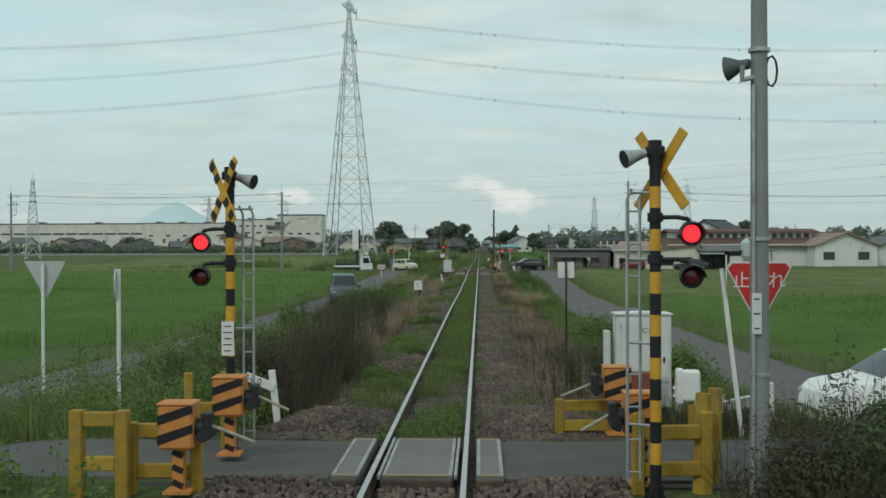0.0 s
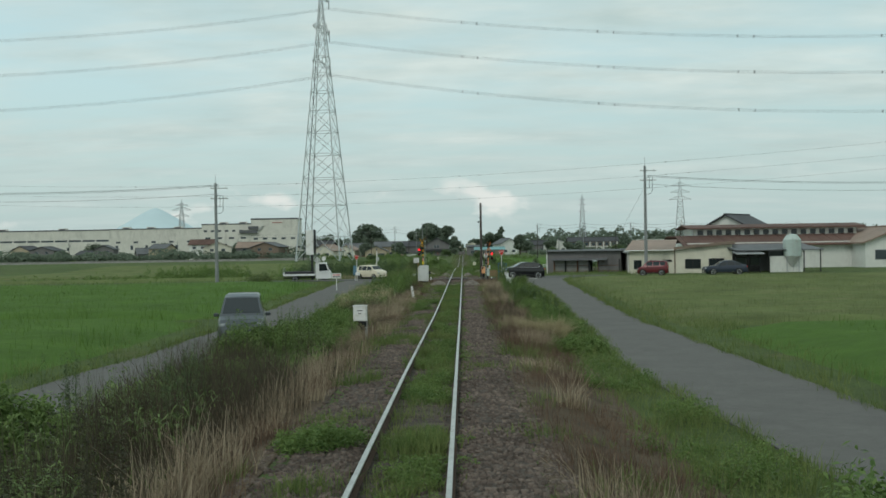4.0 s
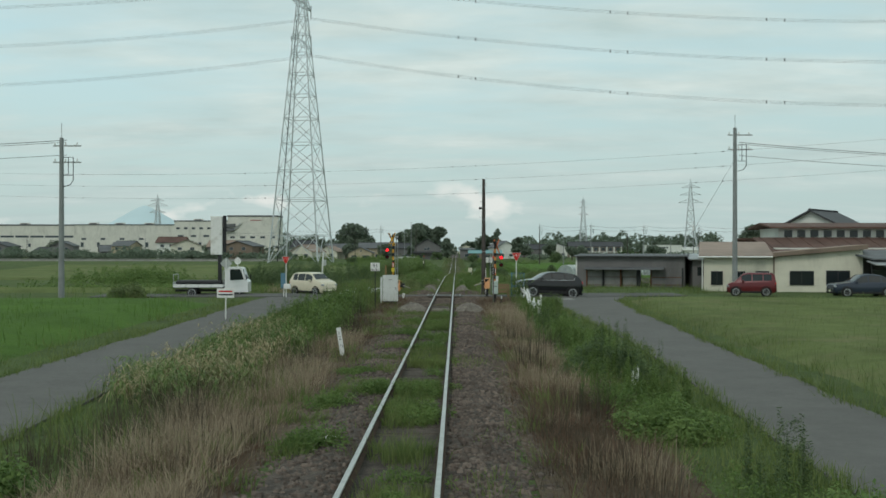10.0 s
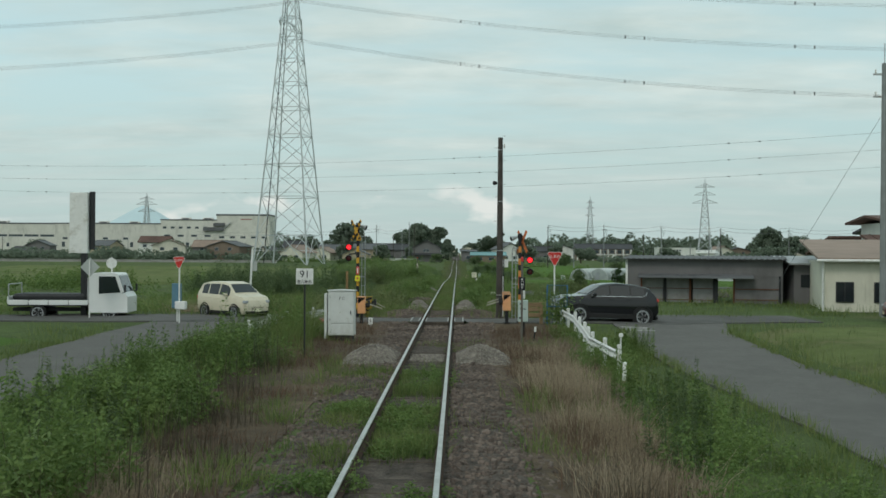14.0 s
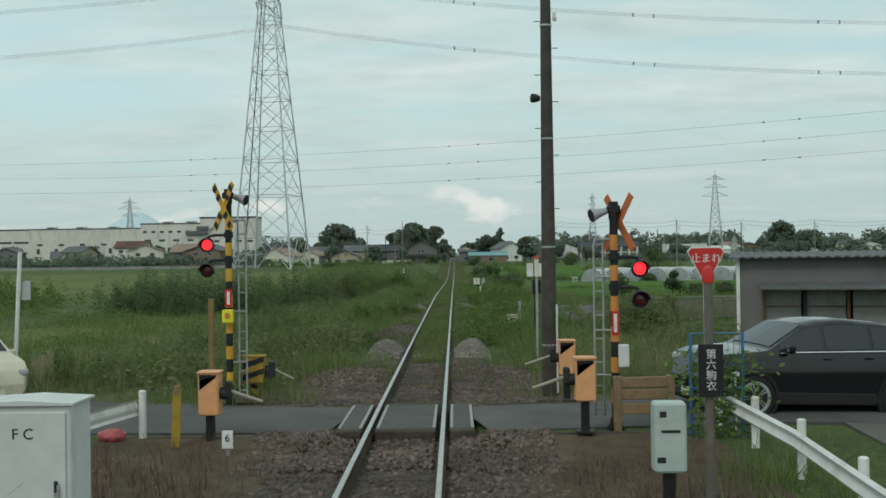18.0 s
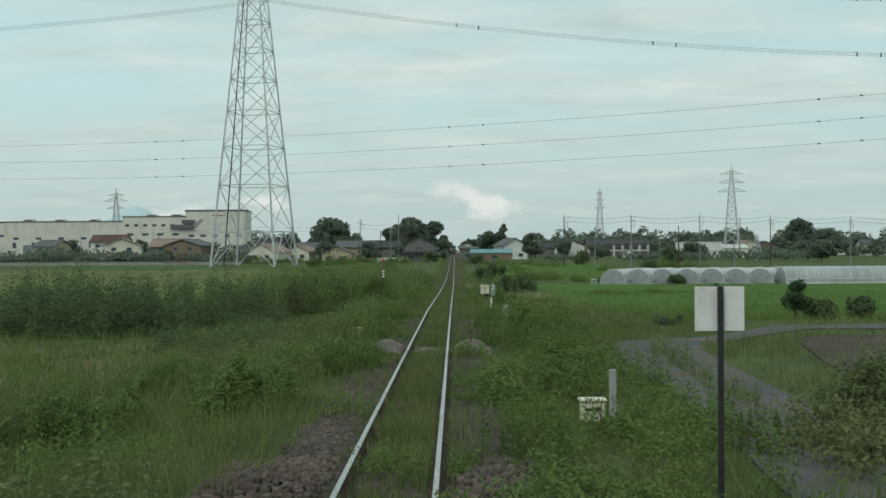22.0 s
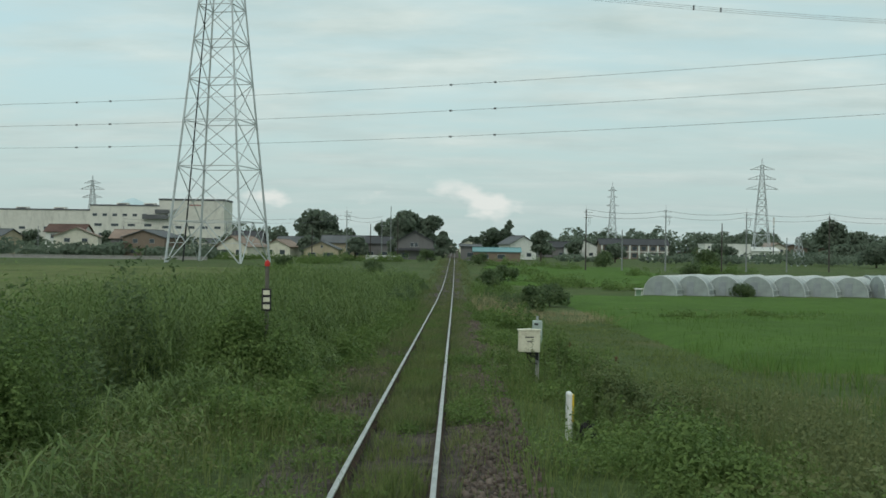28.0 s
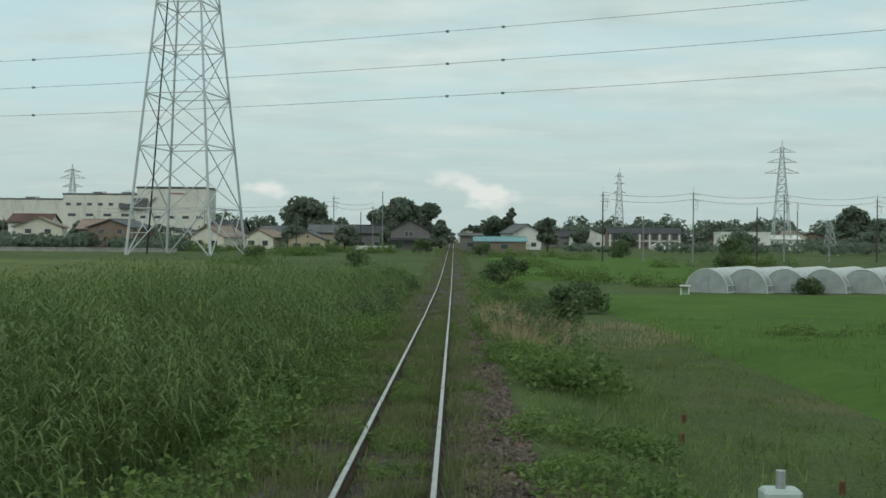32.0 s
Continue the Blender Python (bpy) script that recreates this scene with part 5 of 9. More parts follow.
gp = thing("gradient_post", (-2.55, 4.3, -.3), "white gradient post with a tilted arm", "track sign")
part("post", M().box(0, 0, .5, .11, .06, 1.1, bev=.01, ry=-6), WHITEP, gp)
arm = part("arm", M().box(-.24, -.04, .86, .5, .03, .14, ry=22, bev=.005), WHITEP, gp)
text_part("figures", "6.0", .15, pose(-.3, -.06, .88, 0, 22, 0), DARKMETAL, arm, "black figures")

tb = thing("warning_sign", (-8.3, 9.0, -.45), "grey back of a triangular road sign on a white pole", "road sign")
part("pole", M().cyl((0, 0, -.1), (0, 0, 2.85), .035, n=10), WHITEP, tb)
part("plate", M().prism([(-.42, .06, 2.9), (.46, .06, 2.9), (.04, .06, 2.1)], (0, .01, 0)), mat("bare_aluminium", (.45, .47, .46), .5, .3, .08, 4), tb)
rd = thing("round_sign", (-6.2, 7.5, -.4), "round sign seen edge-on on a white pole", "road sign")
part("pole", M().cyl((0, 0, -.1), (0, 0, 2.72), .04, n=10), WHITEP, rd)
part("disc", M().lathe((-.06, .02, 2.42), (-1, -.26, 0), [(0, .3), (.015, .3)], 24), GREYBOX, rd)


# ---- lineside between the crossings ----
def back_boards(loc, h, w, label, plates=2, ph=.44):
    s = thing("lineside_board", loc, label, "track sign", "lineside boards")
    part("post", M().box(0, 0, h / 2 - .1, .05, .05, h + .2), DARKMETAL, s)
    for k in range(plates):
        x = (k - (plates - 1) / 2) * w / plates
        part("plate", M().box(x, .04, h - ph / 2, w / plates - .01, .012, ph, bev=.003), WHITEP, s, "white back of the plate")
    return s


back_boards((3.15, 16.7, -.75), 3.02, .46, "white board seen from behind on a dark post")
back_boards((3.42, 138, -.95), 2.75, .5, "white board seen from behind on a dark post")


def junction_box(loc, w, h, top, label, material=None, arm=True, rz=0):
    s = thing("junction_box", loc, label, "junction box", "lineside boxes", rz=rz)
    b = part("case", M().box(0, 0, top - h / 2, w, w * .6, h, bev=.015), material or CREAM, s)
    part("lid", M().prism([(-w / 2 - .02, -w * .33, top), (w / 2 + .02, -w * .33, top), (w / 2 + .02, -w * .33, top + .02), (0, -w * .33, top + .035), (-w / 2 - .02, -w * .33, top + .02)], (0, w * .66, 0)), material or CREAM, s)
    part("door", M().box(0, -w * .305, top - h / 2, w * .86, .012, h * .84, bev=.004), material or CREAM, b)
    for k in range(2):
        part("print_line", M().box(0, -w * .315, top - h * (.3 + .2 * k), w * (.4 - .2 * k), .003, h * .05), DARKMETAL, b)
    part("post", M().box(w * .42, w * .35, (top - .05) / 2 - .15, .09, .09, top + .25, bev=.01), CONC, s)
    part("bracket", M().prism([(-w * .25, 0, top - h), (w * .45, 0, top - h), (w * .45, 0, top - h - .22)], (0, .05, 0)), DARKMETAL, s)
    part("cable", M().tube([(-w * .1, -.02, top - h), (-w * .05, -.02, top - h - .15), (w * .15, 0, top - h - .28), (w * .4, .1, top - h - .3)], .018, 6), RUBBER, s)
    return s


junction_box((-2.86, 50.1, -.85), .46, .52, 1.44, "white lineside junction box on a post", WHITEP)
km = thing("distance_post", (-2.6, 83.2, -.85), "white half-kilometre post with black figures, leaning", "track sign")
part("post", M().box(0, 0, .42, .13, .05, 1.0, bev=.01, ry=-9), WHITEP, km)
text_part("figures", "1\n2", .15, pose(-.045, -.03, .68, 0, -9, 0), DARKMETAL, km, "black figures")
text_part("figures", "72", .1, pose(.02, -.03, .38, 0, -9, 0), DARKMETAL, km, "black figures")
for x, y, z in ((4.95, 77.2, .42), (5.2, 78.2, .42), (4.7, 102.5, .4)):
    m = thing("marker_post", (x, y, land(x, y)), "short white roadside marker post", "post", "white marker posts")
    part("stake", M().cyl((0, 0, -.2), (.03, 0, z), .05, .05, 10), WHITEP, m)
    part("cap", M().lathe((.03, 0, z), (0, 0, 1), [(0, .052), (.02, .045), (.035, .01)], 10), WHITEP, m)
pls = thing("farm_notice", (-9.62, 100, land(-9.6, 100)), "white notice plate with red and black print on a post", "sign")
part("post", M().cyl((0, 0, -.2), (0, 0, 1.0), .03, n=8), WHITEP, pls)
pp = part("plate", M().box(0, -.04, 1.22, .78, .015, .42, bev=.06), WHITEP, pls)
part("print_line", M().box(0, -.052, 1.3, .6, .003, .07), RED, pp)
part("print_line", M().box(0, -.052, 1.15, .64, .003, .06), DARKMETAL, pp)
chip = thing("white_stone", (-1.15, 68.5, rail_z(68) - .17), "flat white stone on the ballast", "stone")
part("slab", M().box(0, 0, .02, .22, .16, .05, bev=.02), WHITEP, chip)

# ---- second crossing ----
crossing_deck(119.95, ((-1.05, -0.67), (-0.46, 0.46), (0.67, 1.05)), 2.5, CROSSROAD)
sig = crossing_signal((-3.36, 121.9, -.68), 4.05, -1, 1, YELLOW, False, 0, "black and yellow crossing signal with a yellow alarm box")
part("alarm_box", M().box(0, -.12, 1.75, .2, .12, .24, bev=.015), mat("alarm_yellow", (.75, .68, .04), .5), sig, "yellow emergency alarm box")
part("alarm_button", M().lathe((0, -.182, 1.76), (0, -1, 0), [(0, .055), (.012, .05)], 14), ORANGE, sig)
part("red_notice", M().box(0, -.07, 2.08, .12, .02, .32), RED, sig)
part("notice_print", M().box(0, -.083, 2.08, .05, .004, .24), WHITEP, sig)
sig2 = crossing_signal((3.2, 118.65, -.62), 3.52, 1, -1, ORANGE, True, 0, "black and orange crossing signal with a faded crossbuck", turn=-60)
BUCK = mat("faded_red_orange", (.55, .16, .06), .6, 0, .14, 8, dirt=(.32, .12, .06))
for o in sig2.children:
    if o.name.startswith("crossbuck_blade"):
        o.data.materials[0] = BUCK
part("red_notice", M().box(0, -.07, 1.7, .11, .02, .36), RED, sig2)
part("notice_print", M().box(0, -.083, 1.7, .05, .004, .28), WHITEP, sig2)
part("relay_box", M().box(.12, -.05, 1.2, .16, .14, .34, bev=.015), GREYBOX, sig2)
for x, y, w in ((3.2, 118.65, .75), (-2.85, 118.1, .62), (2.68, 118.2, .6)):
    b = thing("concrete_footing", (x, y, -.98), "square concrete footing block", "footing", "concrete footings")
    part("block", M().box(0, 0, .17, w, w * .8, .42, bev=.03), CONC, b)
NEWOR = mat("pale_orange_box", (.72, .36, .17), .5, 0, .08, 6, dirt=(.5, .26, .14))


def slim_gate(loc, face, label, rz=0):
    g = thing("barrier_machine", loc, label, "barrier", "barrier machines", rz=rz)
    part("post", M().box(0, 0, .2, .12, .12, .5, bev=.01).box(0, 0, -.03, .26, .26, .03), BLACKP, g)
    b = part("drive_box", M().box(0, 0, .74, .3, .3, .62, bev=.02), NEWOR, g)
    part("lid", M().box(0, 0, 1.06, .33, .33, .03, bev=.01), NEWOR, g)
    y = -.153
    part("warning_mark", M().prism([(-.11, y, .82), (-.11, y, .96), (.12, y, 1.01), (.12, y, .99)], (0, .006, 0)), BLACKP, b)
    part("warning_mark", M().prism([(-.13, y, .8), (.13, y, 1.03), (-.13, y, 1.03)], (0, .004, 0)), BLACKP, b)
    part("hub", M().cyl((face * .15, 0, .74), (face * .3, 0, .74), .09, n=14).box(face * .27, 0, .8, .09, .18, .24, bev=.02), DARKMETAL, g)
    part("boom_stub", M().cyl((face * .28, 0, .78), (face * .78, -.06, .62), .026, n=10), mat("boom_paint", (.3, .28, .22)), g, "pale stub of the boom")
    return g


slim_gate((-2.85, 118.1, -.6), 1, "pale orange barrier machine on a concrete block")
slim_gate((2.68, 118.2, -.46), -1, "pale orange barrier machine on a concrete block")
slim_gate((2.84, 122.3, -.54), -1, "pale orange barrier machine by the dark pole")
gate_machine((-3.0, 122.4, -.72), 1, OLDYEL, "yellow and black barrier machine half in the weeds", True, .5, .9)
guard_fence((3.62, 118.6, -.72), .82, 1.0, (.9, .72, .5), "weathered bare timber guard fence", 6, .12, 0, BARETIMBER)
yp = thing("yellow_post", (-3.28, 117.7, -.74), "worn yellow timber stake leaning by the crossing", "post", rz=12)
part("stake", M().prism([(-.07, -.05, -.15), (.06, -.05, -.15), (.1, -.05, 1.0), (.085, -.05, 1.06), (.0, -.05, 1.03), (-.015, -.05, .96)], (0, .1, 0)), OLDYEL, yp)
part("worn_top", M().box(.045, -.002, .985, .098, .108, .13, bev=.012), BARETIMBER, yp, "bare grey timber where the paint is gone")
yp2 = thing("tall_stake", (-3.9, 122.8, -.75), "tall brown timber stake beside the signal", "post")
part("stake", M().box(0, 0, 1.0, .1, .05, 2.2, bev=.01), mat("ochre_timber", (.26, .17, .08), .9, 0, .2, 6), yp2)
nm = thing("number_tag", (-2.45, 117.4, -.72), "small white tag with a figure on a stake", "tag")
part("plate", M().box(0, -.02, .3, .16, .02, .26, bev=.01), WHITEP, nm)
part("stake", M().box(0, .02, .15, .05, .05, .5), CONC, nm)
text_part("figure", "6", .15, pose(0, -.035, .32), DARKMETAL, nm, "black figure")
for s, y, x0, x1 in ((-1, 118.35, -1.8, -4.6), (1, 118.35, 1.8, 3.9), (1, 121.55, 1.4, 3.2), (-1, 121.6, -1.8, -4.0)):
    e = thing("timber_edge", ((x0 + x1) / 2, y, -.66), "dark old timber baulk edging the crossing road", "timber", "timber baulks")
    part("baulk", M().box(0, 0, .0, abs(x1 - x0), .2, .26, bev=.03), WOOD, e)
cab2 = relay_cabinet("relay_cabinet", (-2.9, 111.6, -.92), .84, .5, 1.42, GREYBOX, "grey-white signalling cabinet with stencilled letters", .42, "F C")
part("side_box", M().box(-.5, -.05, 1.03, .09, .35, 1.45, bev=.01), GREYBOX, cab2)
part("lock_plate", M().box(.31, -.29, 1.12, .05, .012, .1, bev=.004), STEEL, cab2, "worn steel lock plate")
part("step", M().box(0, -.1, .02, 1.0, .8, .1, bev=.02), CONC, cab2)
sack = thing("plastic_sack", (-4.28, 118.0, land(-4.28, 118.0)), "crumpled faded red plastic sack behind the guardrail", "sack")
sk = bmesh.new()
bmesh.ops.create_icosphere(sk, subdivisions=3, radius=.2)
for v in sk.verts:
    n = noise.noise(v.co * 9) * .04 + noise.noise(v.co * 23) * .02
    v.co = Vector((v.co.x * 1.05, v.co.y * .8, max(-.03, v.co.z * .55 + .09))) * (1 + n * 3)
bag = part("bag", M().box(0, 0, .05, .1, .1, .06), mat("faded_red_plastic", (.42, .09, .1), .45, 0, .15, 9), sack)
sk.to_mesh(bag.data)
sk.free()
n91 = thing("crossing_number_board", (-3.36, 106.4, -.9), "white board with black figures on a dark post", "track sign")
part("post", M().box(0, .02, 1.05, .045, .04, 2.5), DARKMETAL, n91)
bd = part("board", M().box(0, -.02, 2.39, .47, .015, .43, bev=.004), WHITEP, n91)
text_part("figures", "91", .28, pose(0, -.034, 2.44), DARKMETAL, bd, "black figures")
text_part("name", "第六駒衣", .1, pose(0, -.034, 2.24), DARKMETAL, bd, "black letters")


OLDPIPE = mat("weathered_pipe", (.15, .14, .12), .8, .2, .2, 8, dirt=(.12, .08, .05))


def cap_post(loc, h, cap, sign_z, label, letters="", shade=True, r=.04):
    s = thing("marker_pole", loc, label, "pole", "marker poles")
    part("shaft", M().cyl((0, 0, -.2), (0, 0, h), r, n=12), OLDPIPE, s)
    part("cap", M().lathe((0, 0, h), (0, 0, 1), [(0, r * 1.3), (.06, r * 1.4), (.12, r), (.14, .01)], 14), cap, s)
    if letters:
        b = part("name_board", M().box(0, -.06, sign_z, .2, .015, .42, bev=.004), BLACKP, s, "black board with white letters")
        text_part("letters", "\n".join(letters), .085, pose(0, -.072, sign_z), WHITEP, b, "white letters")
    return s


ns = cap_post((2.82, 111, -.85), 2.75, RED, 2.05, "grey pole with a red cap and a black name board", "第六駒衣", r=.036)
cap_post((-3.45, 190.6, -1.5), 3.05, RED, 2.35, "grey pole with a red cap and a black name board", "", r=.045)
nb = [o for o in bpy.data.objects if o.name.startswith("marker_pole")][-1]
nbb = part("name_board", M().box(0, -.06, 2.3, .22, .015, .5, bev=.004), BLACKP, nb, "black board with pale marks")
for k in range(3):
    part("mark", M().box(0, -.07, 2.14 + k * .16, .15, .004, .1), CREAM, nbb)
lp = thing("signal_repeater", (2.82, 129.1, -.8), "white tubular lamp with a red cap on a pole", "signal")
part("pole", M().cyl((0, 0, -.2), (0, 0, 2.36), .032, n=12), STEEL, lp)
part("tube", M().cyl((0, 0, 2.36), (0, 0, 2.8), .056, .052, 14), CREAM, lp)
part("cap", M().lathe((0, 0, 2.8), (0, 0, 1), [(0, .06), (.03, .06), (.045, .04), (.07, .035), (.08, .01)], 14), RED, lp)
for s in (-1, 1):
    part("hood_plate", M().box(s * .065, .05, 2.1, .09, .03, .34, bev=.015), BLACKP, lp, "black plate")
jb = thing("switch_box", (3.02, 113.7, -.75), "pale green lineside switch box on a dark pedestal", "junction box", "lineside boxes")
part("pedestal", M().cyl((0, 0, -.2), (0, 0, .6), .07, n=10).cyl((0, 0, -.05), (0, 0, 0), .16, n=10), BLACKP, jb)
jc = part("case", M().box(0, 0, .95, .34, .24, .74, bev=.025), GREENBOX, jb)
part("label_mark", M().box(-.08, -.123, 1.2, .07, .004, .06).box(-.1, -.123, .72, .09, .004, .06), DARKMETAL, jc)
part("print_line", M().box(.0, -.123, 1.02, .2, .004, .03), DARKMETAL, jc)
lb = thing("cable_riser", (3.3, 112.0, -.85), "short leaning conduit with a small white box", "conduit")
part("pipe", M().tube([(-.12, 0, 0), (-.02, 0, .25), (.02, 0, .5)], .025, 8), RUBBER, lb)
part("box", M().box(.02, 0, .55, .07, .07, .16, bev=.01), WHITEP, lb)
guardrail([(4.85, 119.0), (5.0, 115.5), (4.8, 111.0), (4.6, 107.5), (4.75, 103.5)], "white steel guardrail along the lane")
guardrail([(-3.9, 118.25), (-4.45, 116.3), (-5.06, 114.2), (-5.35, 112.2), (-5.5, 109.6)], "white steel guardrail at the lane corner")
for y in (118.4, 104.6):
    r = thing("reflector", (4.95, y, land(4.95, y)), "round white reflector on a stalk", "reflector", "reflectors")
    part("stalk", M().cyl((0, 0, -.1), (0, 0, .85), .018, n=8), WHITEP, r)
    part("disc", M().lathe((0, -.02, .88), (0, -1, 0), [(0, .06), (.02, .06), (.03, .03)], 16), WHITEP, r)
stop_sign((4.5, 118.3, -.72), 2.93, "red triangular stop sign on a white post", 4, .57)
far_stop = stop_sign((-9.7, 117.6, -.6), 2.55, "red triangular stop sign on a white post", -12, .48)
part("box", M().box(.1, -.06, .72, .42, .2, .3, bev=.02), WHITEP, far_stop, "white box low on the post")
bp = thing("blue_box", (-9.95, 118.2, -.6), "blue-grey roadside collection box", "box")
part("case", M().box(0, 0, 1.05, .34, .2, .95, bev=.02), mat("blue_grey_paint", (.1, .2, .27), .6, 0, .12, 5), bp)
part("post", M().cyl((0, .05, -.2), (0, .05, .6), .03, n=8), WHITEP, bp)
bl = thing("vine_screen", (4.58, 118.0, -.65), "blue tubular frame overgrown with vines", "frame")
part("tubes", M().tube([(-.38, 0, -.1), (-.38, 0, 1.6), (.38, 0, 1.6), (.38, 0, -.1)], .025, 8).tube([(-.38, 0, .8), (.38, 0, .8)], .02, 8), mat("blue_paint", (.05, .16, .3), .5), bl)
for i in range(9):
    part("mesh_wire", M().cyl((-.34 + i * .085, .01, 0), (-.34 + i * .085, .01, 1.58), .004, n=5), mat("blue_paint", (.05, .16, .3), .5), bl)
nk = thing("no_entry_sign", (-13.4, 121.1, -.6), "small round sign on a white pole", "road sign")
part("pole", M().cyl((0, 0, -.2), (0, 0, 2.5), .03, n=8), WHITEP, nk)
part("disc", M().lathe((0, -.03, 2.25), (0, -1, 0), [(0, .22), (.012, .22)], 20), WHITEP, nk)
dm = thing("diamond_sign", (-13.9, 119.9, -.6), "grey diamond road sign seen from behind", "road sign")
part("pole", M().cyl((0, 0, -.2), (0, 0, 2.4), .03, n=8), WHITEP, dm)
part("plate", M().box(0, .04, 2.1, .55, .012, .55, ry=45, bev=.004), mat("bare_aluminium", (.45, .47, .46)), dm)
bb2 = thing("billboard", (-14.7, 121.3, -.7), "tall white roadside billboard on a dark steel post", "billboard")
part("panel", M().box(-.12, 0, 4.0, .75, .25, 2.5, bev=.02), WHITEP, bb2)
part("side_panel", M().box(.38, .1, 4.1, .22, .12, 2.4, bev=.02), DARKMETAL, bb2)
part("post", M().box(.1, 0, 1.3, .22, .22, 2.9), DARKMETAL, bb2)
wp = thing("leaning_pole", (-8.42, 124.5, -.6), "white pole with a small sign, leaning", "pole")
part("pole", M().cyl((0, 0, -.2), (.16, 0, 2.9), .045, n=8), WHITEP, wp)
part("sign", M().box(.2, .05, 2.1, .3, .02, .4), mat("bare_aluminium", (.45, .47, .46)), wp)
dp = utility_pole((2.6, 123.15, -.75), 7.85, "tall dark brown pole with climbing pegs beside the track", .16, DPOLE, arms=False)
for k in range(12):
    s = 1 if k % 2 else -1
    part("climbing_peg", M().cyl((s * .1, 0, 2.2 + k * .52), (s * .23, 0, 2.2 + k * .52), .008, n=6), DARKMETAL, dp)
part("lamp_bracket", M().lathe((-.14, -.05, 5.9), (-1, -.3, 0), [(0, .05), (.06, .08), (.16, .09), (.18, .05)], 12), DARKMETAL, dp)
part("wire_guard", M().cyl((.14, -.08, .2), (.14, -.08, 1.9), .02, n=8), WHITEP, dp)
for z in (1.1, 3.0, 5.1, 7.3):
    part("band", M().cyl((0, 0, z), (0, 0, z + .035), .155 - z * .005, n=16), STEEL, dp)
part("insulator", M().lathe((.17, -.02, 7.4), (0, 0, 1), [(0, .03), (.06, .05), (.12, .03), (.16, .04), (.19, .01)], 10), WHITEP, dp)
up_r = utility_pole((19.95, 125.7, -.6), 11.4, "grey concrete utility pole with crossarms by the farm", .19)
up_l = utility_pole((-23.3, 116.8, -.8), 10.0, "grey concrete utility pole with crossarms in the paddy", .19)
utility_pole((-60, 124, -.9), 10.5, "grey concrete utility pole with crossarms far in the paddy", .18)
utility_pole((57, 134, -.8), 10.5, "grey concrete utility pole behind the farm", .18)
for a, b, z0, z1 in (((-23.3, 116.8), (-60, 124), 9.05, 9.4), ((19.95, 125.7), (57, 134), 9.8, 9.2), ((57, 134), (120, 148), 9.2, 9.6)):
    for o in (0.0, .12, .9):
        wire_span("service_cable", (a[0] + .3, a[1], z0 - o), (b[0] + .3, b[1], z1 - o), .45, .016 if o else .022, "black service cable between utility poles", "service cables")
wire_span("stay_wire", (19.8, 125.7, 8.4), (15.2, 128.5, -.6), 0, .009, "thin stay wire of the utility pole", "stay wires")
# ---- beyond the second crossing ----
junction_box((2.6, 192.6, -1.38), .52, .52, 1.42, "cream lineside junction box on a concrete post", CREAM)
ls = thing("switch_box", (3.35, 199.75, -1.6), "tall pale grey lineside box on a dark pedestal", "junction box", "lineside boxes")
part("case", M().box(0, 0, 1.05, .3, .22, .72, bev=.025), GREENBOX, ls)
part("pedestal", M().cyl((0, 0, -.2), (0, 0, .7), .07, n=10), BLACKP, ls)
part("label_mark", M().box(-.04, -.113, 1.3, .12, .004, .06).box(.02, -.113, 1.05, .14, .004, .03), DARKMETAL, ls)
part("cap", M().cyl((0, 0, 1.41), (0, 0, 1.55), .04, n=8), STEEL, ls)
cp = thing("concrete_marker", (3.12, 175.8, -1.35), "pale round-topped concrete marker post", "post", "concrete posts")
part("slab", M().box(0, 0, .5, .34, .14, 1.1, bev=.06), CONC, cp)
ym = thing("lineside_marker", (2.7, 184.3, -1.45), "white and yellow lineside marker board", "track sign")
part("board", M().box(0, 0, .62, .09, .3, .95, bev=.02), WHITEP, ym)
part("yellow_edge", M().box(.05, -.05, .85, .03, .22, .45, bev=.01), mat("marker_yellow", (.7, .5, .05), .5), ym)
part("bag", M().lathe((.33, .1, .25), (0, 0, 1), [(0, .08), (.12, .16), (.28, .13), (.36, .04)], 10), RUBBER, ym)
c2 = thing("concrete_marker", (3.32, 144.6, -1.2), "plain square concrete stake", "post", "concrete posts")
part("stake", M().box(0, 0, .7, .11, .11, 1.5, bev=.015), CONC, c2)
c3 = thing("junction_box", (3.08, 145.3, -1.2), "low cream lineside box half hidden in weeds", "junction box", "lineside boxes")
part("case", M().box(0, 0, .68, .4, .26, .34, bev=.015), CREAM, c3)
part("lid", M().box(0, 0, .87, .46, .32, .04, bev=.015), CREAM, c3)
part("foot", M().box(0, 0, .2, .1, .1, .7), CONC, c3)
part("print_line", M().box(0, -.132, .72, .26, .004, .05), DARKMETAL, c3)
lm = thing("junction_box", (-2.7, 165.5, -1.15), "low white lineside box in the weeds", "junction box", "lineside boxes")
part("case", M().box(0, 0, .45, .34, .24, .3, bev=.02), CREAM, lm)
part("foot", M().box(0, 0, .1, .1, .1, .5), CONC, lm)
gt = thing("utility_shelter", (21.5, 287.5, -3.4), "small white framed shelter with a green panel", "shelter")
part("frame", M().tube([(-.35, 0, 0), (-.35, 0, 1.1), (.35, 0, 1.1), (.35, 0, 0)], .06, 6).box(0, 0, 1.18, .9, .6, .12), WHITEP, gt)
part("panel", M().box(0, .2, .55, .6, .04, 1.0), mat("pale_green_panel", (.3, .42, .3), .6), gt)
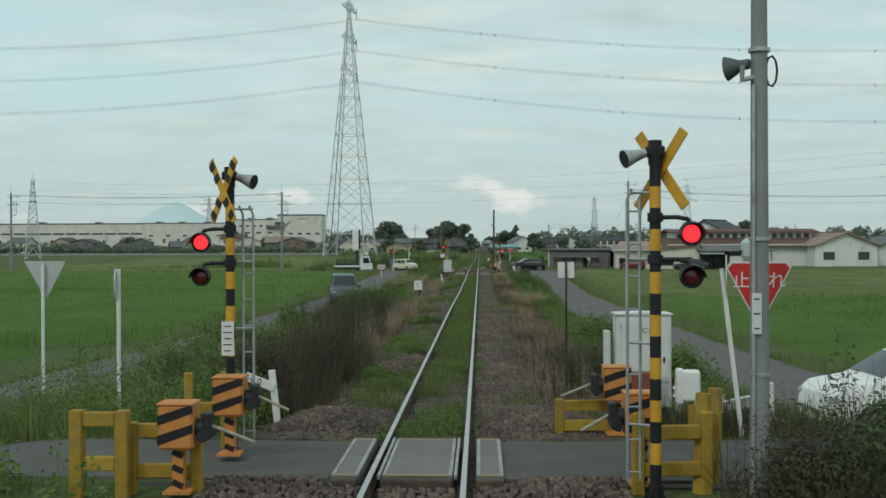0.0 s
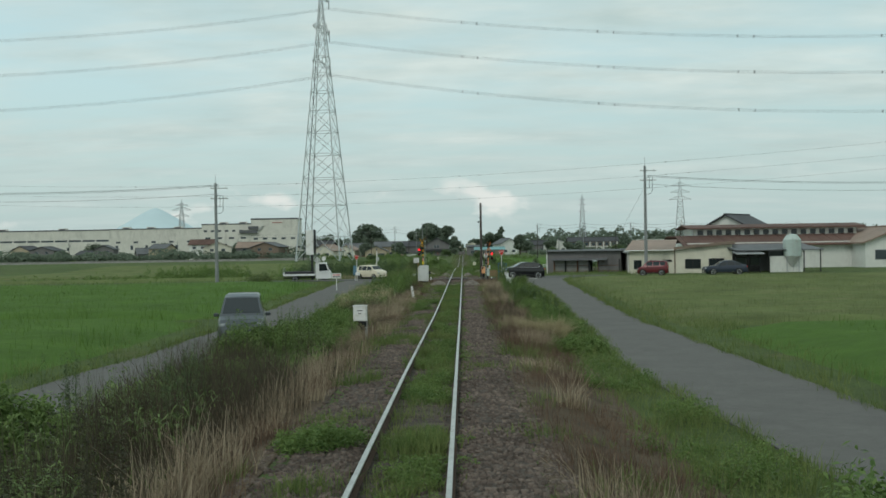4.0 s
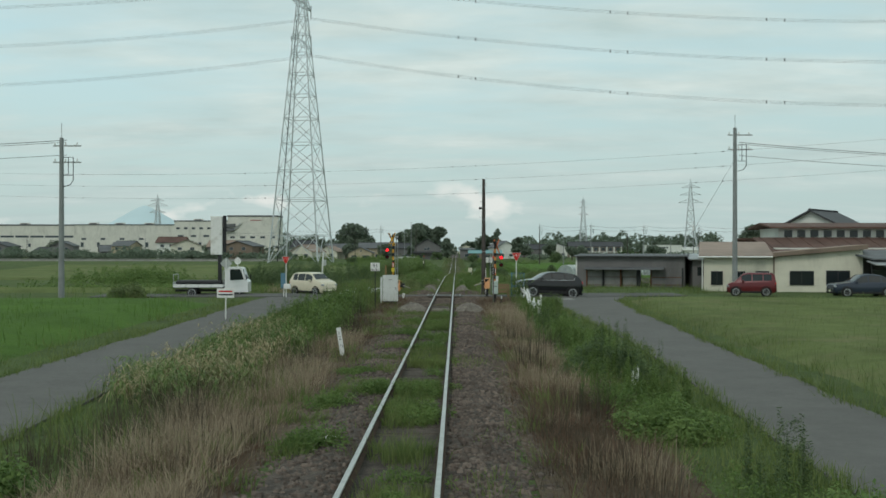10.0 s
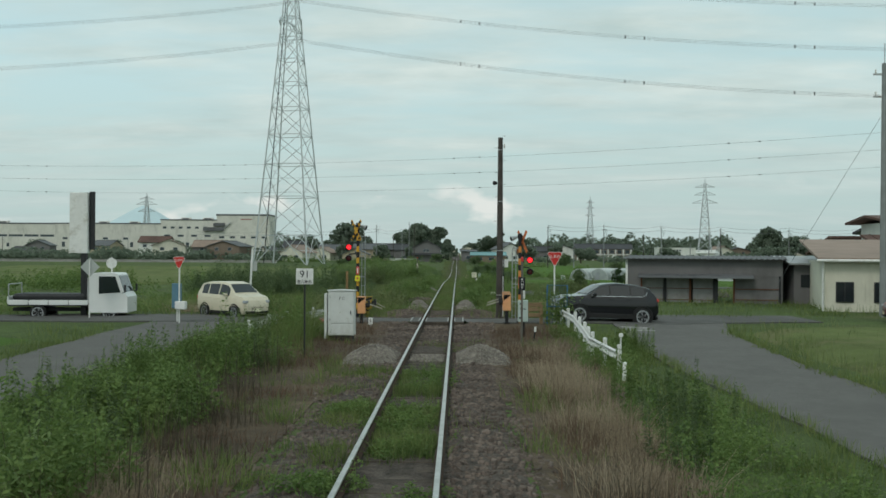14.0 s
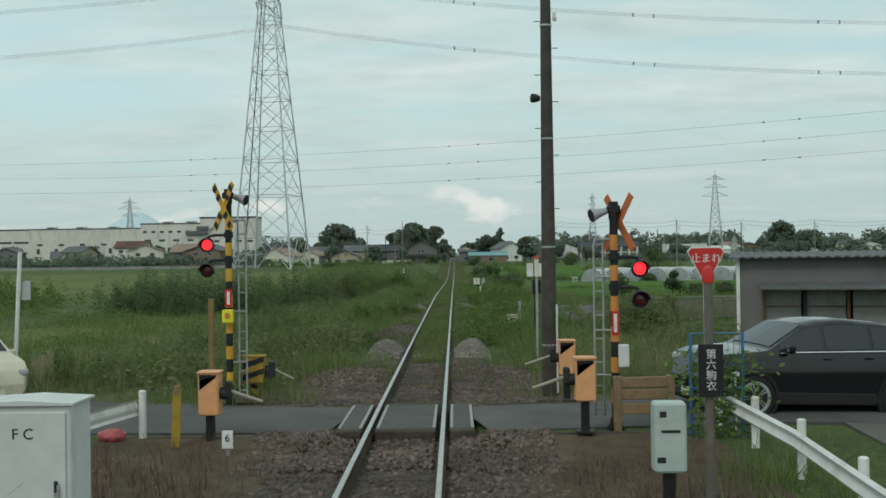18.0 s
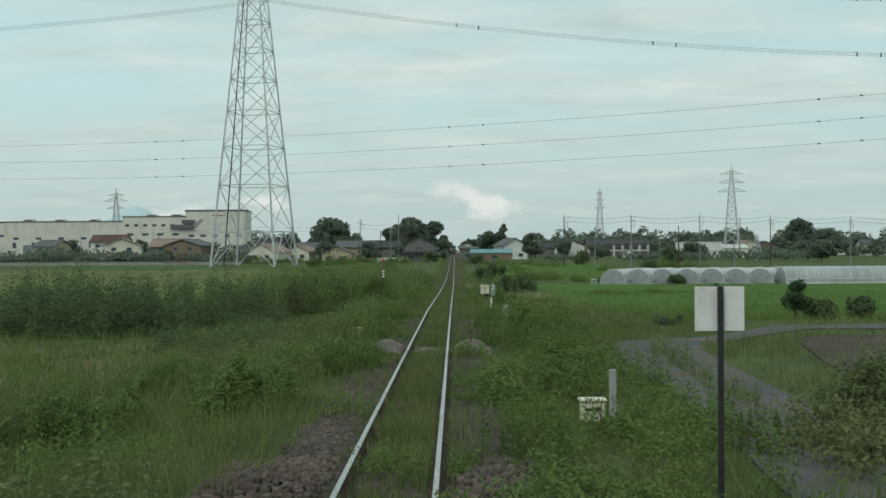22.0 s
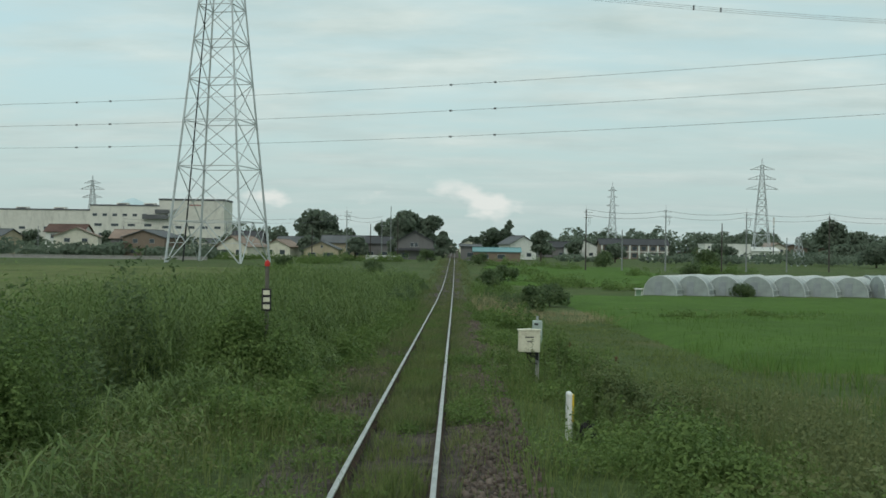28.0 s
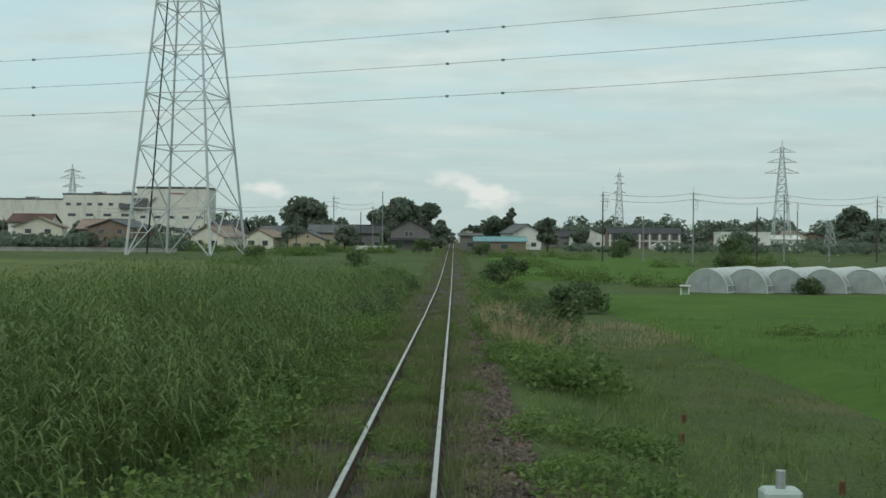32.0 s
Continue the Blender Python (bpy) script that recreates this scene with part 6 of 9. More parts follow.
for k in range(4):
    x, y = 7.5 + .2 * k, 142.6 + (k % 2) * .7
    pud = tagged(solid("puddle", M().lathe((x, y, land(x, y) + .062), (0, 0, 1), [(0, .5 - .09 * k), (.003, .48 - .09 * k)], 16), mat("rain_water", (.1, .1, .1), .03, 0, .02, spec=1.0), "shallow rain puddle on the farm track", "puddle", "structure"))
rh = thing("wood_pile", (10.9, 178.4, land(10.9, 178.4)), "low heap of dark scrap and branches", "heap")
rr_ = random.Random(3)
for k in range(22):
    part("branch", M().cyl((rr_.uniform(-.7, .7), rr_.uniform(-.4, .4), rr_.uniform(.0, .2)), (rr_.uniform(-.8, .8), rr_.uniform(-.4, .4), rr_.uniform(.1, .5)), .05, .03, 6), DARKMETAL, rh)
for x, y, h in ((5.2, 212, .22), (6.1, 216, .2), (7.2, 209, .22), (4.4, 222, .24)):
    s = thing("rusty_stump", (x, y, land(x, y)), "short rust-brown stake in the grass", "stake", "short stakes")
    part("stake", M().cyl((0, 0, -.2), (0, 0, h), .06, .05, 8), RUST, s)


# ---- farm beside the second crossing ----
fb = thing("farm_building", (18.85, 130.2, -.75), "cream ribbed-metal farm building with a low brown roof", "building", "farm buildings", rz=-13)
JX, EX = 4.9, 10.9
part("wall", M().prism([(0, 0, 0), (JX, 0, 0), (JX, 0, 2.62), (0, 0, 2.62)], (0, 10, 0)), WALL_CREAM, fb)
part("wall", M().prism([(JX, -.05, 0), (EX, -.05, 0), (EX, -.05, 3.2), (JX, -.05, 2.6)], (0, 10, 0)), WALL_CREAM, fb)
part("roof", M().prism([(-.35, -.4, 2.66), (-.35, 10.4, 3.7), (-.35, 10.4, 3.82), (-.35, -.4, 2.78)], (JX + .3, 0, 0)), ROOF_BROWN, fb)
part("roof", M().prism([(JX - .05, -.4, 2.82), (EX + .3, -.4, 3.4), (EX + .3, -.4, 3.54), (JX - .05, -.4, 2.96)], (0, 10.8, 0)), ROOF_BROWN, fb)
part("fascia", M().prism([(JX - .05, -.42, 2.66), (EX + .32, -.42, 3.22), (EX + .32, -.42, 3.52), (JX - .05, -.42, 2.94)], (0, .03, 0)), WALL_BROWN, fb)
part("gutter", M().cyl((-.4, -.45, 2.64), (JX - .1, -.45, 2.64), .07, n=8).cyl((-.1, -.1, 0), (-.1, -.1, 2.6), .045, n=8), WHITEP, fb)
part("corner_post", M().box(JX, -.09, 1.32, .1, .06, 2.64), WALL_BROWN, fb)
rib = M()
for k in range(54):
    x = .1 + k * .2
    h = 2.6 if x < JX else 2.6 + (x - JX) * .1
    rib.box(x, -.012 if x < JX else -.062, h / 2, .035, .024, h)
part("cladding_rib", rib, WALL_CREAM, fb)["kind"] = "stuff"
for u, z, ww, wh, y in ((.93, 1.1, .74, .9, 0), (2.6, 1.1, .55, .9, 0), (4.1, 1.5, .85, .14, 0), (6.8, 1.14, 1.55, .92, -.05), (9.25, 1.18, 1.5, .92, -.05)):
    wn = part("window", M().box(u, y - .03, z, ww + .1, .08, wh + .1), DARKMETAL, fb)
    part("pane", M().box(u, y - .06, z, ww, .04, wh), GLASS, wn)
    part("mullion", M().box(u, y - .085, z, .05, .02, wh), DARKMETAL, wn)
lt = thing("lean_to", (29.2, 125.6, -.6), "open lean-to with a grey sheet roof and dark interior", "shed", "farm buildings", rz=6)
part("roof", M().prism([(0, -.4, 2.3), (0, 5, 2.9), (0, 5, 3.0), (0, -.4, 2.4)], (9.5, 0, 0)), ROOF_GREY, lt)
part("back_wall", M().box(4.7, 5, 1.4, 9.4, .15, 2.8), SHEDWALL, lt)
part("panel_wall", M().box(5.6, .1, .85, 3.6, .1, 1.7), WALL_WHITE, lt)
part("upper_window", M().box(5.6, .3, 2.0, 3.4, .08, .5), GLASS, lt)
part("small_canopy", M().prism([(-.2, -1.2, 1.95), (-.2, .2, 2.2), (-.2, .2, 2.26), (-.2, -1.2, 2.01)], (3.0, 0, 0)), STEEL, lt)
for x in (.1, 1.4, 2.7, 3.7, 7.5, 9.3):
    part("post", M().box(x, 0, 1.15, .1, .1, 2.3), DARKMETAL, lt)
for x in (.7, 2.2):
    part("window", M().box(x, .05, 1.2, 1.0, .05, .8), GLASS, lt)
si = thing("feed_silo", (35.4, 126.3, -.6), "pale teal metal feed silo on legs", "silo")
part("drum", M().lathe((0, 0, 1.7), (0, 0, 1), [(0, .92), (1.7, .92), (2.2, .55), (2.32, .1)], 22), GREENBOX, si)
part("hopper", M().lathe((0, 0, .6), (0, 0, 1), [(0, .15), (1.1, .9)], 22), GREYBOX, si)
for k in range(4):
    a = k * math.pi / 2 + .6
    part("leg", M().cyl((.85 * math.cos(a), .85 * math.sin(a), 0), (.85 * math.cos(a), .85 * math.sin(a), 2.0), .05, n=8), STEEL, si)
part("ladder", M().tube([(-.2, -.95, .2), (-.2, -.95, 3.6)], .02, 6).tube([(.2, -.95, .2), (.2, -.95, 3.6)], .02, 6), STEEL, si)

rb2 = thing("farm_building", (40.2, 152, -.6), "long farm building with a rusty red roof and a clerestory", "building", "farm buildings")
W2 = 24.0
part("wall", M().box(0, 0, 1.6, W2, 15, 3.2), WALL_WHITE, rb2)
for s in (-1, 1):
    part("roof_slope", M().prism([(-W2 / 2 - .6, s * 8.2, 2.75), (-W2 / 2 - .6, s * 3.0, 4.0), (-W2 / 2 - .6, s * 3.0, 4.15), (-W2 / 2 - .6, s * 8.2, 2.9)], (W2 + 1.2, 0, 0)), ROOF_RED, rb2)
cl = part("clerestory", M().box(0, 0, 4.4, W2 - 3.5, 6, 1.2), WALL_WHITE, rb2, "pale clerestory band")
for k in range(17):
    part("clerestory_window", M().box(-W2 / 2 + 2.6 + k * 1.18, -3.02, 4.5, .7, .05, .62), GLASS, cl)
part("upper_roof", M().prism([(-W2 / 2 + .8, -3.7, 4.95), (-W2 / 2 + .8, 0, 5.4), (-W2 / 2 + .8, 3.7, 4.95), (-W2 / 2 + .8, 3.7, 5.1), (-W2 / 2 + .8, 0, 5.55), (-W2 / 2 + .8, -3.7, 5.1)], (W2 - 1.6, 0, 0)), ROOF_RED, rb2)
for k in range(int(W2 / 1.2)):
    for z in (0,):
        part("sheet_seam", M().prism([(-W2 / 2 + k * 1.2, -8.2, 2.9), (-W2 / 2 + k * 1.2, -3.0, 4.15), (-W2 / 2 + k * 1.2, -3.0, 4.2), (-W2 / 2 + k * 1.2, -8.2, 2.95)], (.06, 0, 0)), ROOF_RED, rb2)
FACES = lambda *u: tuple(("s", x, 1.5, 1.6, 1.1) for x in u)
house((39.8, 166, -.6), 7.5, 9, 4.7, 2.3, WALL_WHITE, ROOF_DARK, "two-storey house with a dark tiled roof behind the barn", ridge="x", windows=(("s", -2, 4.2, .8, 1.3), ("s", .5, 4.2, .8, 1.3)), rz=52)
house((52.5, 147, -.6), 9, 12, 3.0, 1.7, WALL_WHITE, ROOF_BROWN, "white gabled barn with a brown roof", ridge="y", windows=FACES(-2.5, 2.5), rz=4)
house((63, 150, -.6), 8, 12, 2.8, 1.5, WALL_WHITE, ROOF_GREY, "pale gabled barn with a grey roof", ridge="y", windows=FACES(-2, 2), rz=-4)
house((76, 160, -.6), 14, 9, 4.0, 2.4, WALL_BEIGE, ROOF_GREY, "large farmhouse with a grey tiled roof", windows=FACES(-4, 0, 4))
house((92, 170, -.6), 12, 9, 4.2, 2.2, WALL_WHITE, ROOF_DARK, "farmhouse with a dark roof among trees", windows=FACES(-3, 3))

sd = thing("shed", (15.18, 140.04, -.95), "weathered dark shed with a corrugated roof and open bays", "shed", "farm buildings", rz=-15)
part("wall_back", M().box(-1.85, 1.85, 1.45, 4.9, .12, 2.8).box(3.35, 1.85, 1.45, 1.9, .12, 2.8).box(1.5, 1.85, 2.4, 1.8, .12, .9), SHEDWALL, sd)
part("wall_side", M().box(-4.3, .2, 1.45, .12, 3.3, 2.8), SHEDWALL, sd)
part("wall_side", M().box(4.3, .2, 1.45, .12, 3.3, 2.8), SHEDWALL, sd)
fr = part("wall_front", M().box(-.0, -1.45, 2.35, 8.6, .1, 1.05), SHEDWALL, sd)
SHEET = mat("grey_sheet", (.24, .24, .235), .8, 0, .12, 3, dirt=(.17, .16, .15))
for x, w in ((-3.9, .8), (3.03, 2.54)):
    part("wall_panel", M().box(x, -1.45, .95, w, .1, 1.8), SHEDWALL, sd)
for x, w in ((-2.85, 1.25), (-1.4, 1.25), (.0, 1.1)):
    sp = part("screen_panel", M().box(x, -1.4, .92, w, .05, 1.66), SHEET, sd)
    part("bar", M().box(x, -1.44, .5, w, .03, .04).box(x, -1.44, 1.15, w, .03, .04), RUST, sp)
for x, w, mt in ((-3.45, .1, RUST), (-2.1, .12, DARKMETAL), (-.7, .1, RUST), (.72, .26, DARKMETAL), (1.72, .1, RUST), (4.2, .12, DARKMETAL)):
    part("post", M().box(x, -1.52, .95, w, .1, 1.9), mt, sd)
part("lintel", M().box(-.8, -1.52, 1.85, 5.3, .05, .08), RUST, sd)
part("wall_bar", M().box(3.03, -1.52, .55, 2.4, .03, .05).box(3.03, -1.52, 1.15, 2.4, .03, .05), RUST, sd)
part("awning", M().prism([(-3.6, -2.3, 1.75), (-3.6, -1.4, 1.95), (-3.6, -1.4, 2.0), (-3.6, -2.3, 1.8)], (6.4, 0, 0)), ROOF_GREY, sd)
cr = M()
n = 60
for k in range(n + 1):
    x, a = -4.6 + 9.2 * k / n, .03 if k % 2 else -.03
    cr.v += [(x, -1.9, 2.86 + a), (x, 2.2, 3.04 + a), (x, -1.9, 2.82 + a), (x, 2.2, 3.0 + a)]
for k in range(n):
    i = 4 * k
    cr.f += [(i, i + 4, i + 5, i + 1), (i + 3, i + 7, i + 6, i + 2), (i + 2, i + 6, i + 4, i), (i + 1, i + 5, i + 7, i + 3)]
part("corrugated_roof", cr, ROOF_GREY, sd)
part("downpipe", M().box(-4.3, -1.53, 1.4, .12, .08, 2.8, bev=.01), WHITEP, sd)
an = thing("shed", (21.0, 139.2, -.7), "small dark annexe with windows beside the shed", "shed", "farm buildings")
part("wall", M().box(0, 0, 1.2, 2.6, 3, 2.4), SHEDWALL, an)
part("roof", M().prism([(-1.7, -1.9, 2.3), (-1.7, 1.8, 2.7), (-1.7, 1.8, 2.8), (-1.7, -1.9, 2.4)], (3.4, 0, 0)), STEEL, an)
for x in (-.5, .7):
    part("window", M().box(x, -1.52, 1.4, .85, .05, .7), GLASS, an)
pl = thing("plank", (17.2, 139.2, -.85), "yellow plank leaning by the shed", "plank")
part("board", M().box(0, 0, .4, .08, .03, .9, ry=28), OLDYEL, pl)

# ---- village, factory, woods ----
house((-35, 455, -1.4), 9, 9, 2.9, 2.0, WALL_BEIGE, ROOF_GREY, "beige single-storey house with a grey tiled gable roof", ridge="y", windows=(("s", -2.4, 1.3, 1.9, 1.3), ("s", 2, 1.3, 2.6, 1.3), ("s", .2, 3.6, .5, .6)))
house((-33, 474, -1.2), 8.5, 9, 4.6, 1.9, WALL_BEIGE, ROOF_GREY, "two-storey tan house with a grey roof", windows=FACES(-3, 3))
house((-46, 480, -1.2), 10, 9, 4.2, 1.9, WALL_BROWN, ROOF_GREY, "two-storey brown house with a grey roof", windows=FACES(-3, 3))
house((-26, 486, -1.2), 9, 9, 4.8, 1.8, WALL_BEIGE, ROOF_GREY, "pale two-storey house with a grey roof", windows=FACES(-2, 2))
house((-9.8, 449, -1.1), 9.4, 10, 5.0, 2.5, WALL_GREY, ROOF_DARK, "dark grey two-storey house with a gable roof", ridge="y", windows=(("s", -.75, 4.1, .8, 1.0), ("s", .35, 4.1, .8, 1.0), ("s", -2.5, 1.3, 1.6, 1.2)))
house((-21, 470, -1.1), 7, 8, 4.4, 1.8, WALL_GREY, ROOF_DARK, "dark house behind the hedge", windows=FACES(-2, 2))
part("porch_roof", M().prism([(-5.2, -6.4, 2.5), (5.2, -6.4, 2.5), (5.2, -5, 3.0), (-5.2, -5, 3.0)], (0, 0, .15)), ROOF_DARK, [o for o in bpy.data.objects if o.name.startswith("house") and o.get("label", "").startswith("dark grey")][0])
fw = thing("white_wall_fence", (-17.5, 438, -1.1), "low white garden wall", "wall")
part("panel", M().box(0, 0, .65, 9, .15, 1.3), WALL_WHITE, fw)
house((11, 433, -.9), 11.5, 7, 2.3, .9, WALL_BROWN, ROOF_TEAL, "low shed with a faded teal roof", over=.3, windows=(("s", -3, 1.2, 1.8, 1.0), ("s", 1, 1.2, 1.8, 1.0)))
house((4.6, 446, -.9), 5, 7, 3.6, .4, WALL_GREY, ROOF_GREY, "small grey shed beside the track", windows=FACES(0))
house((20, 500, -1), 9, 8, 4.8, 2.4, WALL_WHITE, ROOF_GREY, "white gabled house with a grey roof", ridge="y", rz=24, windows=FACES(-2, 2))
ap = house((69, 580, -.9), 26, 9, 5.4, 2.1, WALL_BROWN, ROOF_DARK, "long two-storey apartment block with white pillars and a dark roof")
for k in range(8):
    part("pillar", M().box(-12.4 + k * 3.54, -4.7, 2.7, .6, .4, 5.4), WALL_WHITE, ap)
    if k < 7:
        for z in (1.3, 4.0):
            window(ap, "s", -10.6 + k * 3.54, z, 1.8, 1.5, 13, 4.5)
part("gallery", M().box(0, -4.75, 2.7, 26, .3, .35), WALL_WHITE, ap)
house((52, 600, -.9), 14, 9, 4.4, 2.6, WALL_WHITE, ROOF_DARK, "white-gabled house beside the apartment block", windows=FACES(-3, 3), ridge="y")
house((40, 610, -.9), 16, 9, 4.2, 2.2, WALL_GREY, ROOF_DARK, "dark-roofed house among trees", windows=FACES(-4, 4))
wbld = flat_block((95.5, 545, -1.3), 16, 10, 6.0, WALL_WHITE, "white flat-roofed two-storey building", windows=tuple(("s", -6.5 + 1.1 * k, 5.1, .7, .7) for k in range(8)) + (("s", -5, 2, 1.2, 1.4), ("s", 2, 2, 1.6, 1.2), ("s", 5, 2, 1.2, 1.2)), parapet=.3)
wbl2 = house((108, 546, -1.3), 11, 10, 4.0, 1.2, WALL_WHITE, WALL_WHITE, "white workshop with a pale roof and a dark opening", ridge="x", windows=(("s", -1.5, 1.5, 5, 2.2),))
house((70.5, 556, -1.1), 4.5, 6, 1.3, 1.0, WALL_WHITE, MATS["white_wall"], "small white arched garden store", ridge="y", over=.1, windows=(("s", 0, .7, 1.8, 1.1),))
rv = random.Random(12)
WALLS, ROOFS = [WALL_WHITE, WALL_BEIGE, WALL_BROWN, WALL_CREAM, WALL_GREY], [ROOF_GREY, ROOF_DARK, ROOF_BROWN, ROOF_GREY]
NAMES = {"white_wall": "white", "beige_wall": "beige", "brown_wall": "brown", "cream_siding": "cream", "grey_wall": "grey", "grey_tile_roof": "grey tiled roof", "dark_tile_roof": "dark tiled roof", "brown_sheet_roof": "brown roof"}
for x, y in [(128, 600), (141, 618), (156, 606), (171, 624), (187, 610), (203, 630), (222, 615), (132, 650), (165, 660), (198, 668), (240, 640), (262, 625), (-66, 520), (-82, 540), (-97, 530), (-112, 560), (-127, 545), (-160, 560), (-176, 590), (-192, 565), (-208, 588), (-226, 570), (-246, 592), (-266, 575), (-60, 560), (-75, 575), (-300, 590), (-330, 575), (62, 640), (84, 650), (105, 640), (-3, 640), (8, 620)]:
    if x < -55:
        k = (430 + (y - 520) * .9 - 100) / (y - 100)
        x, y = x * k, 100 + (y - 100) * k
    wl, rf = rv.choice(WALLS if x > -55 else WALLS[1:]), rv.choice(ROOFS)
    h = rv.choice((2.9, 4.8, 5.0))
    w = rv.uniform(8, 13)
    house((x, y, -.9), w, rv.uniform(7, 9), h, rv.uniform(1.5, 2.4), wl, rf, f"{NAMES[wl.name]} {'two-storey' if h > 4 else 'single-storey'} house with a {NAMES[rf.name]}", rz=rv.uniform(-25, 25), ridge=rv.choice("xy"), windows=(("s", -w * .25, 1.4, 1.7, 1.2), ("s", w * .22, 1.4, 1.5, 1.2)) + ((("s", -w * .2, 3.9, 1.4, 1.0), ("s", w * .2, 3.9, 1.4, 1.0)) if h > 4 else ()))
house((-113, 480, -1.0), 11, 8, 6.6, 2.0, WALL_WHITE, ROOF_RED, "tall white house with a dull red roof", windows=tuple(("s", u, 5.2, 1.4, 1.0) for u in (-3.2, .4, 3.4)) + tuple(("s", u, 2.2, 1.5, 1.2) for u in (-3.2, 3.2)))
fx = lambda w, z, s, ww, wh: tuple(("s", -w / 2 + s / 2 + k * s, z, ww, wh) for k in range(int(w / s)))
flat_block((-234, 570, -.5), 112, 40, 14.4, FACTORY, "long off-white factory hall with a dark window band", name="factory", parapet=.6, windows=fx(112, 9.3, 7, 6.2, .9) + fx(112, 5.2, 14, 1.2, 1.6))
flat_block((-154.5, 568, -.5), 47, 36, 14.6, FACTORY, "off-white factory hall with dark louvres", name="factory", parapet=.5, windows=fx(47, 8.2, 9, 2.2, .9) + fx(47, 5.5, 7.6, 1.3, 2.2))
flat_block((-118.5, 566, -.5), 25, 32, 16.4, FACTORY, "off-white factory block with small windows and rooftop plant", name="factory", parapet=.5, windows=fx(25, 13.2, 3.6, 1.6, .9) + fx(25, 9.6, 6, 2.6, .9) + fx(25, 5.5, 8, 1.4, 2.2))
fac = flat_block((-94.3, 557, -.5), 23.5, 14, 18.6, FACTORY, "tall off-white factory block with a plain top", name="factory", parapet=.7, windows=fx(23.5, 9.0, 4.7, 2.2, .9))
part("duct", M().box(-13, -7.6, 12.6, 9, 1.2, 1.6).box(-10.5, -7.5, 14.6, 5, 1.0, 1.4), ROOF_GREY, fac)
part("stair", M().prism([(-9.5, -7.2, 12.0), (-9.0, -7.2, 12.0), (-5.2, -7.2, 15.6), (-5.7, -7.2, 15.6)], (0, -.6, 0)), STEEL, fac)
part("logo_bar", M().box(1.5, -7.1, 17.0, 5, .1, .5), mat("faded_red_paint", (.38, .2, .18), .7), fac)
for x, y, z in ((-262, 560, 14.46), (-236, 560, 14.46), (-205, 560, 14.46), (-172, 560, 14.56), (-160, 562, 14.56), (-146, 562, 14.56), (-122, 560, 16.36), (-112, 560, 16.36)):
    ru = thing("roof_unit", (x, y, z), "pale box on the factory roof", "roof unit", "roof units")
    part("case", M().box(0, 0, .5, 4.2, 3, 1.1, bev=.1), FACTORY, ru)
    part("grille", M().box(0, -1.52, .5, 3.2, .05, .6), ROOF_GREY, ru)
lw = thing("embankment_wall", (-150, 402, -2.8), "long pale grey concrete wall across the fields", "wall")
for k in range(24):
    part("panel", M().box(-92 + k * 8, 0, 1.1, 7.94, .4, 2.3), CONC, lw)
part("coping", M().box(0, 0, 2.32, 192, .6, .16), CONC, lw)
# wooded hill; its pale blue-grey base colour is painted aerial haze
mo = M().lathe((-905, 3150, -20), (0, 0, 1), [(0, 270), (40, 196), (70, 150), (95, 108), (120, 66), (138, 36), (148, 16), (153, 2)], 48)
solid("distant_hill", mo, mat("far_hill_haze", (0.5, 0.62, 0.65), .95, 0, .06, .01), "wooded hill on the horizon, coloured in blue-grey haze", "hill", "structure")

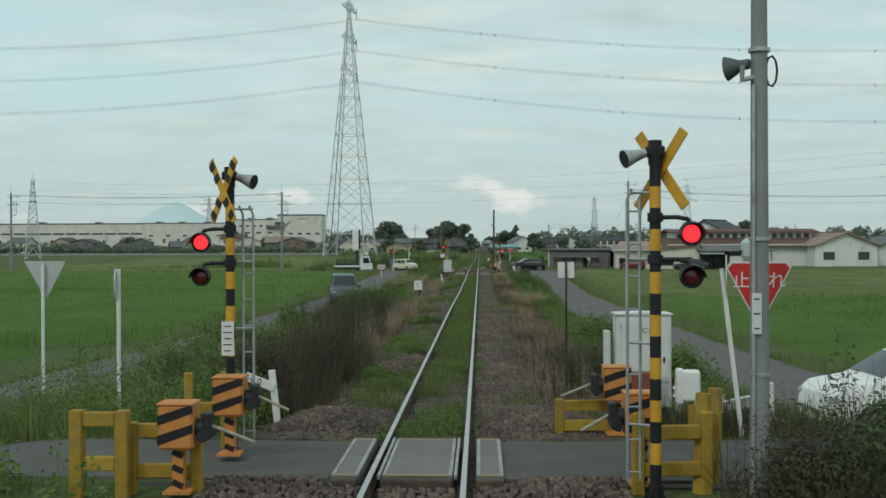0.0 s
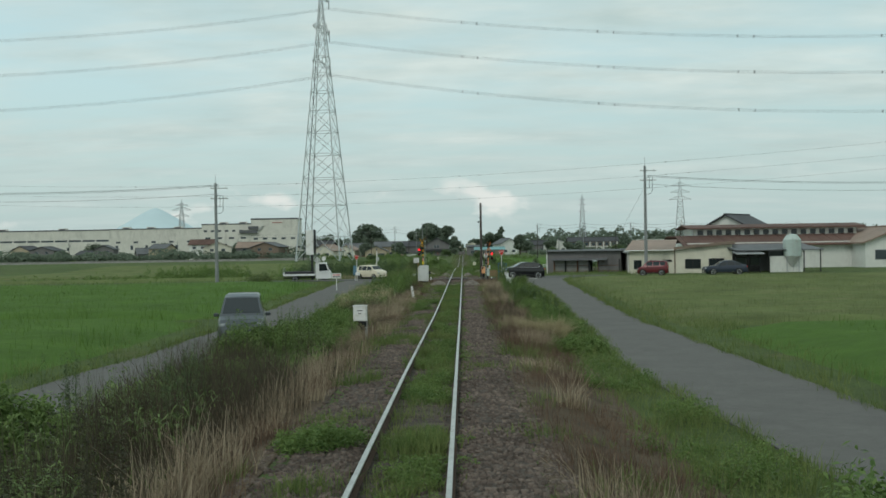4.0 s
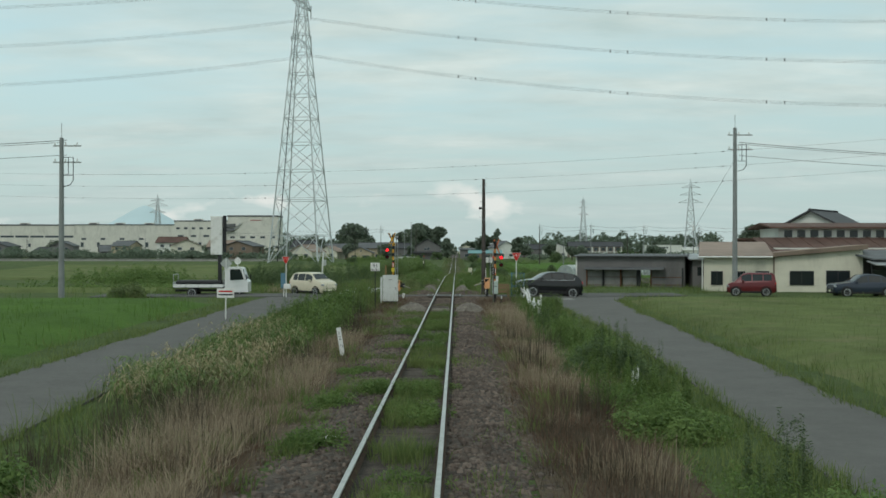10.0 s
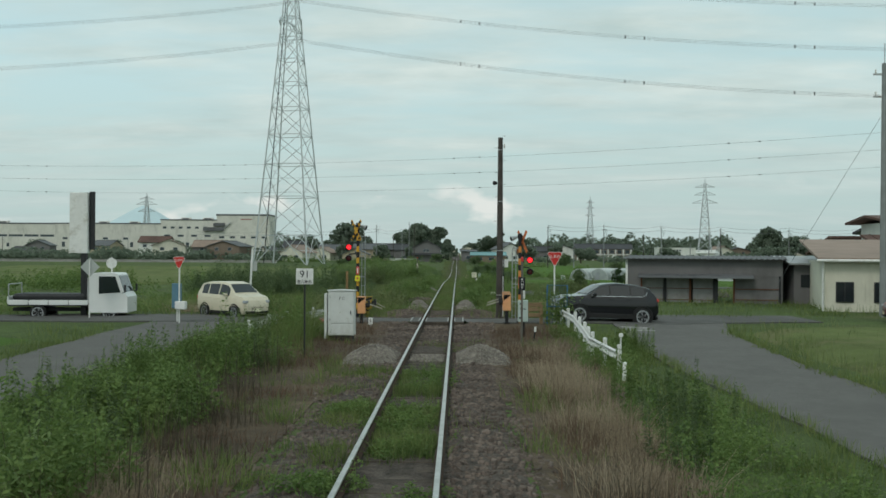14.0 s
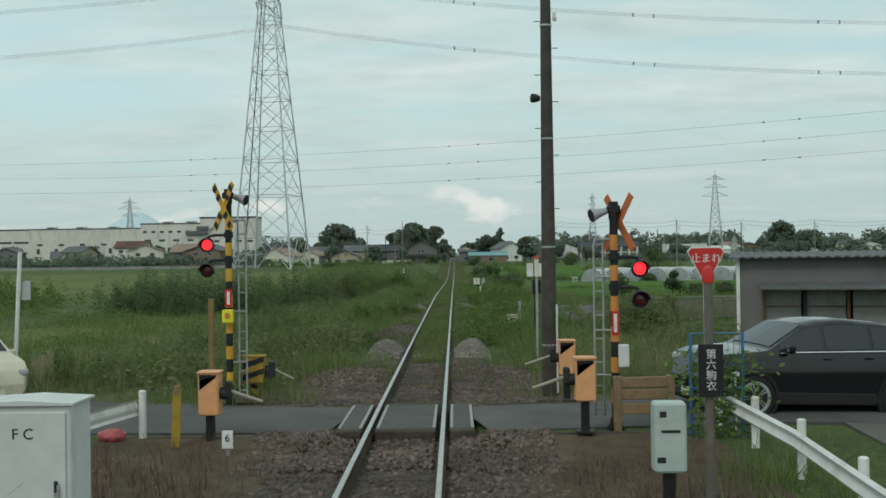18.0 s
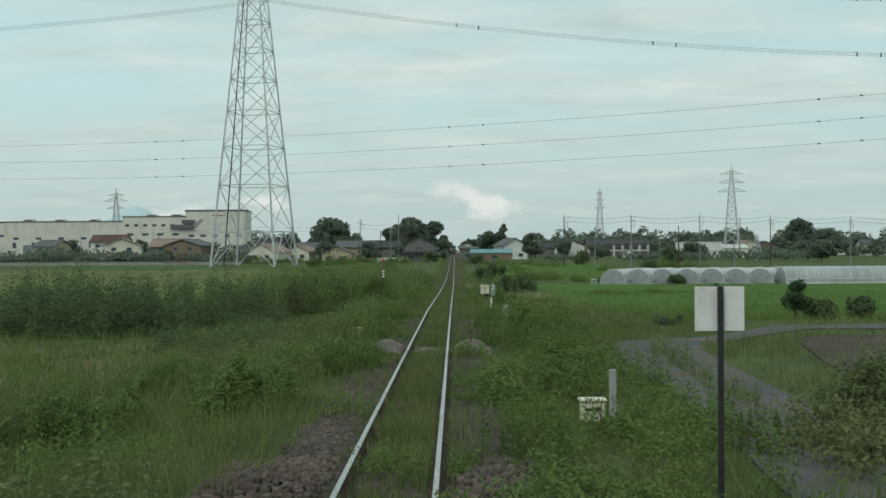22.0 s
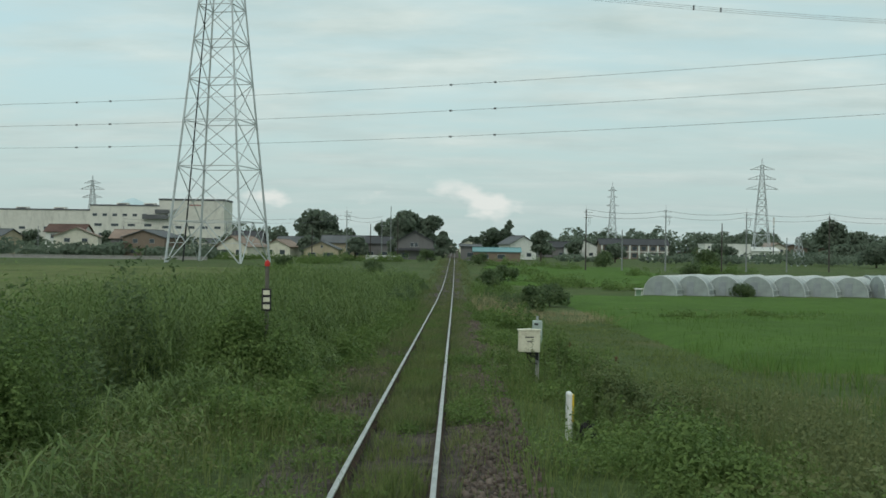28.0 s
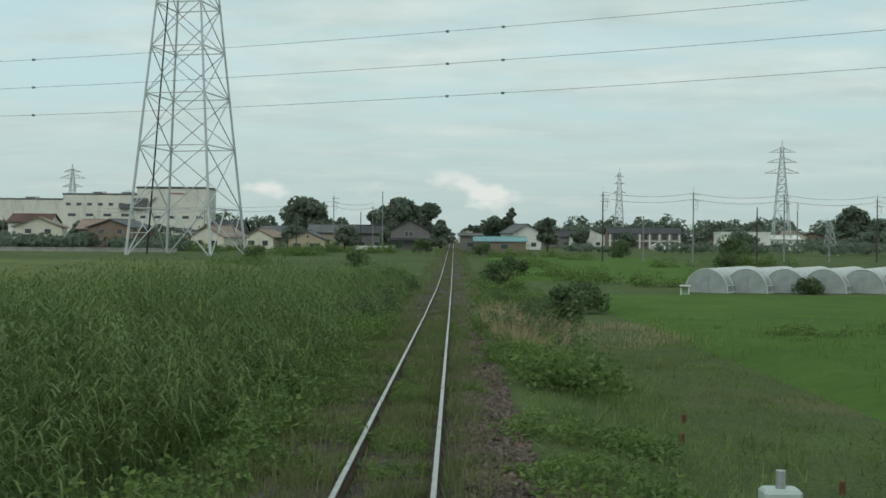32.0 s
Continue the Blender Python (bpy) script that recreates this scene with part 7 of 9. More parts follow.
# distance haze is put into these leaf colours: paler and greyer than near foliage
HAZED_LEAF = leaf_mat("hazed_tree_leaves", (0.13, 0.168, 0.122), (0.18, 0.222, 0.16), amt=.5)
TREES = [(-27, 462, 6, 4, 1100, "garden tree between the houses"), (-40, 462, 6, 4.5, 1200, "garden tree beside the beige house"), (-2.5, 462, 7, 3.6, 1000, "garden tree beside the grey house"), (-16, 462, 5.5, 3.4, 800, "clipped garden tree by the houses"), (46, 470, 5, 4, 900, "dark bushy tree at the field edge"), (84, 500, 5.5, 6, 1300, "bushy tree before the workshop"), (128, 520, 6, 7, 1400, "bushy tree before the houses"), (60, 560, 6, 5, 900, "garden tree beside the apartments"), (150, 560, 6.5, 6, 1000, "garden tree before the houses"), (175, 570, 7, 7, 1000, "garden tree before the houses"), (205, 590, 8, 8, 1100, "garden tree before the houses"), (235, 590, 8, 8, 1000, "garden tree before the houses"),
         (-43, 500, 16.0, 8.2, 4200, "broad dark green tree towering over the houses"), (-38.5, 502, 11.5, 5.5, 2400, "dark green tree behind the houses"), (-48, 512, 11, 5, 1800, "dark green tree behind the houses"),
         (-15.5, 500, 15.4, 9, 5600, "tall dense grove tree behind the grey house"), (-9.3, 508, 15, 7.6, 5200, "tall dense grove tree behind the grey house"), (-21, 512, 12.5, 6.5, 3200, "dense grove tree behind the houses"), (-3.6, 530, 9.5, 4, 1600, "rounded tree beside the track"),
         (-58, 520, 10, 3.5, 900, "slim dark conifer-like tree"), (15, 548, 11.5, 6.5, 2400, "grey-green tree beside the track"), (19.5, 552, 15.5, 3, 900, "thin tall tree with an open crown"), (25, 470, 9.5, 3.4, 1300, "dark rounded garden tree"), (8, 560, 8, 5, 1000, "low tree beside the track"),
         (152, 600, 17, 10, 4200, "large rounded tree over the houses"), (178, 640, 13, 11, 2400, "rounded tree behind the houses"), (118, 590, 8, 5, 900, "bushy tree beside the workshop"), (104, 430, 5.5, 5, 1100, "dark bushy tree at the field edge"),
         (-70, 500, 7, 5, 900, "dark tree near the tower"), (-90, 520, 7.5, 5, 900, "dark tree among the houses"), (-104, 515, 8, 6, 1000, "dark tree among the houses"), (-150, 545, 8, 6, 1000, "dark tree among the houses"), (-185, 550, 8.5, 7, 1000, "dark tree among the houses"), (-118, 530, 8, 5, 900, "dark tree among the houses"), (-215, 560, 9, 7, 1000, "dark tree among the houses"),
         (48, 590, 8, 5, 900, "garden tree beside the apartments"), (33, 560, 7, 5, 900, "garden tree by the lane"), (-260, 560, 9, 8, 900, "dark tree among the houses"), (85, 590, 6, 4, 700, "garden tree beside the apartments")]
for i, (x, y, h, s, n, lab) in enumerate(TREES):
    tree((x, y, -1.1), h, s, lab, n=n, seed=i + 3, leaf=.55 + s * .03, mate=HAZED_LEAF, lobes=10 + int(s), trunk=.2 + h * .012)
FW = []
for x0, x1, y0, y1, h0, h1, n in ((36, 330, 640, 660, 9.5, 12.5, 16000), (36, 330, 690, 760, 12, 16, 12000), (-120, -30, 610, 660, 9, 14, 5200), (-420, -120, 620, 660, 5, 9, 5200), (-30, 40, 650, 700, 6, 9, 2600), (-900, -400, 760, 900, 8, 13, 4000), (330, 900, 760, 900, 9, 14, 5000), (120, 330, 560, 600, 2, 5, 3000), (-330, -62, 498, 514, 2, 4.6, 6000), (-250, -44, 412, 422, 2.2, 4.4, 9000), (-240, -50, 436, 448, 3, 5.5, 6000), (24, 330, 440, 470, 1.2, 3.2, 7000), (30, 200, 612, 640, 7, 10, 5000)):
    r = np.random.default_rng(int(abs(x0) + y0))
    k = max(4, int((x1 - x0) / 6.5))
    cx, cy = r.uniform(x0, x1, k), r.uniform(y0, y1, k)
    hh, rr2 = r.uniform(h0, h1, k), r.uniform(3.5, 7.5, k)
    i = r.integers(0, k, n)
    d = r.normal(0, 1, (n, 3))
    d /= np.linalg.norm(d, axis=1)[:, None]
    q = r.uniform(.75, 1, n)[:, None]
    P = np.column_stack([cx[i], cy[i], hh[i] * .52 - 1]) + d * q * np.column_stack([rr2[i], rr2[i], hh[i] * .5])
    on = P[:, 2] > -1
    FW.append(leaves(P[on], .95 if y0 > 520 else .6, d[on], .6))
stuff("far_woods", FW, HAZED_LEAF, "uneven dark green belt of distant woods, paled with haze colour", "woods")

for k, (x, y, h, ar) in enumerate([(25.5, 370, 11.2, True), (41, 372, 11.5, True), (57.5, 376, 11.3, True), (75, 380, 11, True), (96, 386, 11, True), (33, 374, 7.5, False), (52, 373, 9, False), (66, 378, 6.5, False), (-15, 426, 13.6, False), (-13.4, 428, 12, False), (-17.6, 432, 10.5, True), (-25.5, 424, 12.4, True), (-21, 440, 9.5, False), (18, 560, 9, False), (24, 470, 9, False), (-36, 440, 8, False), (-62, 470, 10, True), (-64.5, 470, 10, True), (-100, 490, 9, True), (-130, 500, 9, False), (120, 395, 11, True), (-180, 500, 9, True)]):
    utility_pole((x, y, -1.4), h, "thin utility pole at the village edge", .15, POLEC if k % 3 else DPOLE, arms=ar, group="far utility poles")
for a, b in (((25.5, 370), (41, 372)), ((41, 372), (57.5, 376)), ((57.5, 376), (75, 380)), ((75, 380), (96, 386)), ((96, 386), (120, 395)), ((-25.5, 424), (-17.6, 432)), ((-62, 470), (-25.5, 424)), ((-100, 490), (-62, 470))):
    for o in (0, 1.0):
        wire_span("service_cable", (a[0], a[1], 9.9 - o), (b[0], b[1], 9.9 - o), .7, .03, "dark service cable between far poles", "service cables")
mast = thing("radio_mast", (101, 505, -1.2), "thin grey radio mast with small aerials", "mast")
part("shaft", M().cyl((0, 0, 0), (0, 0, 13), .22, .14, 8), POLEC, mast)
part("aerials", M().cyl((0, 0, 12), (0, 0, 14.5), .3, n=8).box(0, 0, 11, .9, .9, .15), WHITEP, mast)
lattice_tower("lattice_mast", (92, 452, -1.6), 2.8, .9, 8.5, 20, [0, .2, .4, .6, .8, .93], [], "short rusty lattice mast in the fields", .09, .09)

FILM = mat("greenhouse_film", (0.33, 0.37, 0.36), .35, 0, .18, 1.0, spec=.5, dirt=(.24, .29, .26))
HOOP = mat("greenhouse_hoop", (.62, .65, .64), .45, .2, .08, 3)


def greenhouse(x, y, rz, hw, h, length):
    g = thing("greenhouse", (x, y, land(x, y)), "arched plastic-film greenhouse tunnel", "greenhouse", "greenhouse tunnels", rz=rz)
    arc = lambda r, v: [(r * hw * math.cos(math.pi * i / 16), v, r * h * max(0, math.sin(math.pi * i / 16)) ** .9) for i in range(17)]
    part("film", M().prism(arc(1, 0), (0, length, 0)), FILM, g)
    for k in range(int(length / 1.8) + 1):
        part("hoop", M().tube(arc(1.01, -.03 + k * 1.8), .04, 6), HOOP, g)
    d = part("door", M().box(-.2, -.06, .85, .9, .06, 1.7, bev=.02), mat("greenhouse_door", (.3, .33, .34), .5), g)
    for s in (-1, 1):
        part("base_rail", M().box(s * hw, length / 2, .1, .08, length, .2), HOOP, g)
        part("vent_roll", M().cyl((s * hw * .985, .2, .75), (s * hw * .985, length - .2, .75), .05, n=8), HOOP, g)


for k in range(7):
    greenhouse(25.9 + 4.0 * k, 298 + .35 * k, -32, 2.15, 2.4, 15)
greenhouse(53.0, 299.5, -84, 2.2, 2.6, 44)
greenhouse(54.0, 305.5, -84, 2.2, 2.6, 44)

tr = tree((14.9, 171.9, land(14.9, 171.9)), 1.9, .95, "clipped cloud-pruned garden pine", n=900, trunk=.07, lobes=6, leaf=.09, seed=41, name="garden_pine", group="shrubs")
for i, (x, y, h, s, n) in enumerate([(11.5, 171, 1.7, 1.0, 800), (17.5, 176, 1.0, 1.1, 700), (19.5, 177, 1.2, 1.2, 800), (21.5, 177, 1.1, 1.2, 700), (6.8, 250, 2.2, 1.8, 1700), (9.2, 262, 2.2, 2.0, 1600), (-4.6, 268, 2.2, 1.6, 1500), (-6.5, 276, 2.0, 2.0, 1400), (36, 298, 1.7, 2.0, 1200), (41, 350, 3.2, 2.6, 1200), (33, 400, 4, 4, 1200), (-12, 330, 2.5, 2.4, 1200), (-28, 345, 2.4, 2.8, 1200), (58, 410, 4.5, 5, 1400), (5, 300, 2.5, 2.4, 1300), (8, 330, 3, 3, 1300), (-5.5, 400, 3, 3, 1200), (6, 410, 3, 3, 1200)]):
    tree((x, y, land(x, y) - .1), h, s, "dark green rounded bush beside the fields", n=int(n * 1.8), trunk=.05, lobes=12, leaf=.07 + s * .035, seed=60 + i, name="bush", group="bushes", mate=LEAF_BUSH)


# ---- plants beside and between the rails ----
def rail_zs(y):
    return np.interp(y, [a for a, _ in RAIL_Z], [b for _, b in RAIL_Z])


BED_X = [-2.7, -2.15, -1.6, -1.0, -0.5, 0.5, 1.0, 1.6, 2.15, 2.7]
BED_H = [-.75, -.42, -.2, -.175, -.2, -.2, -.175, -.2, -.42, -.75]


def surface(xy):
    g = ground_z(xy)
    bed = rail_zs(xy[:, 1]) + np.interp(xy[:, 0], BED_X, BED_H, left=-9, right=-9)
    return np.maximum(g, bed)


def road_at(road, y):
    return np.interp(y, [p[1] for p in road], [p[0] for p in road]), np.interp(y, [p[1] for p in road], [p[2] for p in road])


def patches(xy, scale, seed):
    return np.array([noise.noise((x * scale, y * scale, seed)) for x, y in xy])


def scatter(n, x0, x1, y0, y1, seed, clump=.35, keep=-1.0, scale=.45, sx=1.0, full=False):
    """Points in a stretch of the plan, gathered in clumps, off the roads, rails and crossings."""
    r = np.random.default_rng(seed)
    k = max(1, int(n / 14))
    c = np.column_stack([r.uniform(x0, x1, k), r.uniform(y0, y1, k)])
    if keep > -1:
        c = c[patches(c, scale, seed * .37) > keep]
    if len(c) == 0:
        return c
    xy = np.repeat(c, int(math.ceil(n / len(c))), 0)[:n]
    off = r.normal(0, clump, xy.shape) * np.array([sx, 1.0])
    xy = xy + off
    x, y = xy[:, 0], xy[:, 1]
    ok = (x > min(x0, x1) - .4) & (x < max(x0, x1) + .4)
    for road in (ROAD_R, ROAD_L):
        cx, w = road_at(road, y)
        edge = .12 * np.sin(y * 1.7) + .1 * np.sin(y * .61 + 1)
        ok &= ~((np.abs(x - cx) < w / 2 + .06 + edge) & (y < 121.8))
    ok &= ~((y > -.15) & (y < 2.55)) & ~((y > 118.3) & (y < 121.5) & (np.abs(x) < 20))
    ok &= (np.abs(np.abs(x) - .567) > .085)
    for a, b in ((104.2, 107.6), (130.8, 135.0), (158.2, 160.8)):
        ok &= ~((np.abs(x) < 2.15) & (np.abs(x) > .6) & (y > a) & (y < b))
    cx = np.interp(y, [p[1] for p in FARM_TRACK], [p[0] for p in FARM_TRACK])
    ok &= ~((x - cx < 1.3) & (x - cx > -1.3 - .8 * (y > 150)) & (np.abs(x - cx) > .25) & (y > 145) & (y < 163.6)) & ~((y > 162.4) & (y < 166) & (x > 7.6) & (x < 24))
    return (xy[ok], np.arctan2(off[ok, 1], off[ok, 0])) if full else xy[ok]


def swell(xy, seed):
    """Taller and lower patches, so that the growth has an uneven outline."""
    return np.clip(.8 + .75 * patches(xy, .55, seed * .7) + .35 * patches(xy, 1.7, seed * .3), .3, 1.35)


def grass(n, x0, x1, y0, y1, seed, h, w=.016, lean=.35, clump=.3, keep=-1.0, segs=2, scale=.45, sx=1.0):
    xy, out = scatter(n, x0, x1, y0, y1, seed, clump * .75, keep, scale, sx, True)
    r = np.random.default_rng(seed + 1)
    hh = r.uniform(h[0], h[1], len(xy)) * r.uniform(.5, 1.0, len(xy)) * swell(xy, seed)
    return blades(len(xy), xy, hh, np.full(len(xy), w) * r.uniform(.6, 1.4, len(xy)), lean * 1.25, segs, surface(xy) - .02, out=out)


def weeds(plants, x0, x1, y0, y1, seed, h, per=26, size=.055, spread=.22, clump=.6, keep=-1.0, scale=.45, peak=.85):
    """Leafy plants: leaves set round upright stems, thinner towards the top."""
    xy = scatter(plants, x0, x1, y0, y1, seed, clump, keep, scale)
    if len(xy) == 0:
        return []
    r = np.random.default_rng(seed + 2)
    hh = r.uniform(h[0], h[1], len(xy)) * swell(xy, seed)
    z = surface(xy)
    st = blades(len(xy), xy, hh, np.full(len(xy), .014), .1, 2, z - .02)
    i = np.repeat(np.arange(len(xy)), per)
    u = r.uniform(.08, 1.0, len(i)) ** peak
    rad = spread * (1.15 - .75 * u) * np.sqrt(r.uniform(0, 1, len(i)))
    a = r.uniform(0, 6.283, len(i))
    c = np.column_stack([xy[i, 0] + np.cos(a) * rad, xy[i, 1] + np.sin(a) * rad, z[i] + hh[i] * u])
    return [st, leaves(c, size * (1.15 - .5 * u))]


def reeds(stems, x0, x1, y0, y1, seed, h, per=7, top=None, leaf=1.0):
    """Reed stems with long leaves arching out at every height, taller in patches."""
    xy = scatter(stems, x0, x1, y0, y1, seed, .5, -.5)
    r = np.random.default_rng(seed + 5)
    z = surface(xy)
    t = np.clip(.5 + .9 * patches(xy, .3, seed * 1.3), 0, 1)
    hh = (h[0] + (h[1] - h[0]) * t) * r.uniform(.7, 1.05, len(xy))
    if top is not None:
        want = top - .55 + .9 * t - np.clip(xy[:, 0] + 4.6, 0, 9) * .75
        hh = np.clip(want - z, .5, 3.7) * r.uniform(.8, 1.03, len(xy))
    st = blades(len(xy), xy, hh, np.full(len(xy), .02), .18, 2, z - .02)
    i = np.repeat(np.arange(len(xy)), per)
    n = len(i)
    u = r.uniform(.15 if top is None else .4, 1.0, n)
    a = r.uniform(0, 6.283, n)
    ln = r.uniform(.45, 1.0, n) * (1.1 - .3 * u) * leaf
    rise, w = r.uniform(.25, .75, n), r.uniform(.016, .034, n)
    d = np.column_stack([np.cos(a), np.sin(a)])
    side = np.column_stack([-d[:, 1], d[:, 0], np.zeros(n)])
    rows = []
    for k in range(4):
        q = k / 3
        c = np.column_stack([xy[i] + d * (ln * q * .75)[:, None], z[i] + hh[i] * u + ln * (rise * q * 1.3 - q * q * .95)])
        o = side * (w * (1, 1.1, .75, .12)[k] / 2)[:, None]
        rows += [c - o, c + o]
    V = np.stack(rows, 1).reshape(-1, 3)
    f = np.array([[2 * k, 2 * k + 1, 2 * k + 3, 2 * k + 2] for k in range(3)])[None]
    return [st, (V, ((np.arange(n) * 8)[:, None, None] + f).reshape(-1, 4))]


def mounds(n, x0, x1, y0, y1, seed, h, rad, leaf=.06, keep=-1.0, top=None, cover=1.3, limit=1500):
    """Rounded leafy clumps: leaves facing outwards over a lumpy dome, down to the ground."""
    c = scatter(n, x0, x1, y0, y1, seed, .5, keep)
    if len(c) == 0:
        return []
    r = np.random.default_rng(seed + 9)
    z = surface(c)
    hh = r.uniform(h[0], h[1], len(c)) * (.75 + .35 * swell(c, seed))
    if top is not None:
        hh = np.clip(rail_zs(c[:, 1]) + top * r.uniform(.6, 1.1, len(c)) - z, h[0], h[1])
    rr = r.uniform(rad[0], rad[1], len(c))
    P, D = [], []
    for (x, y), zz, a, b in zip(c, z, hh, rr):
        k = int(min(limit, cover * 5.5 * b * a / (leaf * leaf)))
        d = r.normal(0, 1, (k, 3))
        d[:, 2] = np.abs(d[:, 2]) * 1.1 - .12
        d /= np.linalg.norm(d, axis=1)[:, None]
        ph = r.uniform(0, 6.28, 3)
        lump = 1 + .17 * np.sin(4 * d[:, 0] + ph[0]) + .15 * np.sin(5 * d[:, 1] + ph[1]) + .12 * np.sin(7 * d[:, 2] + ph[2])
        q = d * (lump * r.uniform(.72, 1.08, k))[:, None] * np.array([b, b, a])
        P.append(q + np.array([x, y, zz + .02]))
        D.append(d)
    P, D = np.concatenate(P), np.concatenate(D)
    gz = surface(P[:, :2])
    ok = (P[:, 2] > gz) & (np.abs(np.abs(P[:, 0]) - .567) > .16)
    for road in (ROAD_R, ROAD_L):
        cx, w = road_at(road, P[:, 1])
        ok &= ~((np.abs(P[:, 0] - cx) < w / 2 - .1) & (P[:, 1] < 121.8))
    return [leaves(P[ok], leaf, D[ok], .42)]


def spires(n, x0, x1, y0, y1, seed, h, keep=-1.0, per=90):
    """Tall feathery weeds: narrow leaves crowded up a straight stem."""
    c = scatter(n, x0, x1, y0, y1, seed, .35, keep)
    if len(c) == 0:
        return []
    r = np.random.default_rng(seed + 4)
    z, hh = surface(c), r.uniform(h[0], h[1], len(c))
    tilt = r.normal(0, .05, (len(c), 2))
    st = blades(len(c), c, hh, np.full(len(c), .016), .04, 2, z - .02)
    i = np.repeat(np.arange(len(c)), per)
    m = len(i)
    u = r.uniform(.12, 1, m)
    a = r.uniform(0, 6.283, m)
    ln = r.uniform(.06, .13, m) * (1.25 - .75 * u)
    o = np.column_stack([c[i] + tilt[i] * (u * hh[i])[:, None], z[i] + hh[i] * u])
    d = np.column_stack([np.cos(a), np.sin(a), r.uniform(.1, .9, m)])
    d /= np.linalg.norm(d, axis=1)[:, None]
    w = np.column_stack([-np.sin(a), np.cos(a), np.zeros(m)]) * .011
    mid = o + d * (ln * .5)[:, None]
    V = np.stack([o, mid - w, o + d * ln[:, None] - np.array([0, 0, .02]), mid + w], 1).reshape(-1, 3)
    return [st, (V, (np.arange(m) * 4)[:, None] + np.arange(4)[None])]


def edge_grass(n, road, y0, y1, seed, h=(.07, .3), w=.02):
    """Blades that creep over both edges of a lane."""
    r = np.random.default_rng(seed)
    y = r.uniform(y0, y1, n)
    cx, wd = road_at(road, y)
    side = np.where(r.uniform(0, 1, n) < .5, -1, 1)
    wob = .16 * np.sin(y * 1.3 + side) + .12 * np.sin(y * 3.7) + .1 * np.sin(y * .47)
    xy = np.column_stack([cx + side * (wd / 2 + .05 - np.abs(r.normal(0, .16, n)) + .1 + wob * .6), y])
    return blades(n, xy, r.uniform(h[0], h[1], n), np.full(n, w), .5, 1, surface(xy) - .01)


# between the rails and on the shoulders
stuff("track_grass", [
    grass(15000, -.5, .5, 2.6, 60, 11, (.14, .42), keep=.02, clump=.16, scale=.8),
    grass(12000, -.5, .5, 60, 103, 12, (.12, .38), keep=.02, clump=.16, scale=.8),
    grass(22000, -.5, .5, 131, 200, 13, (.14, .42), keep=-.3),
    grass(9000, -1.9, -.7, 3, 60, 15, (.1, .36), keep=.12, clump=.2, scale=.6),
    grass(9000, -1.9, -.7, 60, 103, 16, (.1, .34), keep=.12, clump=.2, scale=.6),
    grass(2500, .75, 1.8, 3, 112, 17, (.08, .25), keep=.22),
], LEAF_GRASS, "green grass growing between and beside the rails", "grass")
stuff("track_grass", [
    grass(17000, -.5, .5, 133, 250, 21, (.16, .42), keep=-.1, clump=.2, scale=.7),
    grass(15000, -.5, .5, 184, 240, 14, (.1, .3), .026, keep=-.3, clump=.2),
    grass(16000, -2.5, -.7, 182, 240, 18, (.12, .4), .026, keep=-.35),
    grass(6000, .7, 1.2, 182, 240, 19, (.1, .3), .024, keep=-.3),
    grass(4000, -.5, .5, 250, 440, 26, (.2, .45), .04, keep=-.3, segs=1),
    grass(5000, -3, -.8, 240, 440, 27, (.25, .6), .05, keep=-.4, segs=1),
    grass(5000, .8, 3, 240, 440, 28, (.25, .6), .05, keep=-.4, segs=1),
    grass(14000, -2.2, -.7, 126, 250, 22, (.16, .45), keep=-.2),
    grass(9000, .7, 1.25, 126, 250, 23, (.14, .4), keep=-.3),
    grass(5000, -.5, .5, 2.6, 112, 24, (.1, .3), keep=.1),
    grass(3000, -.5, .5, 121.5, 131, 25, (.08, .22), keep=.1),
], LEAF_OLIVE, "olive grass and seed heads along the track", "grass")
stuff("track_weeds", weeds(2600, -.46, .46, 3, 104, 31, (.12, .3), 30, .03, .13, .22, -.12, .8) + weeds(1100, -1.8, -.75, 3, 104, 32, (.14, .36), 34, .034, .17, .25, .08, .6) + weeds(900, -.46, .46, 184, 235, 36, (.1, .26), 24, .03, .13, .22, -.1, .8) + weeds(800, -2.3, -.75, 182, 235, 37, (.14, .4), 34, .04, .18, .3, -.1) + weeds(400, .75, 1.3, 182, 235, 38, (.12, .3), 30, .035, .15, .25, -.1)
      + weeds(500, -2.3, -.8, 124, 200, 33, (.2, .5), 22, .045, .2, .5, -.1) + weeds(500, .8, 1.3, 130, 200, 34, (.2, .45), 20, .045, .18, .4, 0) + weeds(300, -.5, .5, 134, 200, 35, (.15, .35), 14, .035, .15, .4, .1), LEAF_WEED, "small leafy weeds in the ballast", "weeds")

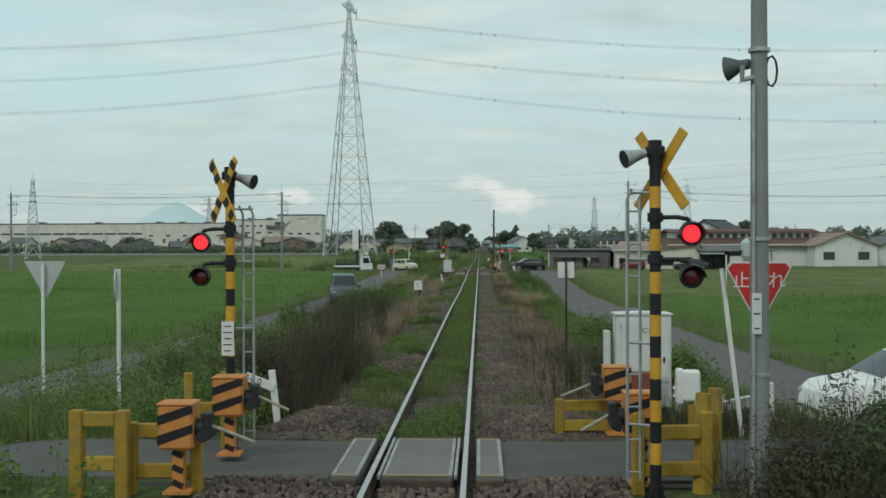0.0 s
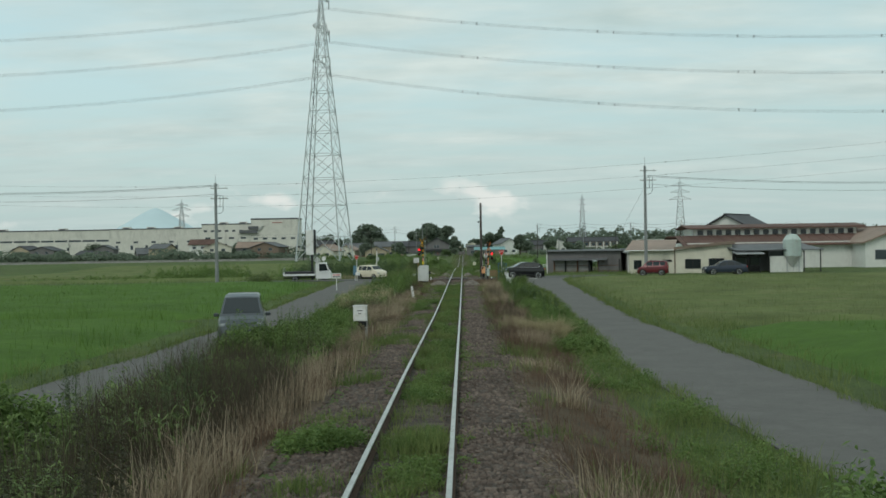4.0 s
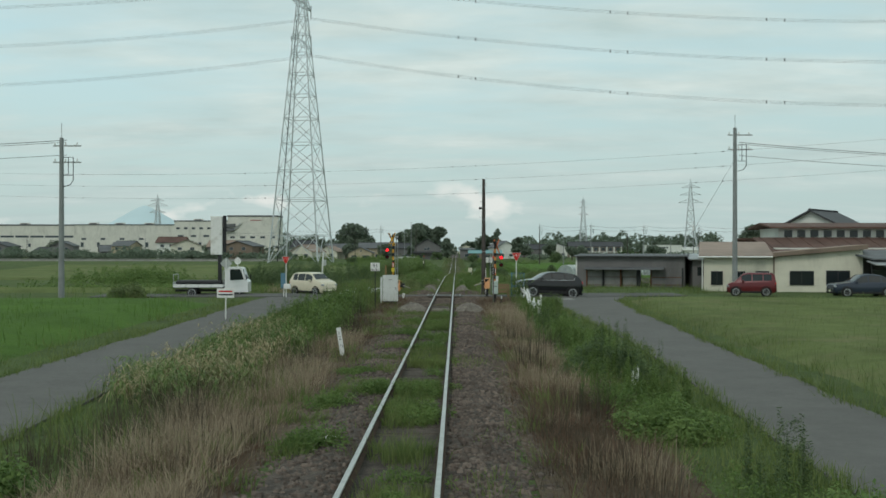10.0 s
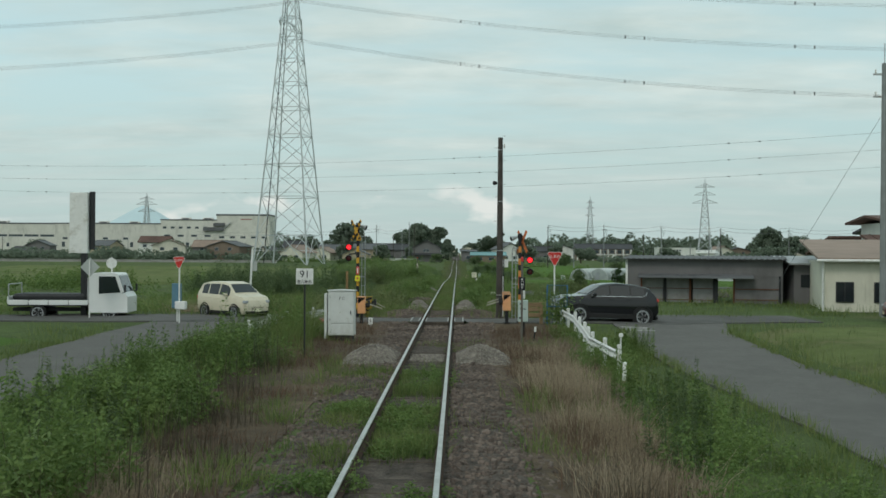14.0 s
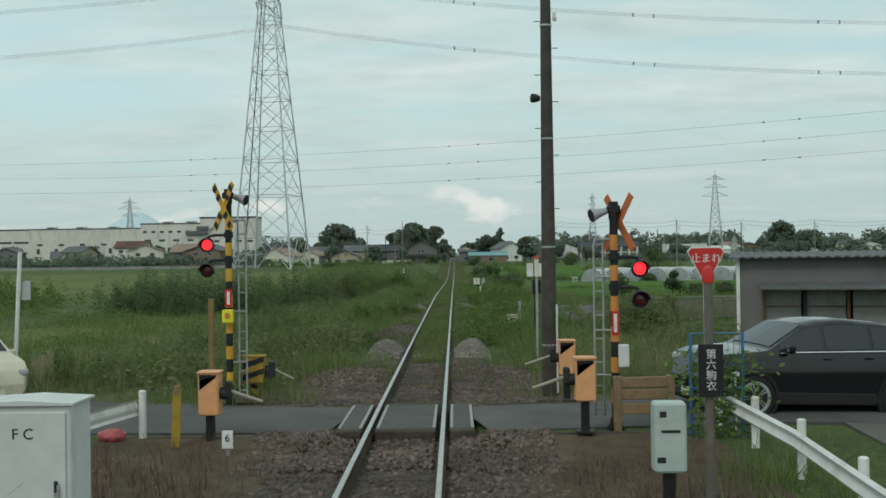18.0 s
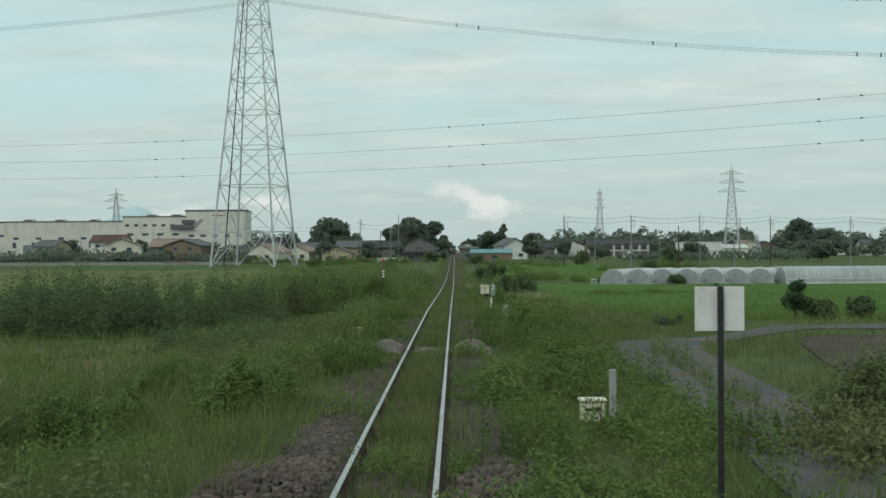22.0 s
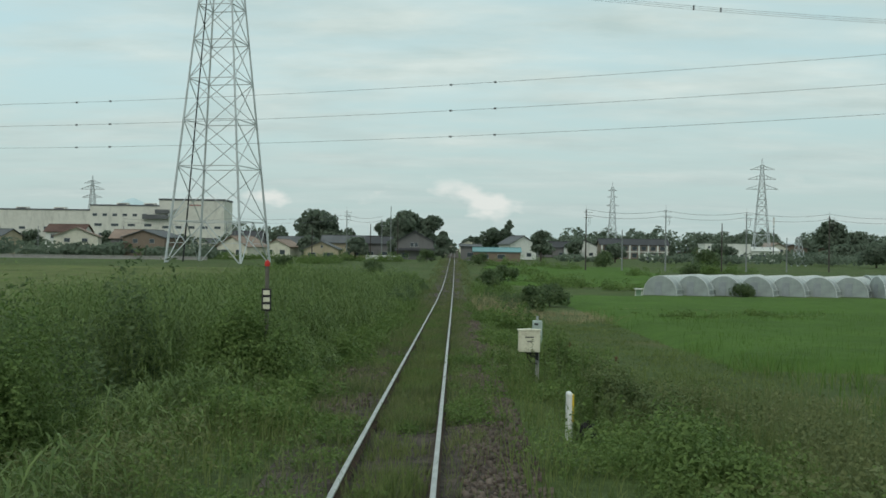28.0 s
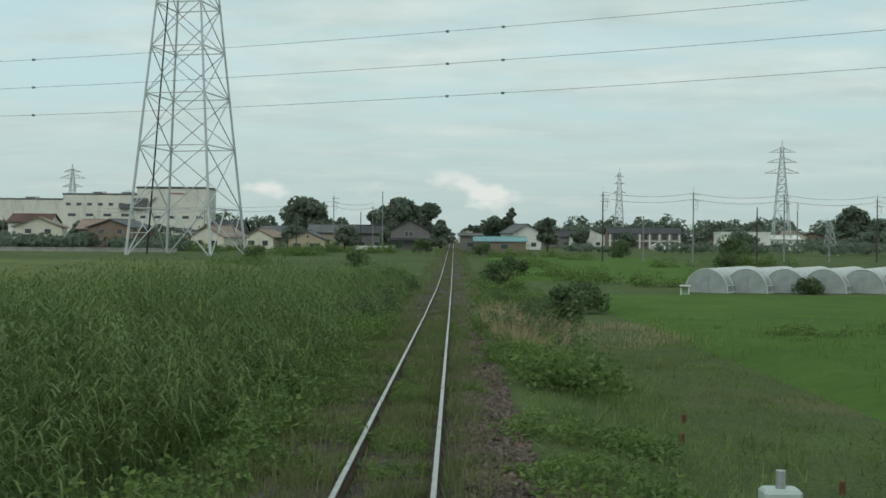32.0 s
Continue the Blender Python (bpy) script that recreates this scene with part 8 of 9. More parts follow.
# first stretch, west bank
stuff("dead_stalks", [
    grass(7500, -4.6, -2.3, 5.5, 16, 41, (1.0, 2.0), .012, .34, .4),
    grass(3000, -4.6, -2.4, 13.5, 25, 40, (.7, 1.4), .012, .35, .3, .05),
    grass(4500, -5.6, -2.6, 24, 34, 42, (.7, 1.3), .013, .16, .35, .0),
    grass(2600, -5.5, -2.3, 34, 58, 43, (.6, 1.1), .012, .2, .3, .1),
    grass(6000, -6.4, -3.9, 33, 45, 50, (.7, 1.4), .014, .22, .3, -.05),
    grass(4500, 2.2, 4.1, 7, 25, 48, (.5, 1.1), .011, .45, .35, -.1),
    grass(2500, 2.1, 3.4, 50, 76, 49, (.25, .6), .012, .55, .3, .0),
    grass(1500, -5.8, -4.0, 66, 76, 44, (.7, 1.2), .012, .2, .3),
    grass(1500, -4.2, -2.2, 66, 100, 45, (.4, 1.0), .012, .2, .3, .2),
    grass(3000, 3.75, 5.8, -4.2, -.4, 46, (1.0, 1.9), .012, .3, .4),
    grass(1600, 3.6, 5.6, 2.8, 4.6, 47, (.5, .9), .013, .15, .25),
], LEAF_DARK, "tall dark dead weed stalks beside the track", "dead weeds")
stuff("dead_grass", [
    grass(6500, -4.0, -2.1, 14, 60, 51, (.2, .7), .014, .4, .2, .0),
    grass(8000, -3.8, -2.0, 60, 112, 52, (.12, .45), .014, .45, .2, -.1),
    grass(12000, 2.1, 4.0, 8, 80, 53, (.2, .6), .012, .5, .25, -.2),
    grass(8000, 2.2, 4.1, 44, 76, 57, (.2, .55), .012, .5, .3, -.3),
    grass(6000, 2.1, 3.0, 48, 112, 54, (.15, .5), .015, .45, .2, -.1),
    grass(3500, -4.4, -2, 104, 117.5, 55, (.15, .5), .014, .4, .3),
    grass(3500, 1.9, 4.2, 104, 117.5, 56, (.15, .5), .014, .4, .3),
], LEAF_RUST, "reddish-brown dead grass on the bank", "dead grass")
stuff("dry_grass", [
    grass(7500, -4.3, -2.4, 12, 34, 61, (.5, 1.1), .014, .3, .25, .0),
    grass(4000, -3.8, -2.2, 34, 56, 60, (.4, .9), .014, .3, .28, -.05),
    grass(13000, -4.7, -2.5, 64, 80, 62, (.3, .75), .012, .55, .3, -.4),
    grass(4500, -4.2, -2.6, 80, 92, 69, (.3, .7), .012, .45, .35, -.1),
    grass(4500, 2.2, 3.9, 6, 26, 63, (.4, .95), .010, .45, .35, -.05),
    grass(15000, 2.5, 3.8, 74, 108, 64, (.25, .7), .011, .55, .3, -.3),
    grass(2500, 2.3, 3.6, 26, 80, 65, (.4, .9), .013, .3, .25, .1),
    grass(900, 2.9, 3.3, 48.4, 49.6, 66, (.8, 1.2), .016, .5, .3),
    grass(3500, -13, -7.5, 124, 134, 67, (.4, .9), .016, .4, .5, -.1),
    grass(6500, -12, -3.6, 125, 132, 70, (.3, .6), .014, .5, .7, -.3),
    grass(4000, 2.6, 8, 124, 136, 68, (.3, .75), .012, .5, .35, -.2),
], LEAF_DRY, "bleached dry grass and stalks", "dry grass")
stuff("reed_clump", [
    *reeds(800, -8.2, -4.3, 5, 30, 72, (.5, 1.25), 8, None, .75),
    *reeds(600, -7.4, -4.0, 30, 50, 78, (.4, 1.0), 7, None, .65),
    *reeds(620, -6.7, -4.2, 74, 91, 79, (.6, 1.2), 7, None, .65),
    grass(2500, -7.0, -5.0, 40, 52, 73, (.5, 1.0), .028, .5, .4, .0),
    *reeds(5400, -12.5, -2.6, 190, 226, 74, (.9, 2.4), 12, 1.1, .6),
    *reeds(2000, -10, -2.6, 226, 266, 75, (1.0, 2.1), 7, .35),
    *reeds(1100, -11, -3.4, 172, 190, 77, (.7, 1.4)),
    grass(9000, 2.7, 6.0, 205, 270, 76, (.25, .6), .022, .5, .5, -.4, 1),
], LEAF_REED, "tall arching reed grass beside the track", "reeds")
stuff("straw_grass", [
    *reeds(520, -6.6, -4.2, 75, 90, 81, (.6, 1.15), 7, None, .6),
    grass(6500, 3.2, 4.4, 54.2, 55.6, 82, (.6, 1.1), .02, .8, .3),
    grass(5200, 2.5, 4.6, 228, 246, 83, (.6, 1.25), .026, .45, .5, -.3, 1),
    grass(5000, 5, 24, 236, 252, 85, (.3, .6), .03, .5, .6, -.4, 1),
    grass(1200, 6, 14, 186, 198, 86, (.15, .35), .02, .5, .5, .1, 1),
    grass(1500, -13, -5, 166, 180, 84, (.3, .7), .02, .4, .5, .1),
    grass(6000, -22, -9, 146, 178, 87, (.35, .7), .02, .45, .8, -.1, 1),
], LEAF_STRAW, "straw-yellow grass clump", "grass")

# green verges
stuff("verge_grass", [
    grass(15000, -7.4, -3.4, 24, 112, 91, (.25, .75), .018, .4, .35, -.15),
    grass(14000, -9.2, -4.4, 2.7, 24, 92, (.4, 1.0), .02, .4, .35, -.5),
    grass(22000, 3.9, 6.5, 12, 118, 93, (.2, .55), .017, .4, .3, -.25),
    grass(8000, 3.6, 7.0, 2.8, 14, 94, (.2, .7), .018, .4, .35, -.2),
    grass(9000, 9.0, 12.5, 4, 117, 95, (.25, .6), .02, .4, .4, -.3),
    grass(6000, -13.5, -10.2, 20, 116, 96, (.2, .55), .022, .4, .4, -.25),
    grass(6500, -8.5, -4.4, -8, -.3, 97, (.2, .6), .018, .4, .35, -.2),
    edge_grass(14000, ROAD_R, 8, 116, 128),
    edge_grass(12000, ROAD_L, 8, 112, 129),
    grass(2600, -5.4, -4.0, 108.5, 113.5, 127, (.8, 1.5), .018, .4, .35),
    grass(3500, 2.9, 7, -8, -.3, 98, (.2, .6), .018, .4, .35, -.2),
    grass(5000, 1.9, 3.6, 6, 112, 99, (.2, .6), .016, .4, .25, .1, scale=.6),
    grass(5000, -3.8, -1.9, 24, 112, 100, (.2, .6), .016, .4, .25, .1, scale=.6),
], LEAF_GRASS, "fresh green roadside grass", "grass")
stuff("verge_weeds", weeds(620, -7.0, -3.6, 36, 60, 101, (.4, .95), 50, .055, .3, .6, -.15) + weeds(520, -6.6, -4.0, 82, 108, 102, (.5, 1.2), 64, .052, .28, .45, .05) + weeds(60, -5.6, -3.4, 84, 112, 109, (1.1, 1.7), 110, .05, .2, .4)
      + weeds(1000, 4.0, 5.5, 26, 114, 103, (.25, .7), 50, .036, .26, .4, -.3) + weeds(420, -6.6, -3.9, 44, 64, 121, (.4, 1.0), 60, .045, .28, .5, -.1) + weeds(80, 3.9, 5.2, 66, 104, 104, (.7, 1.25), 100, .042, .15, 1.5) + weeds(300, 4.0, 6.2, 12, 28, 105, (.5, 1.1), 60, .06, .3, .5, -.1)
      + weeds(360, -8.5, -4.1, 2.9, 17, 106, (.8, 1.5), 90, .05, .3, .6, -.4) + weeds(70, -4.1, -3.1, 3, 6, 110, (.7, 1.2), 80, .05, .28, .4) + weeds(34, -5.2, -3.9, 106, 116, 107, (.7, 1.3), 90, .055, .3, .5) + weeds(160, -5.6, -3.6, -6, -.8, 108, (.3, .8), 30, .06, .25, .5), LEAF_WEED, "lush leafy green weeds on the bank", "weeds")

stuff("leafy_clumps", mounds(40, -8.0, -5.4, 12, 33, 301, (.8, 1.3), (.4, .7), .055, -.1) + mounds(26, -7.0, -4.8, 33, 50, 302, (.8, 1.3), (.35, .6), .05) + mounds(44, -6.4, -3.9, 52, 68, 303, (.3, .75), (.35, .6), .048)
      + mounds(40, -6.6, -4.2, 88, 108, 304, (.4, .9), (.25, .5), .04, -.1) + mounds(8, -6.2, -4.8, 98, 107, 305, (.5, .9), (.3, .5), .042)
      + mounds(34, 4.4, 6.4, 10, 24, 306, (.6, 1.0), (.35, .6), .055) + mounds(40, 4.1, 5.2, 26, 60, 307, (.2, .5), (.25, .45), .042, -.1) + mounds(44, 3.9, 5.3, 60, 104, 308, (.3, .7), (.25, .45), .04, -.1), LEAF_WEED, "rounded leafy clumps of fresh green weeds", "weeds")
stuff("dark_clumps", mounds(14, -7.4, -5.0, 24, 50, 311, (.8, 1.3), (.35, .55), .05, .0) + mounds(16, -6.2, -4.2, 86, 108, 312, (.5, 1.0), (.25, .45), .04, -.05) + mounds(24, 3.8, 5.0, 56, 108, 313, (.35, .8), (.25, .45), .04, .0) + mounds(16, 3.9, 5.6, -4.0, -.6, 314, (1.0, 1.7), (.35, .6), .05)
      + spires(60, 3.8, 5.2, 62, 100, 316, (.7, 1.3)) + spires(14, 4.2, 4.9, 78, 84, 317, (1.2, 1.6)) + spires(60, -7.5, -4.5, 18, 50, 318, (1.1, 1.8)) + spires(40, -6.2, -3.8, 84, 110, 315, (.9, 1.5)), LEAF_BUSH, "darker bushy weeds with feathery spires", "weeds")
stuff("feathery_weeds", spires(150, -6.6, -3.9, 84, 110, 325, (.6, 1.3), -.3, 110) + spires(130, 3.7, 5.4, 60, 106, 326, (.5, 1.0), -.2, 100) + spires(40, 5.3, 6.2, 96, 113, 328, (.4, .9), -.5, 100) + spires(120, -7.6, -4.2, 14, 60, 327, (.8, 1.5), -.2, 100), LEAF_WEED, "feathery upright green weeds on the bank", "weeds")
stuff("dead_bush", mounds(30, -4.8, -2.5, 5.5, 16, 361, (.8, 1.45), (.3, .5), .032, -1.0, None, 1.0, 1600) + mounds(9, 3.9, 5.6, -4.2, -.6, 362, (.9, 1.6), (.3, .5), .032, -1.0, None, 1.0, 1600) + spires(70, -4.8, -2.4, 5, 24, 363, (1.0, 1.9), -.5, 120) + spires(40, 2.3, 4.0, 8, 24, 364, (.6, 1.2), -.5, 90), leaf_mat("withered_leaves", (0.055, 0.055, 0.036), (0.115, 0.11, 0.065)), "dark withered bushy weeds beside the crossing", "dead weeds")
stuff("dead_stalks", [grass(5200, -6.6, -3.4, 33, 47, 321, (1.2, 1.8), .013, .25, .4, -.2), grass(500, 2.7, 3.9, 60, 92, 322, (.6, 1.0), .018, .12, .3, .1), grass(400, -5.2, -3.0, 80, 106, 323, (.8, 1.4), .016, .1, .35)], LEAF_DARK, "tall dark dead weed stalks among the green", "dead weeds")

# beyond the second crossing
stuff("embankment_clumps", mounds(72, -8.5, -2.3, 131, 166, 331, (.4, .95), (.35, .65), .042, -.2, None, 1.2, 1700) + mounds(30, -7.2, -3.2, 178, 197, 332, (.8, 3.0), (.5, .9), .045, -.5, 1.5, 1.0, 2600) + mounds(52, 1.9, 4.5, 134, 166, 333, (.35, .85), (.35, .6), .04, -.15, None, 1.2, 1700)
      + mounds(15, 3.0, 4.9, 157, 171, 334, (.8, 2.2), (.5, .85), .05, -.5, 1.1, 1.1, 2200) + mounds(60, 2.4, 7.0, 172, 198, 335, (.35, .9), (.35, .6), .045, -.3, None, 1.1, 1700)
      + mounds(60, -4.0, -1.9, 150, 236, 341, (.3, .75), (.3, .5), .045, -.2) + mounds(40, 2.7, 4.2, 198, 250, 342, (.3, .6), (.3, .5), .05, -.1), LEAF_WEED, "thick leafy clumps of weeds over the embankment", "weeds")
stuff("embankment_thicket", mounds(34, -9, -3.0, 128, 166, 336, (.5, 1.1), (.35, .6), .042, .0, None, 1.2, 1700) + mounds(16, -7.5, -4, 176, 192, 337, (.8, 2.8), (.5, .8), .042, -.3, 1.4, 1.0, 2600) + mounds(26, 2.6, 4.7, 136, 190, 338, (.4, 1.0), (.35, .6), .042, .0) + spires(110, 2.4, 5.2, 134, 198, 339, (.8, 1.4), -.3) + spires(120, -8, -2.4, 126, 182, 343, (.8, 1.4), -.3), LEAF_MID, "duller bushy weeds among the embankment growth", "weeds")
stuff("embankment_spires", spires(220, -8.5, -2.2, 124, 186, 351, (.5, 1.1), -.3, 100) + spires(200, 1.9, 6.5, 130, 196, 352, (.5, 1.1), -.3, 100), LEAF_WEED, "feathery upright weeds over the embankment", "weeds")
stuff("shoulder_weeds", mounds(60, -3.3, -1.75, 134, 186, 371, (.3, .7), (.25, .5), .036, -.3) + mounds(60, 1.6, 3.2, 134, 172, 372, (.3, .7), (.25, .5), .036, -.3) + spires(160, -3.2, -1.5, 132, 180, 373, (.3, .8), -.3, 70) + spires(140, 1.5, 3.0, 132, 176, 374, (.3, .8), -.3, 70), LEAF_WEED, "green weeds crowding the shoulders of the track", "weeds")
stuff("track_side_weeds", mounds(34, 5.4, 9.2, 133, 146, 344, (.7, 1.2), (.4, .7), .045, -1.0, None, 1.2, 1700) + mounds(20, 12, 21, 52, 80, 345, (.4, .8), (.4, .7), .07, -.1, None, .8) + mounds(12, -21, -12.5, 113, 118.5, 346, (.5, .8), (.5, .8), .07), LEAF_MID, "dull green weed clumps at the field edges", "weeds")
stuff("meadow_weeds", weeds(1500, -9, -2.1, 124, 190, 111, (.35, .95), 52, .04, .3, .6, -.2) + weeds(1300, 1.9, 6.4, 126, 190, 112, (.35, .95), 52, .038, .28, .55, -.2)
      + weeds(1000, -22, -9, 124, 180, 113, (.3, .8), 40, .06, .4, 1.0, -.3) + weeds(500, -50, -20, 124, 200, 117, (.5, 1.2), 34, .13, .8, 1.6, -.3) + weeds(260, 3.3, 6.0, 140, 180, 114, (.8, 1.4), 90, .042, .3, .6, -.05) + weeds(600, 1.8, 4.2, 188, 240, 115, (.25, .6), 40, .06, .26, .5, -.1) + weeds(700, -4.2, -1.9, 184, 236, 116, (.4, 1.0), 60, .065, .34, .5, -.3), LEAF_WEED, "lush leafy weeds covering the old embankment", "weeds")
stuff("meadow_grass", [
    grass(7000, 2.3, 8, 123.6, 137, 126, (.3, .8), .016, .5, .4, -.4),
    grass(30000, -10, -2.0, 122, 186, 121, (.3, .95), .018, .4, .5, -.3),
    grass(22000, 1.7, 7.5, 122, 200, 122, (.3, .9), .018, .4, .4, -.3),
    grass(14000, -26, -9, 122, 215, 123, (.4, 1.1), .04, .4, .8, -.3, 1),
    grass(14000, 6.5, 22, 124, 215, 124, (.2, .6), .035, .4, .7, -.2, 1),
    grass(30000, 2.6, 11.5, 186, 240, 125, (.1, .26), .026, .6, .5, -.6, 1),
], LEAF_GRASS, "rank green grass over the old embankment", "grass")
stuff("olive_thicket", weeds(600, -9, -2.8, 152, 188, 131, (.6, 1.3), 70, .045, .4, .8, -.05) + weeds(500, 4.2, 8.5, 168, 196, 132, (.5, 1.1), 34, .07, .35, .8, -.1) + weeds(300, -8, -2.4, 124, 138, 133, (.6, 1.3), 36, .07, .3, .8, .0) + weeds(260, 5, 9, 133, 150, 134, (.5, 1.0), 36, .07, .3, .8, .0)
      + [grass(6000, -8, -2.4, 124, 150, 135, (.5, 1.1), .014, .3, .4, -.1), grass(6000, -9, -2.4, 150, 190, 136, (.5, 1.2), .016, .35, .4, -.1), grass(4500, 5.5, 12, 146, 172, 137, (.3, .8), .02, .35, .5, -.1), grass(4000, 5, 10, 172, 196, 138, (.6, 1.3), .016, .3, .5, -.05)], LEAF_OLIVE, "dull olive thicket of weeds and seed heads", "weeds")

# far thickets
stuff("thicket", weeds(420, -60, -11, 200, 236, 141, (1.6, 2.8), 60, .18, .8, 1.6, -.2) + weeds(160, -9, -3, 236, 300, 142, (1.0, 2.0), 110, .11, .8, 1.0, -.1) + weeds(220, 2.8, 8, 214, 300, 143, (.8, 1.7), 110, .1, .7, 1.0, -.1)
      + weeds(260, 8, 60, 300, 420, 144, (1.0, 2.4), 90, .17, 1.1, 2.0, -.1) + weeds(300, -60, -8, 300, 430, 145, (1.0, 2.4), 90, .17, 1.1, 2.0, .0) + weeds(90, 10, 26, 236, 290, 146, (.4, 1.0), 90, .1, .6, 1.4, .1), LEAF_WEED, "dark green thicket along the far banks", "thicket")
stuff("bush_row", weeds(520, -26, -6.6, 182, 194, 151, (2.2, 3.4), 130, .1, .55, 1.0, -.5) + weeds(120, -12, -6, 164, 178, 152, (.8, 1.6), 110, .07, .5, 1.0, .0)
      + weeds(200, 2.7, 5.0, 214, 262, 153, (.8, 1.6), 80, .08, .4, .7, -.2) + weeds(120, -4.4, -2.4, 236, 282, 154, (.8, 1.6), 80, .09, .5, .7, -.2), LEAF_BUSH, "dark green bushy thicket beside the embankment", "thicket")
stuff("vine_leaves", [leaves(np.column_stack([np.random.default_rng(5).normal(4.6, .3, 900), np.random.default_rng(6).normal(117.97, .07, 900), np.random.default_rng(8).uniform(-.6, .7, 900)]), .06)], LEAF_WEED, "green vine climbing over the blue frame", "vine")


# ---- paddies ----
def paddy(name, x0, x1, y0, y1, hgt, label, follow=None, n=0, seed=0, material=None):
    """A raised crop canopy with an uneven top, sides closed to the ground."""
    xs = np.linspace(x0, x1, max(2, int(abs(x1 - x0) / 1.6)))
    ys = np.linspace(y0, y1, max(2, int((y1 - y0) / 1.8)))
    m = M()
    for j, y in enumerate(ys):
        for i, x in enumerate(xs):
            xx = x
            if follow is not None and i == 0:
                xx = follow(y)
            e = i in (0, len(xs) - 1) or j in (0, len(ys) - 1)
            m.v.append((xx + (0.25 * noise.noise((x, y * .4, 4)) if e else 0), y, land(xx, y) + (-.05 if e else hgt * (1 + .12 * noise.noise((x * .4, y * .4, 1.5))))))
    c = len(xs)
    m.f = [(j * c + i, j * c + i + 1, j * c + c + i + 1, j * c + c + i) for j in range(len(ys) - 1) for i in range(c - 1)]
    if x1 < x0:
        m.f = [tuple(reversed(q)) for q in m.f]
    return solid(name, m, material or RICE, label, "paddy", "structure")


edge_l = lambda y: road_at(ROAD_L, y)[0] - 3.2
edge_r = lambda y: road_at(ROAD_R, y)[0] + 3.2
MEADOW = mat("meadow_canopy", (0.125, 0.155, 0.056), 0.95, 0, 0.22, .9, 0.1, 7, spec=0.1, dirt=(0.175, 0.168, 0.085))
paddy("paddy_west", -13.5, -75, 26, 66, .42, "bright green rice paddy beside the lane", edge_l)
paddy("paddy_west", -13.5, -75, 67.5, 111, .42, "bright green rice paddy beside the lane", edge_l)
paddy("paddy_west", -14, -75, -20, 24, .4, "green rice paddy by the first crossing", None)
near_r = lambda y: road_at(ROAD_R, y)[0] + 2.3
paddy("paddy_east", 12, 70, 12, 58, .38, "bright green rice paddy across the lane", edge_r)
paddy("paddy_east", 10.5, 70, 59, 117, .26, "pale green grassy field before the farm", near_r, material=MEADOW)
paddy("paddy_east", 11, 75, 205, 288, .4, "bright green rice paddy below the embankment", None)
paddy("paddy_east", 18, 75, 176, 202, .35, "green rice paddy below the embankment", None)
paddy("paddy_east", 6.5, 40, 322, 400, .4, "green rice paddy beyond the greenhouses", None)
paddy("paddy_west", -24, -110, 236, 345, .4, "green rice paddy near the tower", None, material=MEADOW)
paddy("paddy_west", -16, -80, 124, 160, .35, "green weedy field beyond the crossing", None, material=MEADOW)
RB = []
for (n, x0, x1, y0, y1, s) in ((9000, -42, -12.8, 24, 112, 201), (4000, -40, -14, 0, 26, 202), (8000, 15, 42, 12, 58, 204), (8000, 11, 45, 176, 250, 205)):
    xy = scatter(n, x0, x1, y0, y1, s, .8)
    hh = np.random.default_rng(s).uniform(.5, .75, len(xy))
    RB.append(blades(len(xy), xy, hh, np.full(len(xy), .05), .25, 1, surface(xy) - .02))
xy = scatter(9000, 9.6, 34, 58, 118, 206, .8)
stuff("field_grass", [blades(len(xy), xy, np.random.default_rng(206).uniform(.3, .55, len(xy)), np.full(len(xy), .03), .4, 1, surface(xy) - .02)], LEAF_OLIVE, "loose grass over the pale field", "grass")
stuff("rice_blades", RB, leaf_mat("rice_leaves", (0.075, 0.142, 0.03), (0.14, 0.225, 0.055)), "upright green rice blades", "rice")

# ---- sleepers, stones ----
SL = thing("sleeper_row", (0, 0, 0), "weathered timber sleepers half sunk in the ballast", "sleepers", kind="structure")
sm = M().box(0, 0, 0, 2.1, .2, .14, bev=.012).mesh("sleeper")
sm.materials.append(WOOD)
rs = random.Random(4)
for k in range(300):
    y = -7.6 + k * .63
    if -.2 < y < 2.5 or 118.5 < y < 121.3:
        continue
    o = new("sleeper", sm)
    o.parent = SL
    o.matrix_local = pose(rs.uniform(-.02, .02), y, rail_z(y) - .262 + rs.uniform(-.012, .008), 0, rs.uniform(-.4, .4), rs.uniform(-.6, .6))


